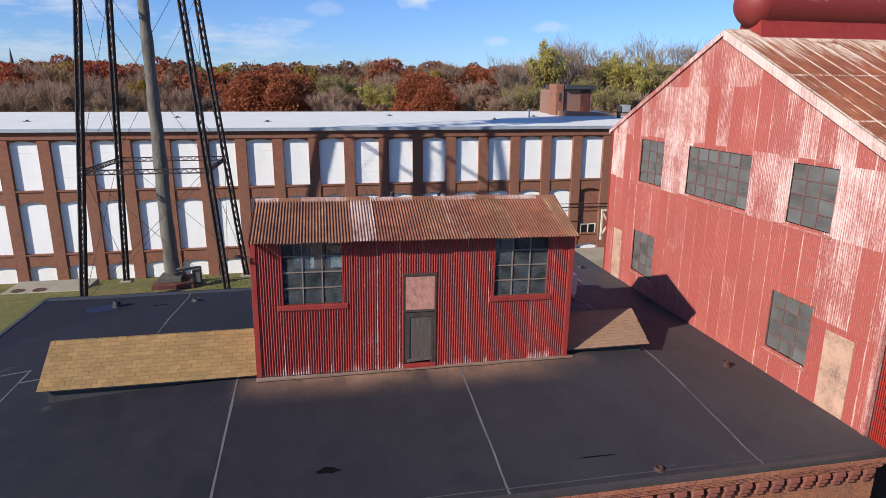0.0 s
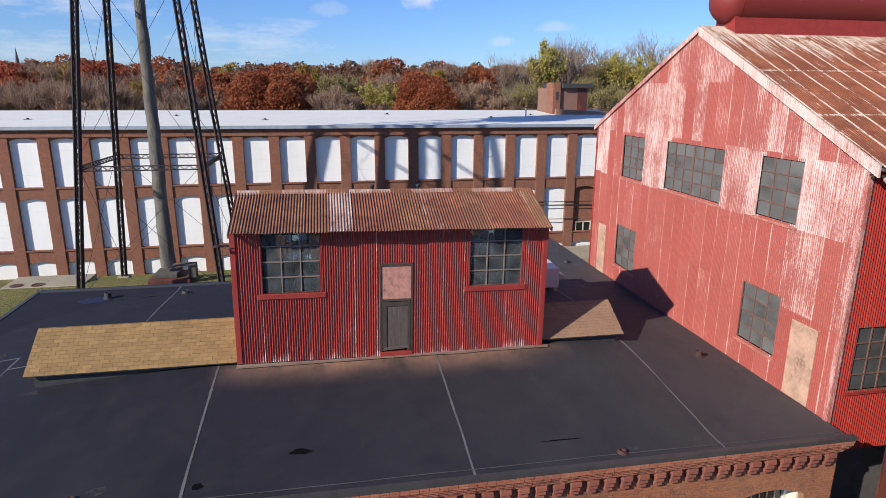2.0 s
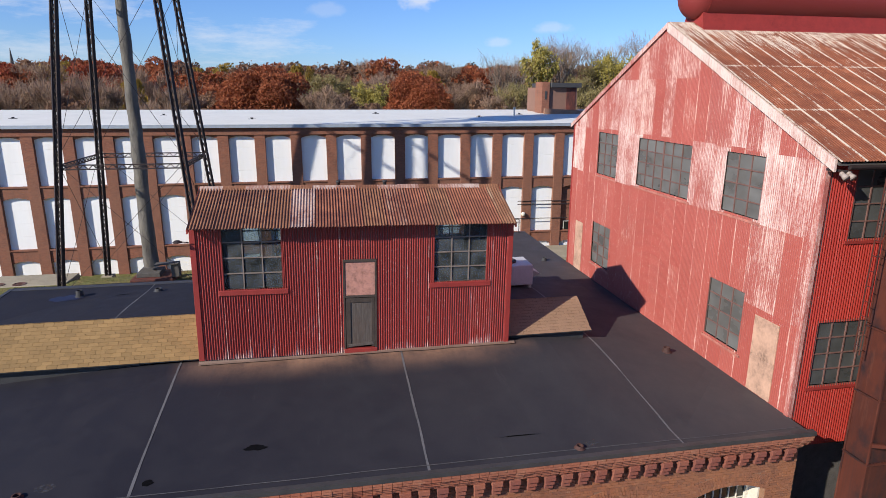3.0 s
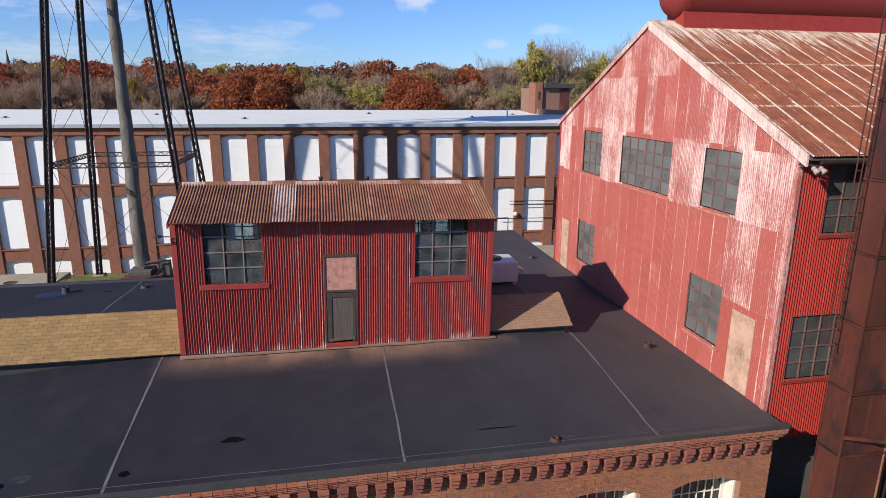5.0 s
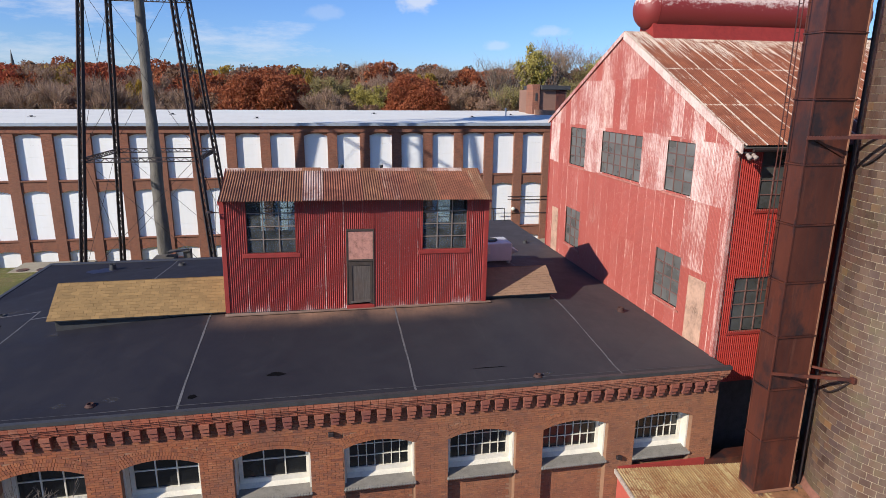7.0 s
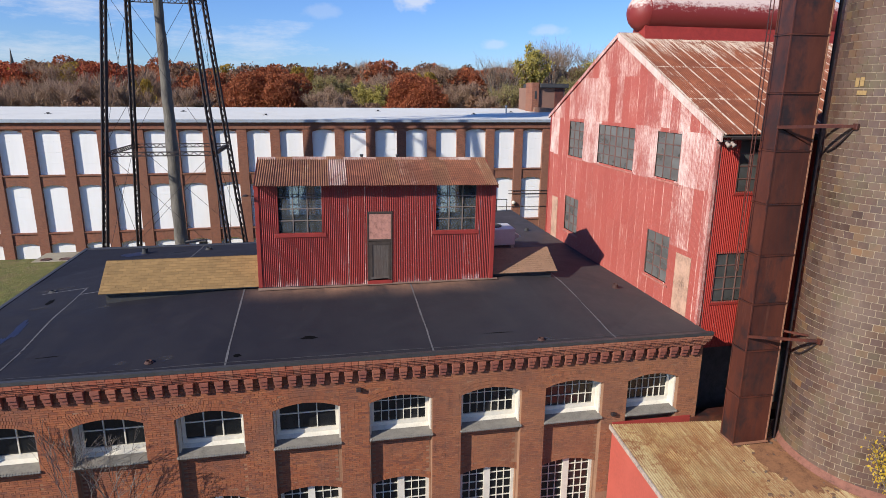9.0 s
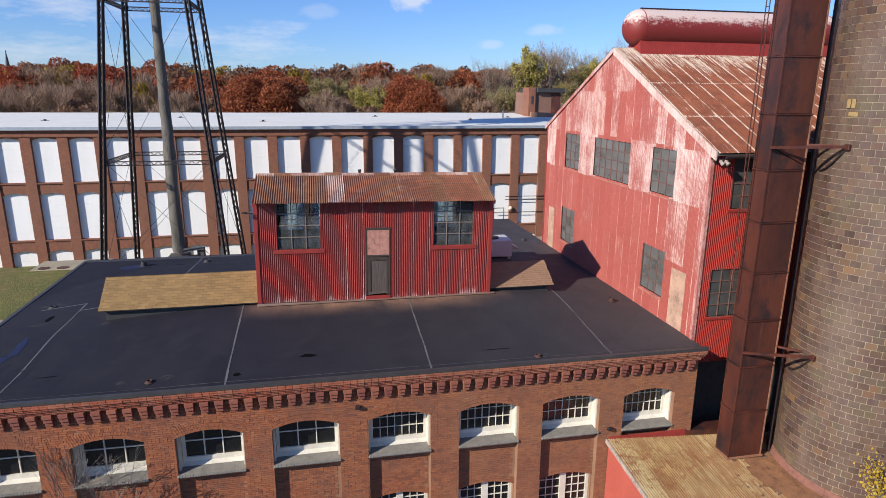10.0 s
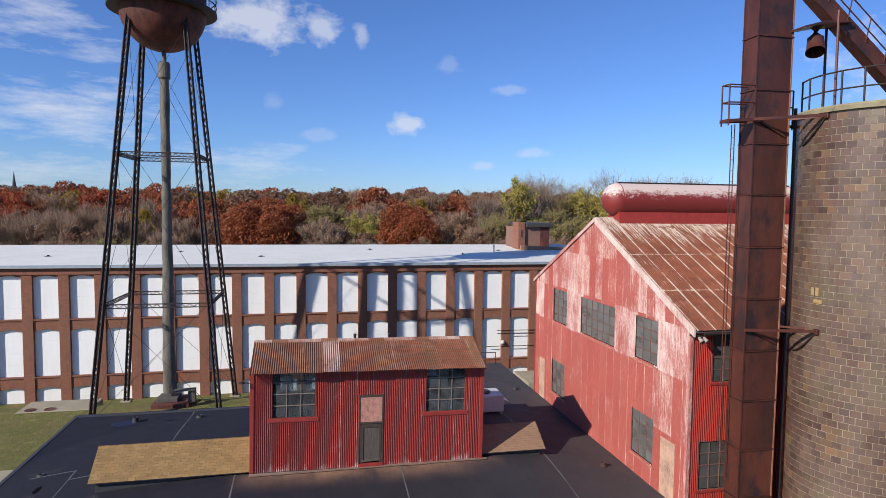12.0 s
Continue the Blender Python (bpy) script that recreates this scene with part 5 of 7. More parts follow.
    box(bm, GX + 1.6, GX + 1.7, GY0 + 1.6, GY1 - 0.2, floor_z, GEZ)
    part("inner_wall", bm, DARK, g)
    bm = B()
    box(bm, GX + 0.2, GX + 12, GY0 + 1.5, GY0 + 1.6, floor_z, GEZ)
    part("inner_wall", bm, DARK, g)
    ms = wall_frame((GX, GY0, 0), (1, 0, 0), (0, 0, 1), (0, -1, 0))
    hs = [(a - GX, b - GX, c, d) for a, b, c, d in sw]
    u = 0.0
    while u < 20.0:
        for z0, z1 in ((-1.55, 1.0), (0.95, 3.4), (3.35, GEZ)):
            corr_sheet("sheet", ms, u, u + 0.61, lambda q, z0=z0: z0, lambda q, z1=z1: z1, SIDE_RED, g, 0.068, 0.012, hs, random.uniform(0, 0.004), 4)
        u += 0.61
    for y0, y1, z0, z1, c, r in wins:
        mm = Matrix(((0, -1, 0, GX + 0.03), (-1, 0, 0, y1), (0, 0, 1, z0), (0, 0, 0, 1)))
        steel_window(g, mm, y1 - y0, z1 - z0, c, r, MUNTIN_RED, GLASS_GABLE, 0.032, 0.06, True, "window", "rusty steel window with small dusty panes", c == 6, None, SILL_RED)
    for x0, x1, z0, z1 in sw:
        mm = Matrix(((1, 0, 0, x0), (0, -1, 0, GY0 + 0.03), (0, 0, 1, z0), (0, 0, 0, 1)))
        steel_window(g, mm, x1 - x0, z1 - z0, 4, 4, MUNTIN_RED, GLASS_SIDE, 0.03, 0.05, True, "window", "steel window with small dusty panes", False, None, TRIM_RED)
    for y0, y1, z0, z1, mat, lab in doors:
        bm = B()
        bevelbox(bm, GX - 0.03, GX + 0.03, y0, y1, z0 + 1.02, z1, 0.006)
        bevelbox(bm, GX - 0.028, GX + 0.03, y0, y1, z0, z0 + 1.015, 0.006)
        part("door", bm, mat, g, lab)
    # corner and rake trim
    bm = B()
    bevelbox(bm, GX - 0.035, GX + 0.10, GY0 - 0.035, GY0 + 0.10, -0.85, GEZ - 0.05, 0.006)
    part("corner_board", bm, GABLE_WORN, g, "corner strip with flaking pale paint")
    bm = B()
    bevelbox(bm, GX - 0.035, GX + 0.03, GY1 - 0.08, GY1 + 0.03, -0.85, GEZ - 0.05, 0.006)
    part("corner_board", bm, TRIM_RED, g)
    sl = math.hypot(GRY - GY0, GRZ - GEZ)
    for side in (0, 1):
        y0 = GY0 - 0.28 if side == 0 else GY1 + 0.28
        k = (GRZ - GEZ) / (GY1 - GRY)
        z0 = GEZ - 0.28 * k + 0.10
        pieces = 5
        for i in range(pieces):
            ya, yb = (y0 + (GRY - y0) * t / pieces for t in (i, i + 1))
            za, zb = (z0 + abs(yy - y0) * k for yy in (ya, yb))
            w = 0.27 if side == 0 else 0.17
            bm = B()
            dx = random.uniform(-0.006, 0.006)
            prism(bm, [(ya, za - w), (yb, zb - w), (yb, zb), (ya, za)], "x", GX - 0.075 + dx, GX - 0.02)
            part("rake_trim", bm, PALE_TRIM if side == 0 else GABLE_BARE, g)
    # roof slopes
    run = GRY - GY0 + 0.38
    rise = run * (GRZ - GEZ) / (GRY - GY0)
    sl = math.hypot(run, rise)
    for side in (0, 1):
        s = 1 if side == 0 else -1
        up = Vector((0, s * run / sl, rise / sl))
        out = Vector((0, -s * rise / sl, run / sl))
        ey = GY0 - 0.38 if side == 0 else GY1 + 0.38
        ez = GRZ + 0.10 - rise
        along = Vector((1, 0, 0)) if side == 0 else Vector((-1, 0, 0))
        o = (GX - 0.06, ey, ez) if side == 0 else (GXE, ey, ez)
        mm = wall_frame(o, along, up, out)
        length = GXE - GX + 0.06
        x = 0.0
        while x < length - 0.01:
            b = min(x + 0.64, length)
            near = side == 0 and x < 16.0
            courses = [(0.0, 2.75), (2.68, 5.3), (5.22, sl)]
            for c0, c1 in (courses if near else [(0.0, sl)]):
                corr_sheet("roof_sheet", mm, x, b, lambda q, c0=c0: c0, lambda q, c1=c1: c1, BIG_RUST, g, 0.08, 0.013, (), 0.01 + 0.006 * (c0 > 0) + random.uniform(0, 0.006), 4 if near else 2)
            x = b
    bm = B()
    prism(bm, [(GY0 - 0.34, GEZ - 0.12), (GRY, GRZ + 0.02), (GY1 + 0.34, GEZ - 0.12), (GY1 + 0.34, GEZ - 0.16), (GRY, GRZ - 0.06), (GY0 - 0.34, GEZ - 0.16)], "x", GX - 0.02, GXE)
    part("roof_deck", bm, OLD_WOOD, g)
    # gutter and bracket at the eave
    bm = B()
    rod(bm, (GX + 0.25, GY0 - 0.34, GEZ - 0.20), (GX + 9, GY0 - 0.34, GEZ - 0.24), 0.055, n=8)
    part("gutter", bm, BLACK_STEEL, g)
    return g


gable_building()


def ridge_vent():
    t = thing("ridge_ventilator", "long round-ended red ventilator along the ridge with faded top", "ventilator")
    x0, x1, y, z, r = 15.35, 24.1, GRY, 9.98, 0.72
    n, m = 40, 28
    mat = Mat("ventilator_red", 0.55)
    a = mat.noise(1.6, 6.0, 0.7, (1, 3, 3))
    b = mat.noise(9.0, 5.0, 0.7)
    hz = mat.math("MULTIPLY", mat.math("SUBTRACT", mat.xyz(2), 9.95), 0.75)
    w = mat.math("ADD", mat.math("MULTIPLY", a, 0.75), mat.math("MULTIPLY", b, 0.55))
    w = mat.math("ADD", w, hz)
    col = mat.mix(mat.ramp(w, 0.78, 0.97), (0.21, 0.026, 0.024), (0.60, 0.47, 0.43))
    mat.color(col)
    bm = B()
    secs = []
    for i in range(n + 1):
        t0 = i / n
        if t0 < 0.15:
            ang = (1 - t0 / 0.15) * math.pi / 2
            xx, rr = x0 - r * 0.85 * math.sin(ang), r * math.cos(ang)
        elif t0 > 0.85:
            ang = (t0 - 0.85) / 0.15 * math.pi / 2
            xx, rr = x1 + r * 0.85 * math.sin(ang), r * math.cos(ang)
        else:
            xx, rr = x0 + (x1 - x0) * (t0 - 0.15) / 0.7, r
        secs.append([bm.verts.new((xx, y + max(rr, 0.01) * math.cos(2 * math.pi * j / m), z + max(rr, 0.01) * math.sin(2 * math.pi * j / m))) for j in range(m)])
    for p, q in zip(secs, secs[1:]):
        for j in range(m):
            k = (j + 1) % m
            bm.faces.new((p[j], q[j], q[k], p[k]))
    part("drum", bm, mat.m, t, smooth=True)
    bm = B()
    prism(bm, [(y - 0.62, 8.75), (y - 0.45, 9.55), (y + 0.45, 9.55), (y + 0.62, 8.75)], "x", x0 - 0.1, x1 + 0.1)
    part("base", bm, TRIM_RED, t)
    for xx in (x0 + 0.02, x1 - 0.02):
        bm = B()
        lathe(bm, 0, 0, [(0.70, -0.015), (0.728, -0.015), (0.728, 0.015), (0.70, 0.015)], m)
        bm.transform(Matrix.Translation((xx, y, z)) @ Euler((0, radians(90), 0)).to_matrix().to_4x4())
        part("band", bm, TRIM_RED, t)
    bm = B()
    rod(bm, (x0, y - 0.1, z + 0.74), (x1, y - 0.1, z + 0.74), 0.03)
    part("top_rail", bm, BLACK_STEEL, t)


ridge_vent()


# ---- lean-to with rusty roof ----
def shed():
    t = thing("lean_to_shed", "low red lean-to with a rusty corrugated roof strewn with debris", "shed")
    x0, x1, y0, y1 = 11.42, 30.0, -11.5, -4.80
    za, zb = -3.82, -4.55
    bm = B()
    box(bm, x0, x0 + 0.15, y0, y1, -8.1, zb - 0.02)
    prism(bm, [(y0, zb - 0.03), (y1, zb - 0.03), (y1, za - 0.03)], "x", x0 + 0.001, x0 + 0.149)
    box(bm, x0, x1, y0, y0 + 0.15, -8.1, zb - 0.03)
    part("wall", bm, SHED_RED, t, "smooth red painted wall")
    sl = math.hypot(y1 - y0, za - zb)
    up = Vector((0, (y1 - y0) / sl, (za - zb) / sl))
    out = Vector((0, -(za - zb) / sl, (y1 - y0) / sl))
    m = wall_frame((x0 - 0.08, y0 - 0.1, zb - 0.01), Vector((1, 0, -0.067)).normalized(), up, out)
    x = 0.0
    while x < 9.0:
        b = x + 0.66
        for c0, c1 in ((0.0, 3.4), (3.32, sl + 0.1)):
            corr_sheet("roof_sheet", m, x, b, lambda q, c0=c0: c0, lambda q, c1=c1: c1, SHED_RUST, t, 0.085, 0.017, (), random.uniform(0.006, 0.014) + 0.006 * (c0 > 0))
        x = b
    bm = B()
    prism(bm, [(y0 - 0.1, zb - 0.12), (y0 - 0.1, zb + 0.02), (y1, za + 0.02), (y1, za - 0.12)], "x", x0 - 0.12, x0 - 0.07)
    part("edge_trim", bm, SHED_TRIM, t)
    bm = B()
    bevelbox(bm, x0, 14.25, FY - 0.05, FY - 0.005, za - 0.3, za + 0.07, 0.01)
    part("flashing", bm, TRIM_RED, t)
    bm = B()
    bevelbox(bm, 14.25, x1, GY0 - 0.5, GY0 - 0.02, -4.3, za - 0.02, 0.01)
    part("gutter_box", bm, DUCT_RUST, t)


shed()


# ---- riveted duct ----
def duct():
    t = thing("rusty_duct", "tall square rusty sheet-metal duct with flanged joints", "duct")
    x0, x1, y0, y1 = 15.0, 16.18, -6.10, -5.48
    zs = [-4.45, -2.48, -0.92, 0.62, 2.15, 3.70, 5.25, 6.85, 8.42, 10.0, 11.53, 13.12, 14.70, 16.3, 17.9, 19.5]
    lean = 0.004
    for a, b in zip(zs, zs[1:]):
        bm = B()
        s = random.uniform(-0.006, 0.006)
        bevelbox(bm, x0 + s, x1 + s, y0 + s, y1 + s, a, b - 0.03, 0.012)
        bm.transform(Matrix(((1, 0, lean, 0), (0, 1, 0, 0), (0, 0, 1, 0), (0, 0, 0, 1))))
        part("duct_section", bm, DUCT_RUST, t)
        bm = B()
        box(bm, x0 - 0.035, x1 + 0.035, y0 - 0.035, y1 + 0.035, b - 0.036, b)
        bm.transform(Matrix(((1, 0, lean, 0), (0, 1, 0, 0), (0, 0, 1, 0), (0, 0, 0, 1))))
        part("flange", bm, DUCT_RUST, t)
    bm = B()
    box(bm, x0 - 0.06, x1 + 0.04, y0 - 0.06, y1 + 0.04, -4.16, -4.11)
    part("base_flange", bm, EDGE_RUST, t)
    for x, y in ((x0, y0), (x1, y0), (x0, y1), (x1, y1)):
        bm = B()
        box(bm, x - 0.02, x + 0.02, y - 0.02, y + 0.02, zs[0], zs[-1])
        bm.transform(Matrix(((1, 0, lean, 0), (0, 1, 0, 0), (0, 0, 1, 0), (0, 0, 0, 1))))
        part("corner_angle", bm, EDGE_RUST if x == x1 else DUCT_RUST, t)


duct()

# ---- tile silo ----
SX, SY, SR, SZ0, SZ1 = 19.0, -6.75, 2.3, -4.5, 12.35


def tile_mat(name, per_object):
    m = Mat(name, 0.42, spec=0.5)
    rnd = m.info.outputs["Random"] if per_object else m.geo.outputs["Random Per Island"]
    r = m.n.new("ShaderNodeValToRGB")
    e = r.color_ramp.elements
    e[0].color, e[0].position = (0.058, 0.034, 0.027, 1), 0.0
    e[1].color, e[1].position = (0.205, 0.108, 0.050, 1), 1.0
    for p, c in ((0.22, (0.118, 0.064, 0.046)), (0.42, (0.088, 0.056, 0.049)), (0.62, (0.140, 0.086, 0.060)), (0.80, (0.078, 0.046, 0.037)), (0.93, (0.165, 0.098, 0.054)), (0.985, (0.150, 0.080, 0.048))):
        k = e.new(p)
        k.color = (*c, 1)
    m.l.new(rnd, r.inputs["Fac"])
    st = m.noise(0.5, 6.0, 0.7, (1, 1, 0.4))
    moss = m.noise(0.9, 6.0, 0.75)
    fine = m.noise(9.0, 5.0, 0.7)
    col = m.mix(m.ramp(st, 0.46, 0.70), r.outputs["Color"], (0.165, 0.115, 0.088))
    col = m.mix(m.math("MULTIPLY", m.ramp(m.noise(2.4, 6.0, 0.75), 0.52, 0.72), 0.6), col, (0.070, 0.050, 0.044))
    col = m.mix(m.math("MULTIPLY", m.ramp(m.noise(1.4, 6.0, 0.75, (1, 1, 0.3), m.info.outputs["Random"]), 0.62, 0.74), 0.5), col, (0.24, 0.135, 0.070))
    col = m.mix(m.ramp(moss, 0.52, 0.76), col, (0.12, 0.105, 0.055))
    col = m.mix(m.ramp(fine, 0.66, 0.85), col, (0.2, 0.16, 0.115))
    m.color(col)
    m.bump(fine, 0.12, 0.01)
    return m.m


TILE, TILE_ONE = tile_mat("silo_tile", False), tile_mat("silo_tile_single", True)
TILE_MORTAR = plain("silo_mortar", (0.30, 0.245, 0.175), 0.95, vary=0.6, scale=1.3, fine=14.0).m


def silo():
    t = thing("tile_silo", "round silo of brown glazed tile blocks with pale mortar joints", "silo")
    bm = B()
    lathe(bm, SX, SY, [(SR, SZ0), (SR, SZ1), (SR - 0.25, SZ1), (SR - 0.25, SZ1 - 0.6)], 64)
    part("shaft", bm, TILE_MORTAR, t, smooth=False)
    H, n = 0.205, 51
    rows = int((SZ1 - SZ0) / H)
    step = 2 * math.pi / n
    v, f = [], []
    singles = 0
    R = SR + 0.012
    def block(a0, a1, z0, z1):
        vs = []
        for rr in (R, SR - 0.01):
            for aa, zz in ((a0, z0), (a1, z0), (a1, z1), (a0, z1)):
                vs.append((SX + rr * math.cos(aa), SY + rr * math.sin(aa), zz))
        return vs
    FACES = [(0, 1, 2, 3), (0, 4, 5, 1), (1, 5, 6, 2), (2, 6, 7, 3), (3, 7, 4, 0)]
    for r in range(rows):
        for i in range(n):
            a0 = step * (i + 0.5 * (r % 2))
            mid = (math.degrees(a0 + step / 2) % 360)
            if not 150 <= mid <= 300:
                continue
            g = 0.008 / SR
            vs = block(a0 + g, a0 + step - g, SZ0 + r * H + 0.008, SZ0 + (r + 1) * H - 0.008)
            if 190 <= mid <= 250 and 28 <= r < 80 and singles < 300:
                singles += 1
                pydata("tile", vs, FACES, TILE_ONE, t)
            else:
                k = len(v)
                v += vs
                f += [tuple(k + q for q in fc) for fc in FACES]
    tagged(pydata("tiles", v, f, TILE, t), "rows of brown glazed tile blocks", kind="stuff")
    bm = B()
    lathe(bm, SX, SY, [(SR - 0.3, SZ1), (SR + 0.10, SZ1), (SR + 0.12, SZ1 + 0.12), (SR + 0.05, SZ1 + 0.18), (SR - 0.3, SZ1 + 0.18), (SR - 0.3, SZ1)], 64)
    part("rim", bm, SILO_RIM, t)
    for z in (-0.35, 5.95, 12.25):
        e = Vector((SX + (SR + 0.02) * math.cos(radians(187)), SY + (SR + 0.02) * math.sin(radians(187)), z + 0.03))
        s = Vector((SX + (SR + 0.03) * math.cos(radians(163)), SY + (SR + 0.03) * math.sin(radians(163)), z - 0.75))
        bm = B()
        beam(bm, (14.93, -6.17, z - 0.04), e, 0.05, 0.085)
        beam(bm, (15.75, -5.5, z), e + Vector((0.0, 0.45, 0.0)), 0.05, 0.06)
        part("bracket", bm, DUCT_RUST, t)
        bm = B()
        beam(bm, (15.2, -6.15, z - 0.08), (16.08, -6.13, z - 0.50), 0.035, 0.06)
        part("brace", bm, DUCT_RUST, t)
        bm = B()
        pts = [e.lerp(s, q) + Vector((-0.10, 0.0, -0.16)) * math.sin(math.pi * q) for q in (0, 0.2, 0.4, 0.6, 0.8, 1.0)]
        for p, q in zip(pts, pts[1:]):
            rod(bm, p, q, 0.028, n=6)
        part("brace", bm, BLACK_STEEL, t)
        bm = B()
        bevelbox(bm, e.x - 0.07, e.x + 0.05, e.y - 0.08, e.y + 0.08, e.z - 0.10, e.z + 0.07, 0.015)
        part("clamp", bm, DUCT_RUST, t)
    for a0, a1, z0, z1 in ((180.5, 183.5, 7.02, 7.26), (184.2, 187.2, 7.03, 7.27), (183.0, 190.0, 6.80, 6.92)):
        bm = B()
        n = 4
        ring = [[bm.verts.new((SX + r * math.cos(radians(a0 + (a1 - a0) * k / n)), SY + r * math.sin(radians(a0 + (a1 - a0) * k / n)), z)) for k in range(n + 1)] for r, z in ((SR - 0.02, z0), (SR + 0.03, z0), (SR + 0.03, z1), (SR - 0.02, z1))]
        for p, q in zip(ring, ring[1:]):
            for k in range(n):
                bm.faces.new((p[k], p[k + 1], q[k + 1], q[k]))
        part("tile_patch", bm, OCHRE, t, "ochre mortar over broken tiles")
    bm = B()
    x, y = SX + (SR + 0.18) * math.cos(radians(158)), SY + (SR + 0.18) * math.sin(radians(158))
    rod(bm, (x, y, SZ0), (x, y, SZ1 + 0.3), 0.05, n=10)
    part("pipe", bm, BLACK_STEEL, t)


silo()

# ---- long brick mill with white window panels ----
LY = 37.35          # face of the piers
LP = 2.911          # bay pitch
LW = 0.37           # depth of the recess
L_FIRST = -22.59


def long_mill():
    t = thing("long_brick_mill", "long brick mill with white panelled windows and a white roof", "building")
    n0, n1 = -6, 20
    x_lo, x_hi = L_FIRST + LP * n0, L_FIRST + LP * n1 + 0.9
    bm = B()
    box(bm, x_lo, x_hi, LY + LW, LY + LW + 0.5, -8.6, 4.0)
    box(bm, x_lo, x_lo + 0.4, LY + LW + 0.5, 60.0, -8.6, 4.0)
    box(bm, x_hi - 0.4, x_hi, LY + LW + 0.5, 60.0, -8.6, 4.0)
    part("wall", bm, FAR_BRICK, t)
    rows = [(-0.50, 3.12, 0.22), (-5.62, -1.62, 0.22), (-8.5, -6.78, 0.2)]
    pier = None
    for i in range(n0, n1 + 1):
        xr = L_FIRST + LP * i
        # pier to the right of bay i
        if pier is None:
            bm = B()
            bevelbox(bm, 0.0, 0.86, LY, LY + LW, -8.6, 3.42, 0.01)
            pier = part("pier", bm, FAR_BRICK, t)
            pier.location.x = xr
        else:
            o = new("pier", pier.data)
            o.parent = t
            o.location.x = xr
    first = None
    bw = LP - 0.86
    for i in range(n0 + 1, n1 + 1):
        xr = L_FIRST + LP * i
        if first is None:
            first = []
            for z0, z1, rise in rows:
                # brick spandrel over the arched head
                bm = B()
                top = 3.42 if z0 > -1 else (-0.64 if z0 > -6 else -5.76)
                prism(bm, [(-bw + bw * k / 8, arch_z(-bw + bw * k / 8, -bw, 0, z1, rise)) for k in range(9)] + [(0.0, top), (-bw, top)], "y", LY + 0.10, LY + LW)
                sp = part("spandrel", bm, FAR_BRICK, t)
                bm = B()
                n = 4
                hh = (z1 + rise - z0) / n
                pw = B()
                for k in range(n):
                    bevelbox(pw, -bw, 0.0, LY + LW - 0.06, LY + LW - 0.012, z0 + k * hh + 0.002, z0 + (k + 1) * hh - 0.002, 0.002)
                bm.free()
                pn = part("window_panel", pw, WHITE, t, "white insulated window panel")
                bm = B()
                bevelbox(bm, -bw, 0.0, LY + 0.02, LY + LW, z0 - 0.13, z0 - 0.002, 0.008)
                sl = part("sill", bm, FAR_BRICK, t)
                first += [sp, pn, sl]
            for o in first:
                o.location.x = xr
        else:
            for o in first:
                if i == 17 and o is first[4]:
                    continue
                c = new(o.name.split(".")[0], o.data)
                c.parent = t
                c.location.x = xr
                if "label" in o.keys():
                    c["label"] = o["label"]
    bm = B()
    box(bm, x_lo, x_hi, LY - 0.06, LY + LW, 3.42, 3.55)
    box(bm, x_lo, x_hi, LY, LY + LW, 3.55, 4.02)
    part("cornice", bm, FAR_BRICK, t)
    bm = B()
    box(bm, x_lo, x_hi, LY - 0.28, LY - 0.10, 4.0, 4.26)
    part("roof_edge", bm, GREY_EDGE, t, "grey metal roof edge")
    nx, ny = 60, 10
    v = [(x_lo + (x_hi - x_lo) * i / nx, LY - 0.1 + (60.0 - LY) * j / ny, 4.25 + 0.5 * j / ny + 0.02 * noise.noise((i * 0.7, j * 0.9, 0))) for j in range(ny + 1) for i in range(nx + 1)]
    f = [(j * (nx + 1) + i, j * (nx + 1) + i + 1, (j + 1) * (nx + 1) + i + 1, (j + 1) * (nx + 1) + i) for j in range(ny) for i in range(nx)]
    pydata("roof", v, f, WHITE_ROOF, t)
    return t


long_mill()


def stair_block():
    t = thing("rooftop_stair_house", "tan brick stair house with dark cap on the white roof", "stair house")
    bm = B()
    box(bm, 28.0, 31.9, 52.0, 58.0, 4.4, 7.4)
    part("wall", bm, plain("tan_brick", (0.20, 0.108, 0.078), 0.9, vary=0.25, scale=0.6, fine=9.0).m, t)
    bm = B()
    bevelbox(bm, 27.6, 28.5, 51.7, 54.0, 4.4, 8.0, 0.02)
    part("pier", bm, FAR_BRICK, t)
    bm = B()
    bevelbox(bm, 28.6, 32.2, 51.5, 58.2, 7.4, 7.9, 0.05)
    part("parapet_cap", bm, EDGE, t)
    bm = B()
    bevelbox(bm, 30.6, 31.7, 51.93, 52.02, 4.7, 7.4, 0.02)
    part("door", bm, TANK_RED, t)
    bm = B()
    bevelbox(bm, 27.95, 28.2, 51.66, 51.72, 6.1, 7.0, 0.01)
    part("slot_window", bm, DARK, t)
    bm = B()
    prism(bm, [(27.6, 4.3), (27.6, 5.15), (36.0, 4.75), (36.0, 4.3)], "y", 50.6, 50.9)
    part("curb", bm, plain("curb_brick", (0.30, 0.16, 0.10), 0.9, vary=0.3).m, t)
    return t


stair_block()


# ---- water tower ----
TX, TY = -8.52, 27.45


def tower_half(z):
    return 3.52 - (z - 2.65) * 0.0815



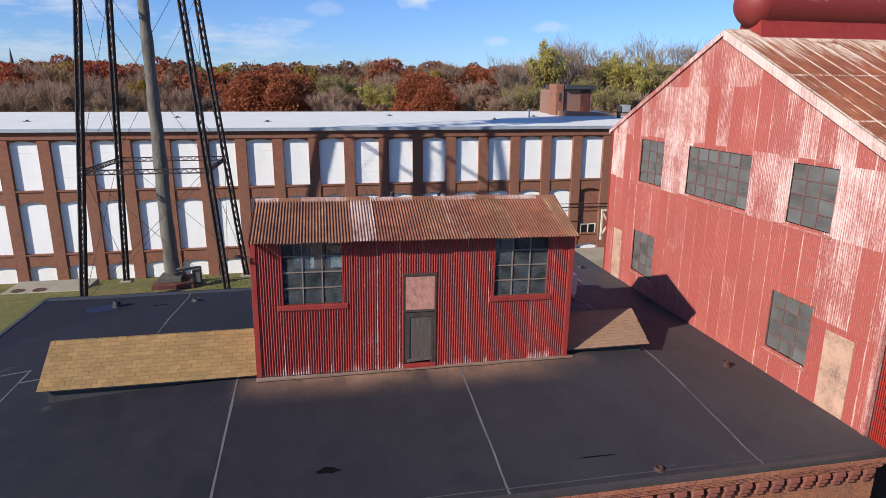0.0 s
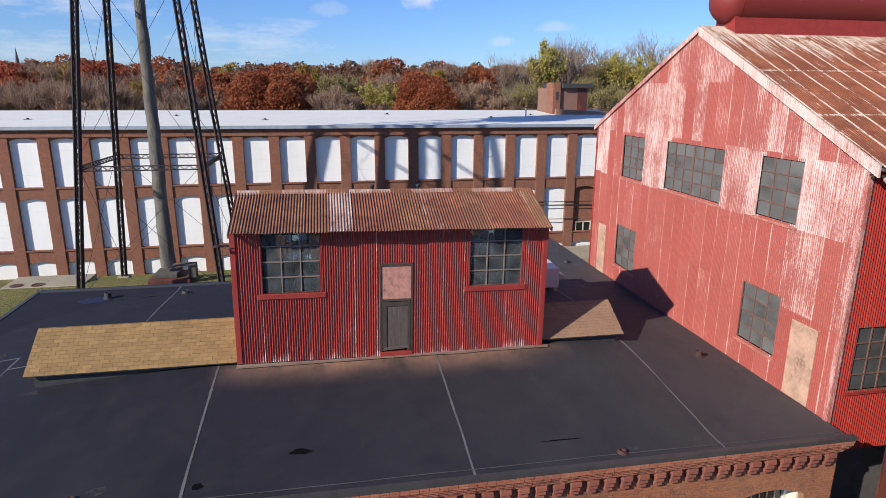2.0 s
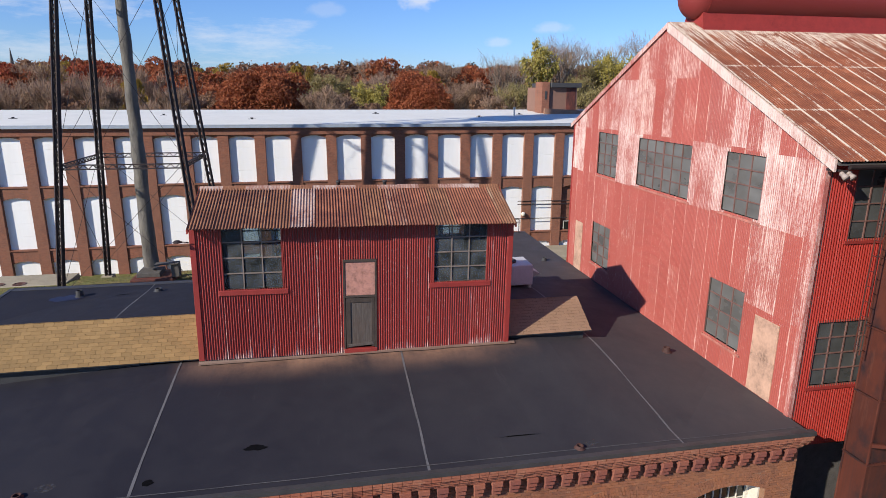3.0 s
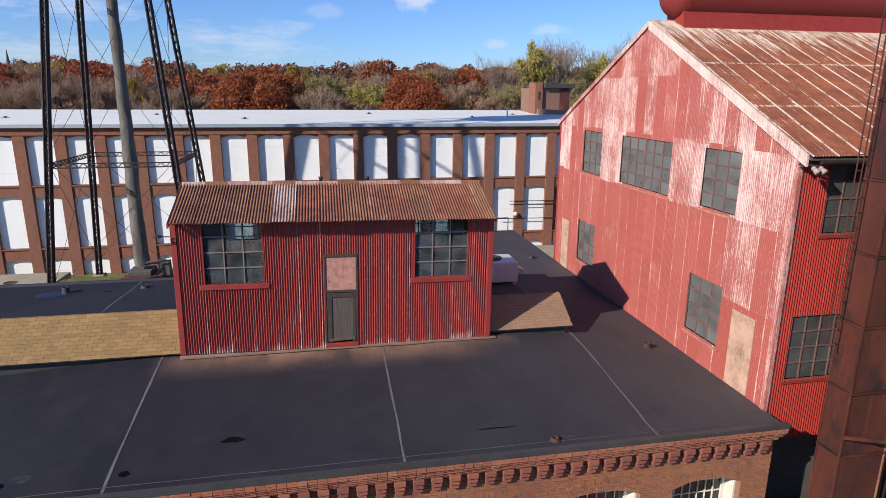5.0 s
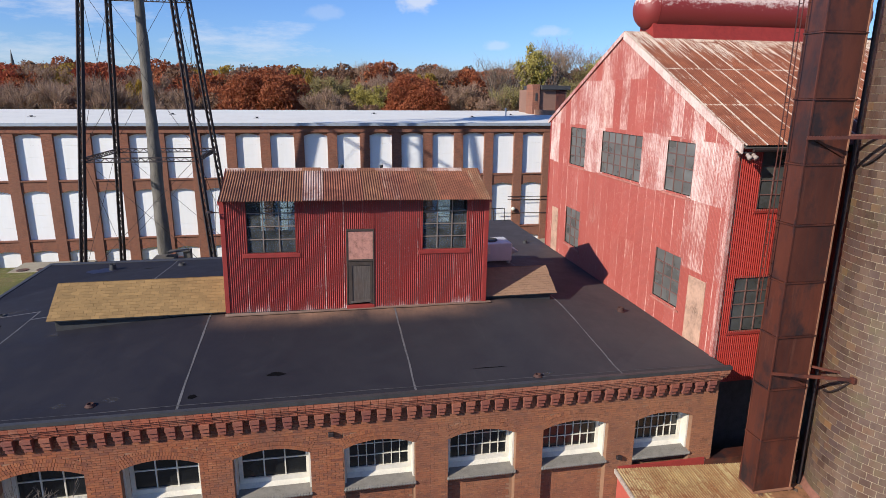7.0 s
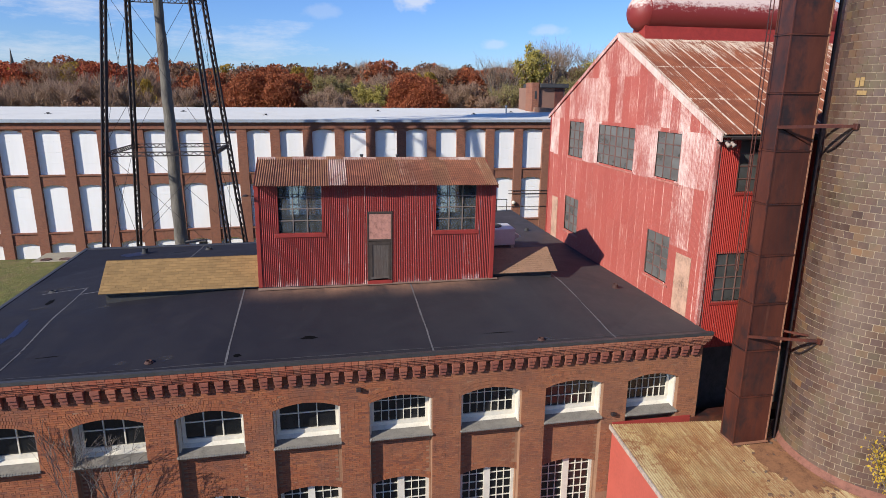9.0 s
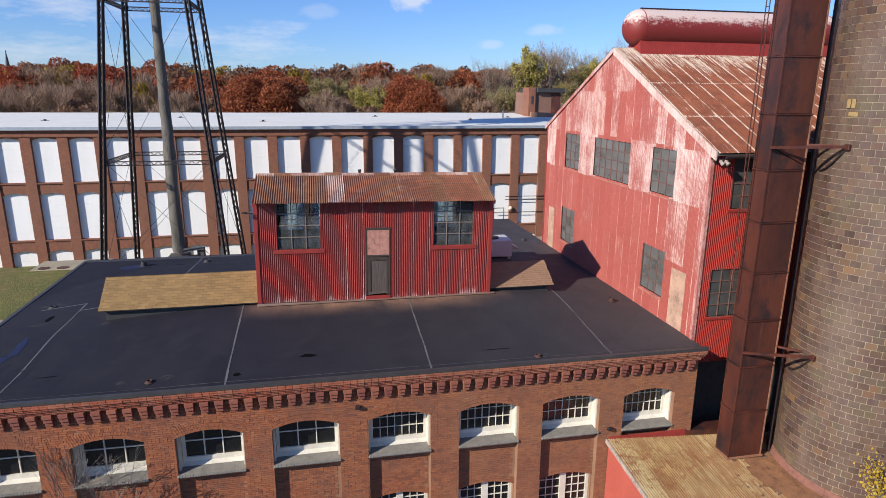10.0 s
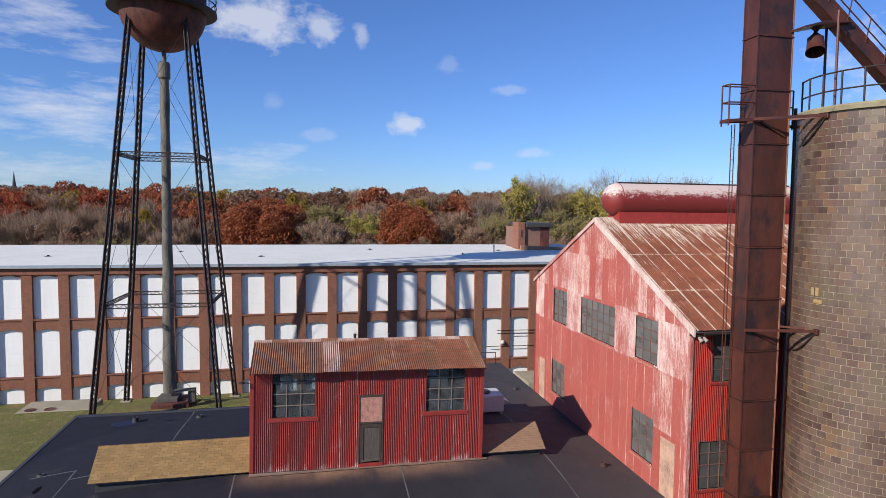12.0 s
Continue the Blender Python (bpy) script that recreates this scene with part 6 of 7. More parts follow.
def water_tower():
    t = thing("water_tower", "black steel water tower with a rusty red tank and wrapped riser", "water tower")
    top, base = 24.0, -5.6
    corners = ((-1, -1), (1, -1), (1, 1), (-1, 1))
    def at(c, z):
        h = tower_half(z)
        return Vector((TX + c[0] * h, TY + c[1] * h, z))
    for c in corners:
        bm = B()
        a, b = at(c, base if c[1] < 0 else base - 0.9), at(c, top)
        d = (b - a)
        for sx, sy in ((-1, -1), (1, -1), (1, 1), (-1, 1)):
            o = Vector((sx * 0.13, sy * 0.13, 0))
            beam(bm, a + o, b + o, 0.10, 0.10)
        n = 58
        for i in range(n):
            s = 1 if i % 2 else -1
            p, q = a + d * (i / n), a + d * ((i + 1) / n)
            for sy in (-0.12, 0.12):
                beam(bm, p + Vector((-0.12 * s, sy, 0)), q + Vector((0.12 * s, sy, 0)), 0.05, 0.05)
                beam(bm, p + Vector((sy, -0.12 * s, 0)), q + Vector((sy, 0.12 * s, 0)), 0.05, 0.05)
        part("leg", bm, BLACK_STEEL, t)
        bm = B()
        bevelbox(bm, a.x - 0.4, a.x + 0.4, a.y - 0.4, a.y + 0.4, a.z - 0.7, a.z + 0.08, 0.03)
        part("footing", bm, CONCRETE, t)
    levels = (2.50, 13.15)
    for z in levels:
        for i in range(4):
            bm = B()
            a, b = at(corners[i], z), at(corners[(i + 1) % 4], z)
            beam(bm, a + Vector((0, 0, 0.13)), b + Vector((0, 0, 0.13)), 0.07, 0.07)
            beam(bm, a - Vector((0, 0, 0.13)), b - Vector((0, 0, 0.13)), 0.07, 0.07)
            n = 26
            for k in range(n):
                s = 0.13 if k % 2 else -0.13
                beam(bm, a + (b - a) * (k / n) + Vector((0, 0, s)), a + (b - a) * ((k + 1) / n) - Vector((0, 0, s)), 0.05, 0.05)
            part("strut", bm, BLACK_STEEL, t)
    for z0, z1 in ((base + 0.3, 2.7), (3.1, 13.1), (13.5, 22.5)):
        for i in range(4):
            for p, q in ((i, (i + 1) % 4), ((i + 1) % 4, i)):
                bm = B()
                rod(bm, at(corners[p], z0), at(corners[q], z1), 0.015, n=5)
                part("tie_rod", bm, BLACK_STEEL, t)
    # riser with its wrapping
    rings = []
    bm = B()
    nz, na = 60, 20
    for i in range(nz + 1):
        z = base + 0.9 + (19.4 - base - 0.9) * i / nz
        low = max(0.0, 1 - (z - base) / 17.0)
        ring = []
        for k in range(na):
            a = 2 * math.pi * k / na
            r = 0.32 + 0.16 * low + (0.03 + 0.07 * low) * noise.noise((math.cos(a) * 1.4, math.sin(a) * 1.4, z * 0.9)) + (0.02 if int(z * 0.55) % 2 else 0)
            ring.append(bm.verts.new((TX + r * math.cos(a), TY + r * math.sin(a), z)))
        rings.append(ring)
    for p, q in zip(rings, rings[1:]):
        for k in range(na):
            bm.faces.new((p[k], p[(k + 1) % na], q[(k + 1) % na], q[k]))
    part("riser", bm, TARP, t, "riser pipe wrapped in grey tarp", smooth=True)
    bm = B()
    lathe(bm, TX, TY, [(0.36, 18.9), (0.42, 19.0), (0.42, 20.0), (0.34, 20.15), (0.16, 20.2), (0.16, 21.2)], 20)
    part("riser_collar", bm, TARP, t)
    bm = B()
    bevelbox(bm, TX - 1.1, TX + 1.6, TY - 1.3, TY + 1.3, base - 0.2, base + 0.30, 0.03)
    part("riser_base", bm, TANK_RED, t, "low red brick base under the riser")
    bm = B()
    bevelbox(bm, TX - 0.8, TX + 0.7, TY - 0.8, TY + 0.8, base + 0.30, base + 0.62, 0.03)
    beam(bm, (TX + 0.5, TY - 0.9, base + 1.25), (TX + 2.0, TY - 0.9, base + 1.3), 0.7, 0.06)
    bevelbox(bm, TX + 1.5, TX + 2.0, TY - 1.1, TY - 0.5, base + 0.35, base + 1.3, 0.02)
    part("valve_box", bm, OLD_WOOD, t)
    # tank
    bm = B()
    prof = [(0.02, 20.9)]
    for i in range(1, 13):
        a = math.pi / 2 * i / 12
        prof.append((3.0 * math.sin(a), 23.9 - 3.0 * math.cos(a)))
    prof += [(3.0, 29.5), (2.9, 29.6), (0.05, 31.5)]
    lathe(bm, TX, TY, prof, 40)
    part("tank", bm, TANK_RED, t, "rusty red tank with a round bottom", smooth=True)
    bm = B()
    lathe(bm, TX, TY, [(3.0, 23.75), (3.75, 23.75), (3.75, 23.95), (3.0, 23.95)], 32)
    part("balcony", bm, BLACK_STEEL, t)
    for i in range(16):
        a = 2 * math.pi * i / 16
        bm = B()
        rod(bm, (TX + 3.7 * math.cos(a), TY + 3.7 * math.sin(a), 23.9), (TX + 3.7 * math.cos(a), TY + 3.7 * math.sin(a), 24.95), 0.03, n=6)
        part("baluster", bm, BLACK_STEEL, t)
    for z in (24.45, 24.95):
        bm = B()
        lathe(bm, TX, TY, [(3.68, z - 0.03), (3.73, z - 0.03), (3.73, z + 0.03), (3.68, z + 0.03), (3.68, z - 0.03)], 32)
        part("handrail", bm, BLACK_STEEL, t)
    return t


water_tower()


# ---- trees ----
def leaf_mat(name, tones, trans=0.4):
    m = Mat(name, 0.75, spec=0.2)
    r = m.n.new("ShaderNodeValToRGB")
    e = r.color_ramp.elements
    e[0].color, e[0].position = (*tones[0], 1), 0.0
    e[1].color, e[1].position = (*tones[-1], 1), 1.0
    for i, c in enumerate(tones[1:-1]):
        k = e.new((i + 1) / (len(tones) - 1))
        k.color = (*c, 1)
    m.l.new(m.geo.outputs["Random Per Island"], r.inputs["Fac"])
    col = m.mix(m.math("MULTIPLY", m.info.outputs["Random"], 0.35), r.outputs["Color"], tuple(0.5 * (a + b) for a, b in zip(tones[0], (0.10, 0.06, 0.03))))
    m.color(col)
    tl = m.n.new("ShaderNodeBsdfTranslucent")
    m.l.new(col, tl.inputs["Color"])
    mx = m.n.new("ShaderNodeMixShader")
    mx.inputs["Fac"].default_value = trans
    m.l.new(m.b.outputs[0], mx.inputs[1])
    m.l.new(tl.outputs[0], mx.inputs[2])
    m.l.new(mx.outputs[0], m.n["Material Output"].inputs["Surface"])
    return m.m


BARK = plain("bark", (0.165, 0.135, 0.11), 0.95, vary=0.35, scale=1.0, fine=8.0).m
LEAVES = {
    "rust": leaf_mat("rust_leaves", [(0.33, 0.095, 0.044), (0.41, 0.130, 0.056), (0.26, 0.075, 0.040), (0.44, 0.170, 0.075)]),
    "red": leaf_mat("red_leaves", [(0.35, 0.075, 0.04), (0.29, 0.07, 0.04), (0.40, 0.12, 0.055)]),
    "yellow": leaf_mat("yellow_leaves", [(0.42, 0.28, 0.045), (0.34, 0.22, 0.04), (0.28, 0.20, 0.06)]),
    "olive": leaf_mat("olive_leaves", [(0.33, 0.28, 0.115), (0.39, 0.33, 0.135), (0.27, 0.225, 0.105), (0.35, 0.275, 0.14)]),
    "brown": leaf_mat("brown_leaves", [(0.225, 0.130, 0.085), (0.28, 0.155, 0.095), (0.18, 0.110, 0.078)]),
    "bright": leaf_mat("bright_yellow_leaves", [(0.62, 0.43, 0.05), (0.52, 0.36, 0.04), (0.68, 0.50, 0.10)]),
    "pale": leaf_mat("pale_yellow_leaves", [(0.46, 0.40, 0.11), (0.40, 0.34, 0.10), (0.52, 0.42, 0.10), (0.36, 0.33, 0.13)]),
    "twig": leaf_mat("bare_twigs", [(0.33, 0.215, 0.155), (0.38, 0.255, 0.180), (0.27, 0.175, 0.130), (0.33, 0.235, 0.145)], 0.2),
}


def branches(rng, bm, height, spread, levels, upsweep):
    """Trunk and limbs scaled to the height; gives the places and directions of the branch ends."""
    tips, rods = [], []
    def grow(p, d, length, r, level):
        q = p + d * length
        rods.append((p, q, r, level))
        if level >= 1:
            tips.append((q, length, d))
            tips.append((p + d * length * 0.55, length * 0.8, d))
        if level < levels:
            for k in range(3 if level else 4):
                a = rng.uniform(0, 2 * math.pi)
                tilt = rng.uniform(0.35, 0.85) if level else rng.uniform(0.3, 0.7)
                side = Vector((math.cos(a), math.sin(a), 0))
                nd = (d * math.cos(tilt) + side * math.sin(tilt) * spread + Vector((0, 0, upsweep))).normalized()
                grow(q if k else p + d * length * 0.85, nd, length * rng.uniform(0.58, 0.8), r * 0.62, level + 1)
    grow(Vector((0, 0, -0.3)), Vector((rng.uniform(-.05, .05), rng.uniform(-.05, .05), 1)).normalized(), height * 0.30, height * 0.012, 0)
    k = height / max(t[0].z for t in tips)
    for p, q, r, level in rods:
        rod(bm, p * k, q * k, r, r * 0.68, 6 if level < 2 else 3)
    return [(p * k, ln * k, d) for p, ln, d in tips]


def quad_mesh(v, f, mat):
    crown = bpy.data.meshes.new("crown")
    crown.from_pydata(v, [], f)
    crown.materials.append(mat)
    return crown


def bark_mesh(bm):
    bark = bpy.data.meshes.new("trunk")
    bm.to_mesh(bark)
    bm.free()
    bark.materials.append(BARK)
    return bark


def leafy_tree(seed, height, leaf, count, size, lumps=20, wide=0.40, dense=250):
    """A crown of uneven lumps round the limbs, each of many small leaf clumps at all angles with loose leaves outside, and gaps between the lumps."""
    rng = random.Random(seed)
    bm = B()
    branches(rng, bm, height * 0.86, 0.85, 3, 0.18)
    v, f = [], []
    def turn():
        return Euler((rng.uniform(0, 6.3), rng.uniform(0, 6.3), rng.uniform(0, 6.3))).to_matrix()
    for i in range(lumps):
        z = 1 - 2 * (i + 0.5) / lumps
        a = i * 2.39996 + rng.uniform(-0.5, 0.5)
        ring = math.sqrt(max(0.0, 1 - z * z))
        out = rng.uniform(0.55, 0.88)
        c = Vector((ring * math.cos(a) * height * wide * out, ring * math.sin(a) * height * wide * out, height * (0.52 + 0.37 * z * out)))
        r = height * wide * rng.uniform(0.28, 0.46)
        flat = rng.uniform(0.7, 0.95)
        reach = r * math.sqrt(4 * math.pi / dense) * 0.72
        def skin(u):
            return r * (0.90 + 0.28 * noise.noise(u * 1.7 + c) + 0.22 * noise.noise(u * 4.5 + c))
        for _ in range(dense):
            u = Vector((rng.gauss(0, 1), rng.gauss(0, 1), rng.gauss(0.15, 1))).normalized()
            p = c + Vector((u.x, u.y, u.z * flat)) * (skin(u) * (1.0 - 0.30 * rng.random() ** 1.5))
            p.z = max(p.z, 0.5)
            m = turn()
            k = len(v)
            for j in range(3):
                q = 2.1 * j + rng.uniform(-0.4, 0.4)
                v.append(tuple(p + m @ Vector((math.cos(q), math.sin(q), 0)) * reach * rng.uniform(0.6, 1.25)))
            f.append((k, k + 1, k + 2))
        for _ in range(count // lumps):
            u = Vector((rng.gauss(0, 1), rng.gauss(0, 1), rng.gauss(0.2, 1))).normalized()
            p = c + Vector((u.x, u.y, u.z * flat)) * (skin(u) * rng.uniform(0.92, 1.08))
            p.z = max(p.z, height * 0.05)
            w = size * rng.uniform(0.6, 1.4)
            m = turn()
            k = len(v)
            v += [tuple(p + m @ Vector(q)) for q in ((-w * 0.5, -w * 0.35, 0), (w * 0.1, -w * 0.5, w * 0.1), (w * 0.5, w * 0.3, 0), (-w * 0.2, w * 0.5, w * 0.12))]
            f.append((k, k + 1, k + 2, k + 3))
    return bark_mesh(bm), quad_mesh(v, f, LEAVES[leaf])


def twiggy_tree(seed, height, leaf, count, length, levels=4, leafy=0.06, spread=0.85, thick=0.020, crown_from=0.0):
    """Limbs that end in sprays of fine upswept twigs, with few or no leaves."""
    rng = random.Random(seed)
    bm = B()
    tips = branches(rng, bm, height, spread, levels, 0.30)
    v, f = [], []
    while len(f) < count:
        p, ln, d = tips[rng.randrange(len(tips))]
        s = max(0.25, ln * 0.20)
        c = p + Vector((rng.gauss(0, s), rng.gauss(0, s), rng.gauss(0, s * 0.6)))
        c.z = max(c.z, height * 0.05)
        w = length * rng.uniform(0.6, 1.4)
        k = len(v)
        if c.z > crown_from * height and rng.random() < leafy:
            w = 0.24 * rng.uniform(0.6, 1.3)
            m = Euler((rng.uniform(0, 6.3), rng.uniform(0, 6.3), rng.uniform(0, 6.3))).to_matrix()
            v += [tuple(c + m @ Vector(q)) for q in ((-w * 0.5, -w * 0.35, 0), (w * 0.1, -w * 0.5, 0.02), (w * 0.5, w * 0.3, 0), (-w * 0.2, w * 0.5, 0.02))]
        else:
            dd = (d * 0.8 + Vector((rng.gauss(0, 0.45), rng.gauss(0, 0.45), rng.gauss(0.35, 0.4)))).normalized() * w
            e = dd.cross(Vector((rng.gauss(0, 1), rng.gauss(0, 1), rng.gauss(0, 1)))).normalized() * thick
            v += [tuple(c + e), tuple(c - e), tuple(c + dd - e * 0.35), tuple(c + dd + e * 0.35)]
        f.append((k, k + 1, k + 2, k + 3))
    return bark_mesh(bm), quad_mesh(v, f, LEAVES[leaf])


KINDS = {
    "oak": [leafy_tree(11 + i, 15.0, "rust", 8000, 0.16, 46, 0.42, 900) for i in range(2)],
    "rust": [leafy_tree(15 + i, 15.0, "rust", 1400, 0.20) for i in range(3)],
    "red": [leafy_tree(21, 15.0, "red", 1400, 0.20, 20, 0.36)],
    "yellow": [leafy_tree(31 + i, 15.0, "yellow", 1400, 0.20, 20, 0.34) for i in range(2)],
    "brown": [leafy_tree(51 + i, 15.0, "brown", 1400, 0.20) for i in range(3)],
    "olive": [twiggy_tree(41 + i, 15.0, "olive", 4000, 0.8, 4, 0.55, 0.85, 0.026) for i in range(3)],
    "twig": [twiggy_tree(61 + i, 15.0, "twig", 3600, 1.1, 4, 0.03, 0.85, 0.030) for i in range(4)],
    "bare": [twiggy_tree(71 + i, 15.0, "twig", 900, 0.9, 5, 0.0, 0.82, 0.014) for i in range(2)],
    "pale": [twiggy_tree(81 + i, 15.0, "pale", 5200, 0.6, 4, 0.92, 0.80, 0.012, 0.60) for i in range(2)],
}
TREE_LABEL = {
    "oak": "broad oak with dense rust-red autumn leaves", "bare": "tall bare tree with fine branches against the sky",
    "rust": "tree with rust-brown autumn leaves", "red": "tree with bright red autumn leaves", "yellow": "tree with thin yellow autumn leaves",
    "olive": "tree with dull olive-green leaves", "pale": "tall tree with thin pale yellow leaves near the top", "brown": "tree with brown autumn leaves", "twig": "bare leafless tree with grey-brown twigs",
}


def tree(kind, x, y, height, wide=1.0, zb=-8.0, k=None):
    ms = KINDS[kind]
    bark, crown = ms[(k if k is not None else random.randrange(len(ms))) % len(ms)]
    t = thing("tree", TREE_LABEL[kind], "tree", "woods behind the mill", at=(x, y, zb))
    s = height / 15.0
    t.scale = (s * wide, s * wide, s)
    t.rotation_euler = (0, 0, random.uniform(0, 6.28))
    for n, me in (("trunk", bark), ("crown", crown)):
        o = new(n, me)
        o.parent = t
    return t


def woods():
    rng = random.Random(5)
    # the trees that stand out
    tree("oak", -8.5, 116, 21.5, 1.02, k=0)
    tree("oak", 25.0, 132, 21.0, 0.98, k=1)
    tree("pale", 13.0, 112, 16.5, 0.85, k=1)
    tree("yellow", -33.0, 118, 20.0, 0.40, k=1)
    tree("pale", 46.5, 108, 25.0, 0.80, k=0)
    tree("pale", 66.0, 110, 22.5, 0.85, k=1)
    for x, y, h in ((41, 112, 22), (52, 114, 25), (58, 124, 27), (63, 116, 25), (77, 122, 28), (84, 118, 26), (92, 124, 27), (100, 120, 26)):
        tree("bare", x, y, h, 0.95)
    for x, y, h in ((40, 104, 16), (47, 101, 15), (54, 110, 18), (65, 118, 22), (73, 112, 21), (60, 104, 16), (82, 110, 20), (90, 112, 20), (98, 110, 20)):
        tree("olive", x, y, h, 1.0)
    tree("red", -50.0, 150, 24.5, 0.9)
    tree("red", -74.0, 155, 24.0, 1.0)
    tree("yellow", -62.0, 160, 24.5, 0.9)
    tree("yellow", -3.0, 190, 26.5, 0.55)
    tree("yellow", 37.0, 185, 25.0, 0.6)
    # rows of the wood behind, lower in front; the far ones are redder towards the west
    WARM, DULL = ["rust", "red", "rust", "brown", "yellow", "rust"], ["brown", "rust", "brown", "twig", "brown", "brown", "rust"]
    for y, hs, step, west, east in (
        (94, 12.0, 4.6, ["twig", "twig", "olive", "twig"], ["twig", "olive", "twig", "olive", "twig"]),
        (108, 14.8, 5.0, ["twig", "twig", "brown", "twig", "twig"], ["twig", "twig", "olive", "brown"]),
        (130, 17.5, 6.2, ["twig", "brown", "twig", "twig"], ["twig", "brown", "twig", "olive"]),
        (160, 20.5, 7.2, ["brown", "twig", "rust", "twig", "red"], ["brown", "twig", "brown", "twig", "rust"]),
        (205, 26.0, 8.4, WARM, DULL),
        (270, 29.5, 10.5, WARM, ["brown", "rust", "brown", "brown"]),
        (380, 35.0, 16.0, ["rust", "brown"], ["brown", "rust", "brown"]),
    ):
        x = -0.56 * (y + 25)
        while x < 0.88 * (y + 25):
            clear = (-20 < x < 4 and y < 126) or (14 < x < 36 and y < 140)
            tree(rng.choice(west if x < -0.12 * y else east), x + rng.uniform(-2, 2), y + rng.uniform(-6, 6), hs * rng.uniform(0.88, 1.05) * (0.66 if clear else 1.0), rng.uniform(0.9, 1.2))
            x += step * rng.uniform(0.7, 1.2)


woods()

# ---- things on the roof ----
def ac_unit():
    t = thing("air_conditioner", "grey rooftop air-conditioning unit with a round fan on top", "air conditioner")
    x0, x1, y0, y1, z0, z1 = 9.70, 11.20, 5.62, 6.90, -0.24, 0.56
    bm = B()
    bevelbox(bm, x0, x1, y0, y1, z0, z1, 0.03)
    part("casing", bm, AC_PAINT, t)
    bm = B()
    lathe(bm, 10.3, 6.3, [(0.40, z1), (0.40, z1 + 0.05), (0.34, z1 + 0.05), (0.34, z1 + 0.01)], 28)
    part("fan_ring", bm, DARK, t)
    bm = B()
    lathe(bm, 10.3, 6.3, [(0.01, z1 + 0.012), (0.34, z1 + 0.012)], 28)
    part("fan_grille", bm, DARK, t)
    bm = B()
    bevelbox(bm, 10.05, 10.22, y0 - 0.012, y0, 0.10, 0.36, 0.003)
    part("label_plate", bm, WHITE_PAINT, t, "white label plate")
    bm = B()
    zb = roof_z(10.5, 6.3) - 0.04
    for x, y in ((x0 + 0.1, y0 + 0.1), (x1 - 0.1, y0 + 0.1), (x0 + 0.1, y1 - 0.1), (x1 - 0.1, y1 - 0.1)):
        box(bm, x - 0.06, x + 0.06, y - 0.06, y + 0.06, zb, z0)
    part("stand", bm, GALV, t)
    bm = B()
    prism(bm, [(x1, 0.30), (x1 + 0.40, 0.10), (x1, -0.05)], "y", y0 + 0.3, y1 - 0.3)
    part("hood", bm, GALV, t)


ac_unit()


def roof_vent(x, y, label, mat, r=0.10, h=0.16):
    z = roof_z(x, y)
    t = thing("roof_drain", label, "roof drain")
    bm = B()
    lathe(bm, x, y, [(r * 1.5, z + 0.005), (r * 1.2, z + 0.03), (r, z + h), (r * 0.75, z + h), (r * 0.7, z + 0.015), (0.005, z + 0.015)], 16)
    part("pipe", bm, mat, t)
    return t


roof_vent(8.80, -4.75, "rusty iron roof drain with a dirty collar", DRAIN_RUST, 0.085, 0.07)
roof_vent(-2.65, -4.45, "rusty iron roof drain with a dirty collar", DRAIN_RUST, 0.085, 0.07)
roof_vent(-7.7, 2.6, "small dark roof drain", DARK, 0.11, 0.06)
roof_vent(13.35, -0.5, "rusty iron roof drain near the red wall", DRAIN_RUST)
roof_vent(-5.98, 8.5, "dark plastic vent pipe", DARK, 0.12, 0.24)
roof_vent(-3.1, 8.35, "low dark metal roof vent", DARK, 0.13, 0.12)
roof_vent(13.4, 10.4, "small dark roof drain", DARK)


def penthouse_pipes():
    first = None
    for x in (3.84, 5.22):
        if first is None:
            first = thing("vent_pipe", "short black vent pipe on the rear slope of the penthouse roof", "vent pipe", "pipes on the penthouse", at=(x, 2.3, 4.0))
            bm = B()
            lathe(bm, 0, 0, [(0.15, -0.05), (0.13, 0.12), (0.05, 0.16), (0.05, 0.38), (0.065, 0.39), (0.065, 0.45), (0.045, 0.45), (0.04, 0.34)], 14)
            part("pipe", bm, DARK, first, smooth=True)
        else:
            copy_thing(first, pose(x, 2.3, 3.98))


penthouse_pipes()


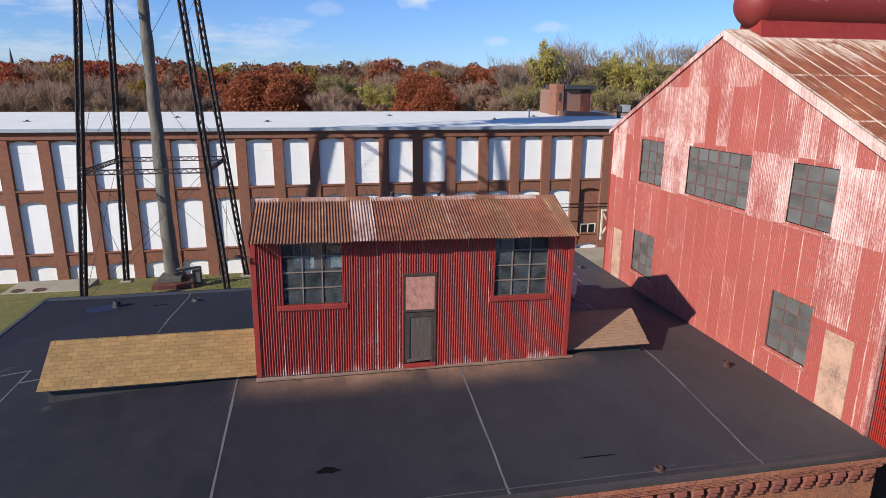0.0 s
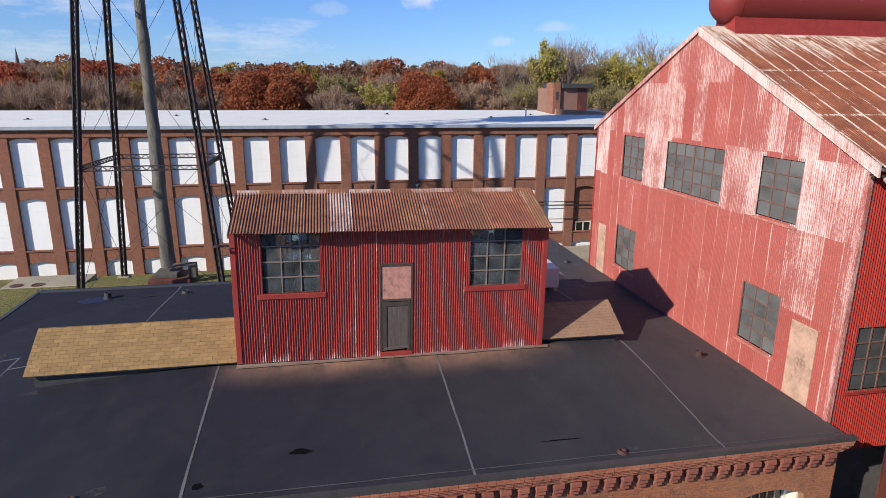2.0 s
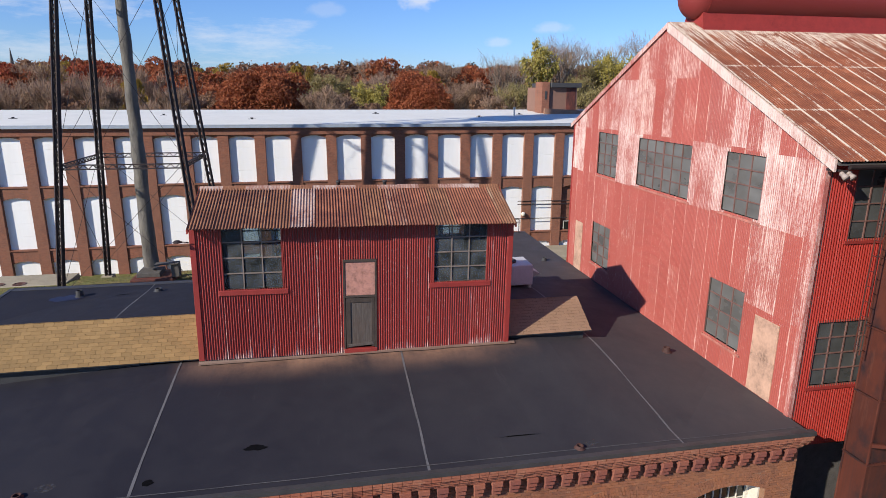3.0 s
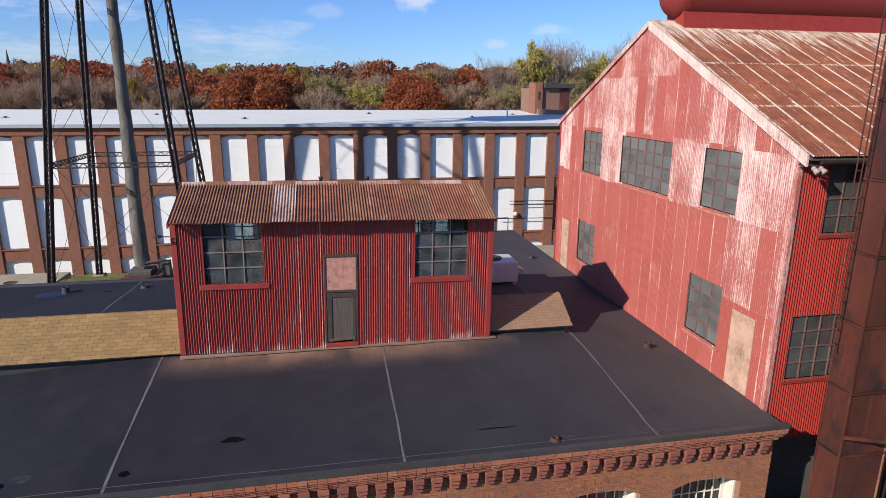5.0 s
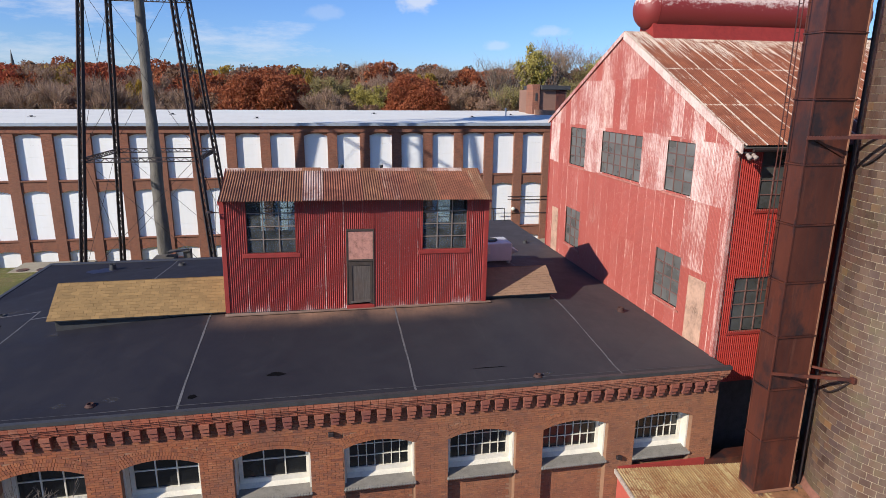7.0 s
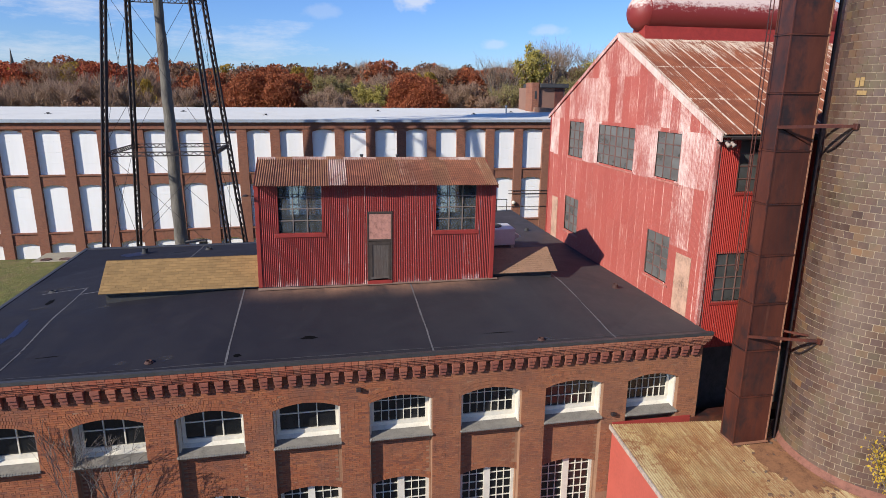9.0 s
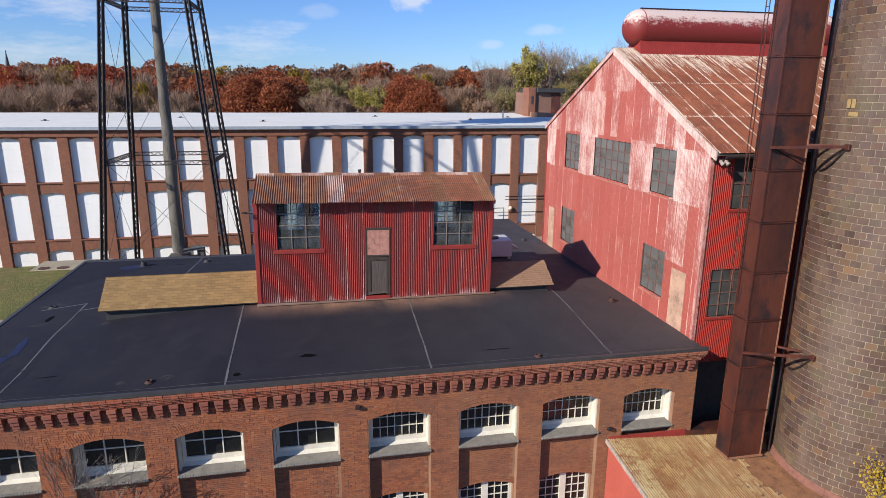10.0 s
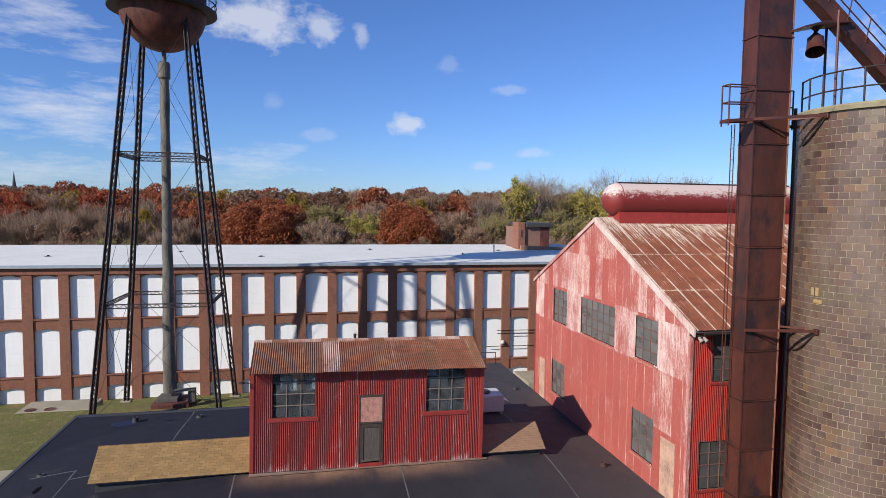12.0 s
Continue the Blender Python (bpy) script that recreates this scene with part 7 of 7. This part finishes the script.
def silo_top():
    t = thing("silo_catwalk", "rusty steel catwalk and railings beside the silo top", "catwalk")
    bm = B()
    for y in (-6.17, -5.80):
        beam(bm, (14.12, y, 12.14), (14.96, y, 12.20), 0.05, 0.09)
    beam(bm, (14.12, -6.17, 12.14), (14.12, -5.80, 12.14), 0.05, 0.09)
    box(bm, 14.14, 14.94, -6.14, -5.83, 12.17, 12.19)
    part("platform_frame", bm, DUCT_RUST, t)
    for x, y in ((14.14, -6.15), (14.14, -5.82), (16.42, -5.75), (16.66, -5.75)):
        bm = B()
        rod(bm, (x, y, 12.0), (x, y, 13.2), 0.026, n=6)
        part("post", bm, DUCT_RUST if x < 15 else BLACK_STEEL, t)
    for z in (12.68, 13.19):
        for a, b in (((14.14, -6.15, z), (14.14, -5.82, z)), ((14.14, -5.82, z), (15.0, -5.82, z + 0.02)), ((14.14, -6.15, z), (15.0, -6.13, z + 0.02)), ((16.42, -5.75, z), (16.66, -5.75, z))):
            bm = B()
            rod(bm, a, b, 0.022, n=6)
            part("rail", bm, DUCT_RUST if a[0] < 15 else BLACK_STEEL, t)
    bm = B()
    beam(bm, (16.2, -5.75, 12.1), (16.9, -5.75, 12.1), 0.10, 0.08)
    part("platform_frame", bm, BLACK_STEEL, t)
    r = thing("silo_railing", "dark pipe railing round the silo rim", "railing")
    angles = [150 + 15 * i for i in range(13)]
    R = SR - 0.08
    for a in angles:
        x, y = SX + R * math.cos(radians(a)), SY + R * math.sin(radians(a))
        bm = B()
        rod(bm, (x, y, SZ1 + 0.1), (x, y, SZ1 + 1.15), 0.028, n=6)
        part("post", bm, BLACK_STEEL, r)
    for z in (SZ1 + 0.62, SZ1 + 1.13):
        bm = B()
        for a, b in zip(angles, angles[1:]):
            rod(bm, (SX + R * math.cos(radians(a)), SY + R * math.sin(radians(a)), z), (SX + R * math.cos(radians(b)), SY + R * math.sin(radians(b)), z), 0.024, n=6)
        part("rail", bm, BLACK_STEEL, r)
    c = thing("conveyor_chute", "rusty square chute sloping down onto the silo", "chute")
    bm = B()
    beam(bm, (15.7, -6.0, 17.05), (20.1, -6.6, 12.85), 0.42, 0.42)
    part("chute_body", bm, DUCT_RUST, c)
    p, q = Vector((16.3, -6.45, 16.75)), Vector((19.9, -6.95, 13.3))
    for z in (0.0, 0.42):
        bm = B()
        rod(bm, p + Vector((0, 0, z)), q + Vector((0, 0, z)), 0.02, n=6)
        part("side_rail", bm, DUCT_RUST, c)
    for k in range(6):
        o = p.lerp(q, (k + 0.4) / 6)
        bm = B()
        rod(bm, o - Vector((0, -0.15, 0.25)), o + Vector((0, 0, 0.42)), 0.018, n=6)
        part("rail_post", bm, DUCT_RUST, c)
    bm = B()
    prism(bm, [(16.15, 14.82), (17.0, 15.02), (17.8, 15.08), (17.8, 15.13), (16.9, 15.08), (16.15, 14.87)], "y", -6.65, -5.95)
    part("hopper_plate", bm, DUCT_RUST, c)
    bm = B()
    rings = []
    for p, d, rad in (((16.85, -6.3, 15.0), (0, 0, -1), 0.21), ((16.83, -6.32, 14.65), (-0.05, -0.1, -1), 0.22), ((16.75, -6.42, 14.35), (-0.25, -0.35, -1), 0.235), ((16.68, -6.5, 14.18), (-0.3, -0.45, -1), 0.265)):
        q = Vector(d).normalized().to_track_quat("Z", "Y").to_matrix()
        rings.append([bm.verts.new(Vector(p) + q @ Vector((rad * math.cos(2 * math.pi * i / 20), rad * math.sin(2 * math.pi * i / 20), 0))) for i in range(20)])
    for p, q in zip(rings, rings[1:]):
        for i in range(20):
            bm.faces.new((p[i], p[(i + 1) % 20], q[(i + 1) % 20], q[i]))
    part("spout", bm, DUCT_RUST, c, "round spout hanging open")
    for x, y in ((17.05, -6.9), (17.5, -6.0)):
        bm = B()
        rod(bm, (x, y, SZ1), (x, y, 15.3), 0.04, n=6)
        part("post", bm, DUCT_RUST, c)


silo_top()


def duct_ladder():
    t = thing("duct_ladder", "thin dark ladder fixed behind the duct", "ladder")
    for x in (16.32, 16.62):
        bm = B()
        rod(bm, (x - 0.1, -5.35, -4.3), (x + 0.04, -5.35, 11.95), 0.02, n=6)
        part("rail", bm, BLACK_STEEL, t)
    for i in range(40):
        z = -4.0 + 0.4 * i
        bm = B()
        x = 16.22 + 0.14 * (z + 4.3) / 16.25
        rod(bm, (x, -5.35, z), (x + 0.3, -5.35, z), 0.012, n=5)
        part("rung", bm, BLACK_STEEL, t)
    t = thing("catwalk_ladder", "thin rusty ladder hanging from the catwalk beside the duct", "ladder")
    def foot(z):
        return 14.58 + 0.005 * (z - 4.0)
    for y in (-5.80, -5.66):
        bm = B()
        rod(bm, (foot(12.1), y, 12.1), (foot(1.6), y, 1.6), 0.015, n=6)
        part("rail", bm, DUCT_RUST, t)
    for i in range(31):
        z = 1.8 + 0.33 * i
        bm = B()
        rod(bm, (foot(z), -5.80, z), (foot(z), -5.66, z), 0.009, n=5)
        part("rung", bm, DUCT_RUST, t)


duct_ladder()


def wall_lamp(x, y, z, label, size=0.2):
    t = thing("wall_lamp", label, "lamp")
    bm = B()
    bevelbox(bm, x - size / 2, x + size / 2, y - size * 0.9, y - size * 0.2, z - size * 0.4, z + size * 0.4, 0.015)
    part("housing", bm, BLACK_STEEL, t)
    bm = B()
    rod(bm, (x, y - size * 0.4, z), (x, y + 0.1, z + 0.04), 0.02, n=6)
    part("arm", bm, BLACK_STEEL, t)


wall_lamp(3.14, FY, -1.80, "dark floodlight on the brick front", 0.15)
wall_lamp(11.40, FY, -3.42, "dark floodlight above the lean-to", 0.15)


def penthouse_lamp():
    t = thing("eave_lamp", "small dark flat lamp on an arm at the penthouse eave", "lamp")
    bm = B()
    rod(bm, (0.02, -0.1, 3.30), (-0.22, -0.14, 3.33), 0.014, n=6)
    part("arm", bm, BLACK_STEEL, t)
    bm = B()
    lathe(bm, -0.25, -0.14, [(0.01, 3.37), (0.06, 3.365), (0.11, 3.33), (0.11, 3.31), (0.01, 3.31)], 14)
    part("shade", bm, BLACK_STEEL, t)


penthouse_lamp()


def eave_lamp():
    t = thing("eave_floodlight", "pair of pale floodlights under the eave", "lamp")
    bm = B()
    beam(bm, (14.30, -4.42, 5.42), (14.75, -4.62, 5.38), 0.05, 0.05)
    part("arm", bm, BLACK_STEEL, t)
    for x in (14.52, 14.70):
        bm = B()
        bmesh.ops.create_uvsphere(bm, u_segments=12, v_segments=8, radius=0.055, matrix=Matrix.Translation((x, -4.62, 5.34)))
        rod(bm, (x, -4.62, 5.34), (x, -4.76, 5.26), 0.045, 0.075, 10)
        part("lamp_head", bm, LAMP_GREY, t, smooth=True)


eave_lamp()


def climbing_shrub():
    t = thing("climbing_shrub", "leafless climbing shrub against the brick front", "shrub")
    rng = random.Random(77)
    stems, twigs = B(), B()
    def grow(p, d, length, r, level):
        q = p + d * length
        rod(stems if level < 3 else twigs, p, q, r, r * 0.7, 5 if level < 3 else 3)
        if level < 7:
            for k in range(2 if level != 2 else 3):
                nd = (d + Vector((rng.gauss(0.06, 0.36), rng.gauss(0, 0.08), rng.gauss(0.06, 0.26)))).normalized()
                if q.y > FY - 0.06:
                    nd.y = -abs(nd.y)
                if q.z < -2.5 and abs(q.x + 4.3) < 1.3:
                    grow(q, nd, length * rng.uniform(0.62, 0.86), max(0.0055, r * 0.62), level + 1)
    for x in (-4.85, -4.7, -4.6):
        grow(Vector((x, FY - 0.22, -8.0)), Vector((rng.uniform(0.0, 0.06), -0.02, 1)).normalized(), 1.8, 0.028, 0)
    for x in (-6.3, -5.6):
        grow(Vector((x, FY - 0.12, -8.0)), Vector((rng.uniform(-0.05, 0.05), -0.02, 1)).normalized(), 1.15, 0.016, 2)
    part("stem", stems, BARK, t)
    tagged(part("twig_tangle", twigs, BARK, t), "tangle of thin bare twigs", kind="stuff")


climbing_shrub()


def yellow_sapling():
    t = thing("sapling", "young tree with bright yellow leaves beside the silo", "tree", at=(17.4, -9.75, -4.42))
    rng = random.Random(3)
    bm = B()
    pts = []
    for k in range(9):
        a = rng.uniform(0, 6.28)
        d = Vector((math.cos(a) * 0.45, math.sin(a) * 0.4, 1)).normalized()
        ln = rng.uniform(1.0, 2.3)
        rod(bm, (0, 0, 0), d * ln, 0.02, 0.006, 5)
        pts += [d * ln * rng.uniform(0.45, 1.05) for _ in range(70)]
    part("stem", bm, BARK, t)
    v, f = [], []
    for p in pts:
        c = p + Vector((rng.gauss(0, 0.13), rng.gauss(0, 0.13), rng.gauss(0, 0.12)))
        w = rng.uniform(0.03, 0.06)
        m = Euler((rng.uniform(0, 6), rng.uniform(0, 6), rng.uniform(0, 6))).to_matrix()
        i = len(v)
        v += [tuple(c + m @ Vector(q)) for q in ((-w, 0, 0), (0, -w * 0.6, 0), (w, 0, 0.01), (0, w * 0.6, 0))]
        f.append((i, i + 1, i + 2, i + 3))
    tagged(pydata("leaves", v, f, LEAVES["bright"], t), "bright yellow leaves", kind="stuff")


yellow_sapling()


def rubble():
    rng = random.Random(9)
    v, f = [], []
    def shed_z(x, y):
        return -3.82 - (-4.80 - y) * 0.109 - 0.067 * (x - 11.42)
    for k in range(260):
        x, y = rng.uniform(14.3, 17.2), rng.uniform(-9.2, -5.4)
        near = math.hypot(x - SX, y - SY) - SR
        if near < 0.06 or (near > 0.9 and rng.random() < 0.85):
            continue
        a, b, c = 0.02 + 0.08 * rng.random() ** 3, 0.02 + 0.05 * rng.random() ** 2, rng.uniform(0.01, 0.03)
        m = Matrix.Translation((x, y, shed_z(x, y) + c * 0.6 + 0.02)) @ Euler((rng.uniform(-.3, .3), rng.uniform(-.3, .3), rng.uniform(0, 6))).to_matrix().to_4x4()
        i = len(v)
        v += [tuple(m @ Vector((sx * a * rng.uniform(.7, 1), sy * b * rng.uniform(.7, 1), sz * c))) for sz in (-1, 1) for sy in (-1, 1) for sx in (-1, 1)]
        f += [tuple(i + q for q in fc) for fc in ((0, 2, 3, 1), (4, 5, 7, 6), (0, 1, 5, 4), (1, 3, 7, 5), (3, 2, 6, 7), (2, 0, 4, 6))]
    kv, kn = [], 48
    for i in range(kn):
        a = radians(130 + 190 * i / (kn - 1))
        for r, dz in ((SR + 0.01, 0.26), (SR + 0.05, 0.20), (SR + 0.11, 0.06), (SR + 0.14, 0.03)):
            x, y = SX + r * math.cos(a), SY + r * math.sin(a)
            kv.append((x, y, shed_z(x, y) + dz))
    kf = [(4 * i + k, 4 * i + k + 1, 4 * i + k + 5, 4 * i + k + 4) for i in range(kn - 1) for k in range(3)]
    sk = thing("silo_skirt", "dull red flashing skirt round the silo foot", "flashing")
    pydata("skirt", kv, kf, SKIRT, sk)
    sv, n = [], 72
    for i in range(n):
        a = 2 * math.pi * i / n
        r = 1.0 + 0.40 * noise.noise((math.cos(a) * 2.2, math.sin(a) * 2.2, 4.0)) + 0.25 * noise.noise((math.cos(a) * 9.0, math.sin(a) * 9.0, 2.0))
        x, y = 16.35 + 0.95 * r * math.cos(a), -7.0 + 1.35 * r * math.sin(a)
        sv.append((x, y, shed_z(x, y) + 0.045))
    sv.append((16.35, -7.0, shed_z(16.35, -7.0) + 0.07))
    tagged(pydata("soil_drift", sv, [(i, (i + 1) % n, n) for i in range(n)], SOIL), "drift of brown soil at the silo foot", "soil", kind="stuff")
    tagged(pydata("rubble", v, f, RUBBLE), "loose brick rubble and dead leaves on the rusty roof", "rubble", kind="stuff")


rubble()


def steeple():
    t = thing("church_steeple", "dark slender church steeple far beyond the trees", "steeple")
    bm = B()
    box(bm, -218.5, -215.5, 498.5, 502, -8, 24)
    part("tower", bm, EDGE, t)
    bm = B()
    rod(bm, (-217, 500.25, 24), (-217, 500.25, 35.0), 1.5, 0.1, 8)
    part("spire", bm, EDGE, t)


steeple()


def mill_end_details():
    t = thing("small_window", "small white-framed window in the brick mill wall", "window")
    bm = B()
    box(bm, 25.2, 26.75, LY + 0.22, LY + 0.30, -5.95, -5.85)
    box(bm, 25.2, 26.75, LY + 0.22, LY + 0.30, -4.85, -4.75)
    for x in (25.2, 25.93, 26.65):
        box(bm, x, x + 0.10, LY + 0.22, LY + 0.30, -5.85, -4.85)
    part("frame", bm, WHITE_PAINT, t)
    bm = B()
    box(bm, 25.3, 26.65, LY + 0.25, LY + 0.27, -5.85, -4.85)
    part("pane", bm, GLASS_DARK, t)
    t = thing("stair_railing", "white timber stair railing at the mill wall", "railing")
    for a, b in (((27.0, 36.9, -3.3), (27.0, 36.9, -6.2)), ((28.2, 36.9, -3.3), (28.2, 36.9, -7.0)), ((27.0, 36.9, -3.4), (28.2, 36.9, -3.4)), ((27.0, 36.9, -3.6), (28.2, 36.9, -5.4)), ((28.2, 36.9, -4.0), (27.0, 36.9, -5.8))):
        bm = B()
        beam(bm, a, b, 0.14, 0.14)
        part("rail", bm, WHITE_PAINT, t)
    t = thing("wall_pipe", "thin dark pipes along the brick mill wall", "pipe")
    for z, x0, x1 in ((-2.75, 20.6, 28.0), (-3.05, 20.6, 28.0), (-4.35, 19.4, 25.5)):
        bm = B()
        rod(bm, (x0, LY - 0.06, z), (x1, LY - 0.06, z - 0.08), 0.035, n=6)
        part("pipe", bm, BLACK_STEEL, t)
    bm = B()
    bmesh.ops.create_uvsphere(bm, u_segments=10, v_segments=8, radius=0.2, matrix=Matrix.Translation((21.15, LY - 0.15, -3.95)))
    t = thing("globe_lamp", "white globe lamp on the brick pier", "lamp")
    part("globe", bm, WHITE_PAINT, t, smooth=True)


mill_end_details()


def small_roof_vents():
    first = None
    for x, y in ((-23.5, 45.6), (-12.0, 50.0), (-3.0, 44.0), (9.0, 52.0), (19.0, 46.0), (24.5, 50.0)):
        z = 4.25 + 0.5 * (y - LY + 0.1) / (60 - LY)
        if first is None:
            first = thing("mill_roof_vent", "small dark vent on the white roof", "vent", "vents on the white roof", at=(x, y, z))
            bm = B()
            lathe(bm, 0, 0, [(0.42, -0.05), (0.34, 0.02), (0.10, 0.03), (0.10, 0.09), (0.16, 0.10), (0.14, 0.13), (0.01, 0.14)], 12)
            part("pipe", bm, DARK, first)
        else:
            copy_thing(first, pose(x, y, z))


small_roof_vents()


def roof_unit():
    t = thing("rooftop_unit", "small grey rooftop fan unit on a dark frame", "fan unit")
    x, y, z = 33.6, 47.0, 4.75
    bm = B()
    bevelbox(bm, x - 0.45, x + 0.45, y - 0.4, y + 0.4, z + 0.35, z + 1.1, 0.03)
    part("casing", bm, GALV, t)
    for dx in (-0.7, 0.62):
        bm = B()
        box(bm, x + dx, x + dx + 0.08, y - 0.4, y + 0.4, z - 0.45, z + 1.0)
        part("post", bm, DARK, t)
    bm = B()
    box(bm, x - 0.7, x + 0.7, y - 0.4, y + 0.4, z + 0.27, z + 0.348)
    part("shelf", bm, DARK, t)
    v = thing("stack_pipe", "thin pale vent stack on the white roof", "vent pipe", at=(23.3, 48.0, 4.65))
    bm = B()
    lathe(bm, 0, 0, [(0.09, -0.3), (0.09, 0.55), (0.14, 0.56), (0.14, 0.68), (0.02, 0.72)], 12)
    part("pipe", bm, GALV, v)


roof_unit()


def manholes():
    first = None
    for x, y in ((-18.1, 27.4), (-16.8, 27.4)):
        if first is None:
            first = thing("manhole_cover", "round rusty manhole cover in the concrete slab", "manhole", "manholes", at=(x, y, -5.56))
            bm = B()
            lathe(bm, 0, 0, [(0.40, -0.01), (0.40, 0.03), (0.31, 0.035), (0.31, 0.02), (0.01, 0.025)], 24)
            part("cover", bm, DUCT_RUST, first)
        else:
            copy_thing(first, pose(x, y, -5.56))


manholes()


def roof_rail():
    t = thing("roof_guard_rail", "short pipe guard rail at the far roof edge", "railing")
    for x in (12.6, 13.3, 14.0):
        bm = B()
        rod(bm, (x, 16.25, -0.7), (x, 16.25, 0.1), 0.025, n=6)
        part("post", bm, BLACK_STEEL, t)
    bm = B()
    rod(bm, (12.6, 16.25, 0.1), (14.0, 16.25, 0.1), 0.025, n=6)
    part("rail", bm, BLACK_STEEL, t)


roof_rail()
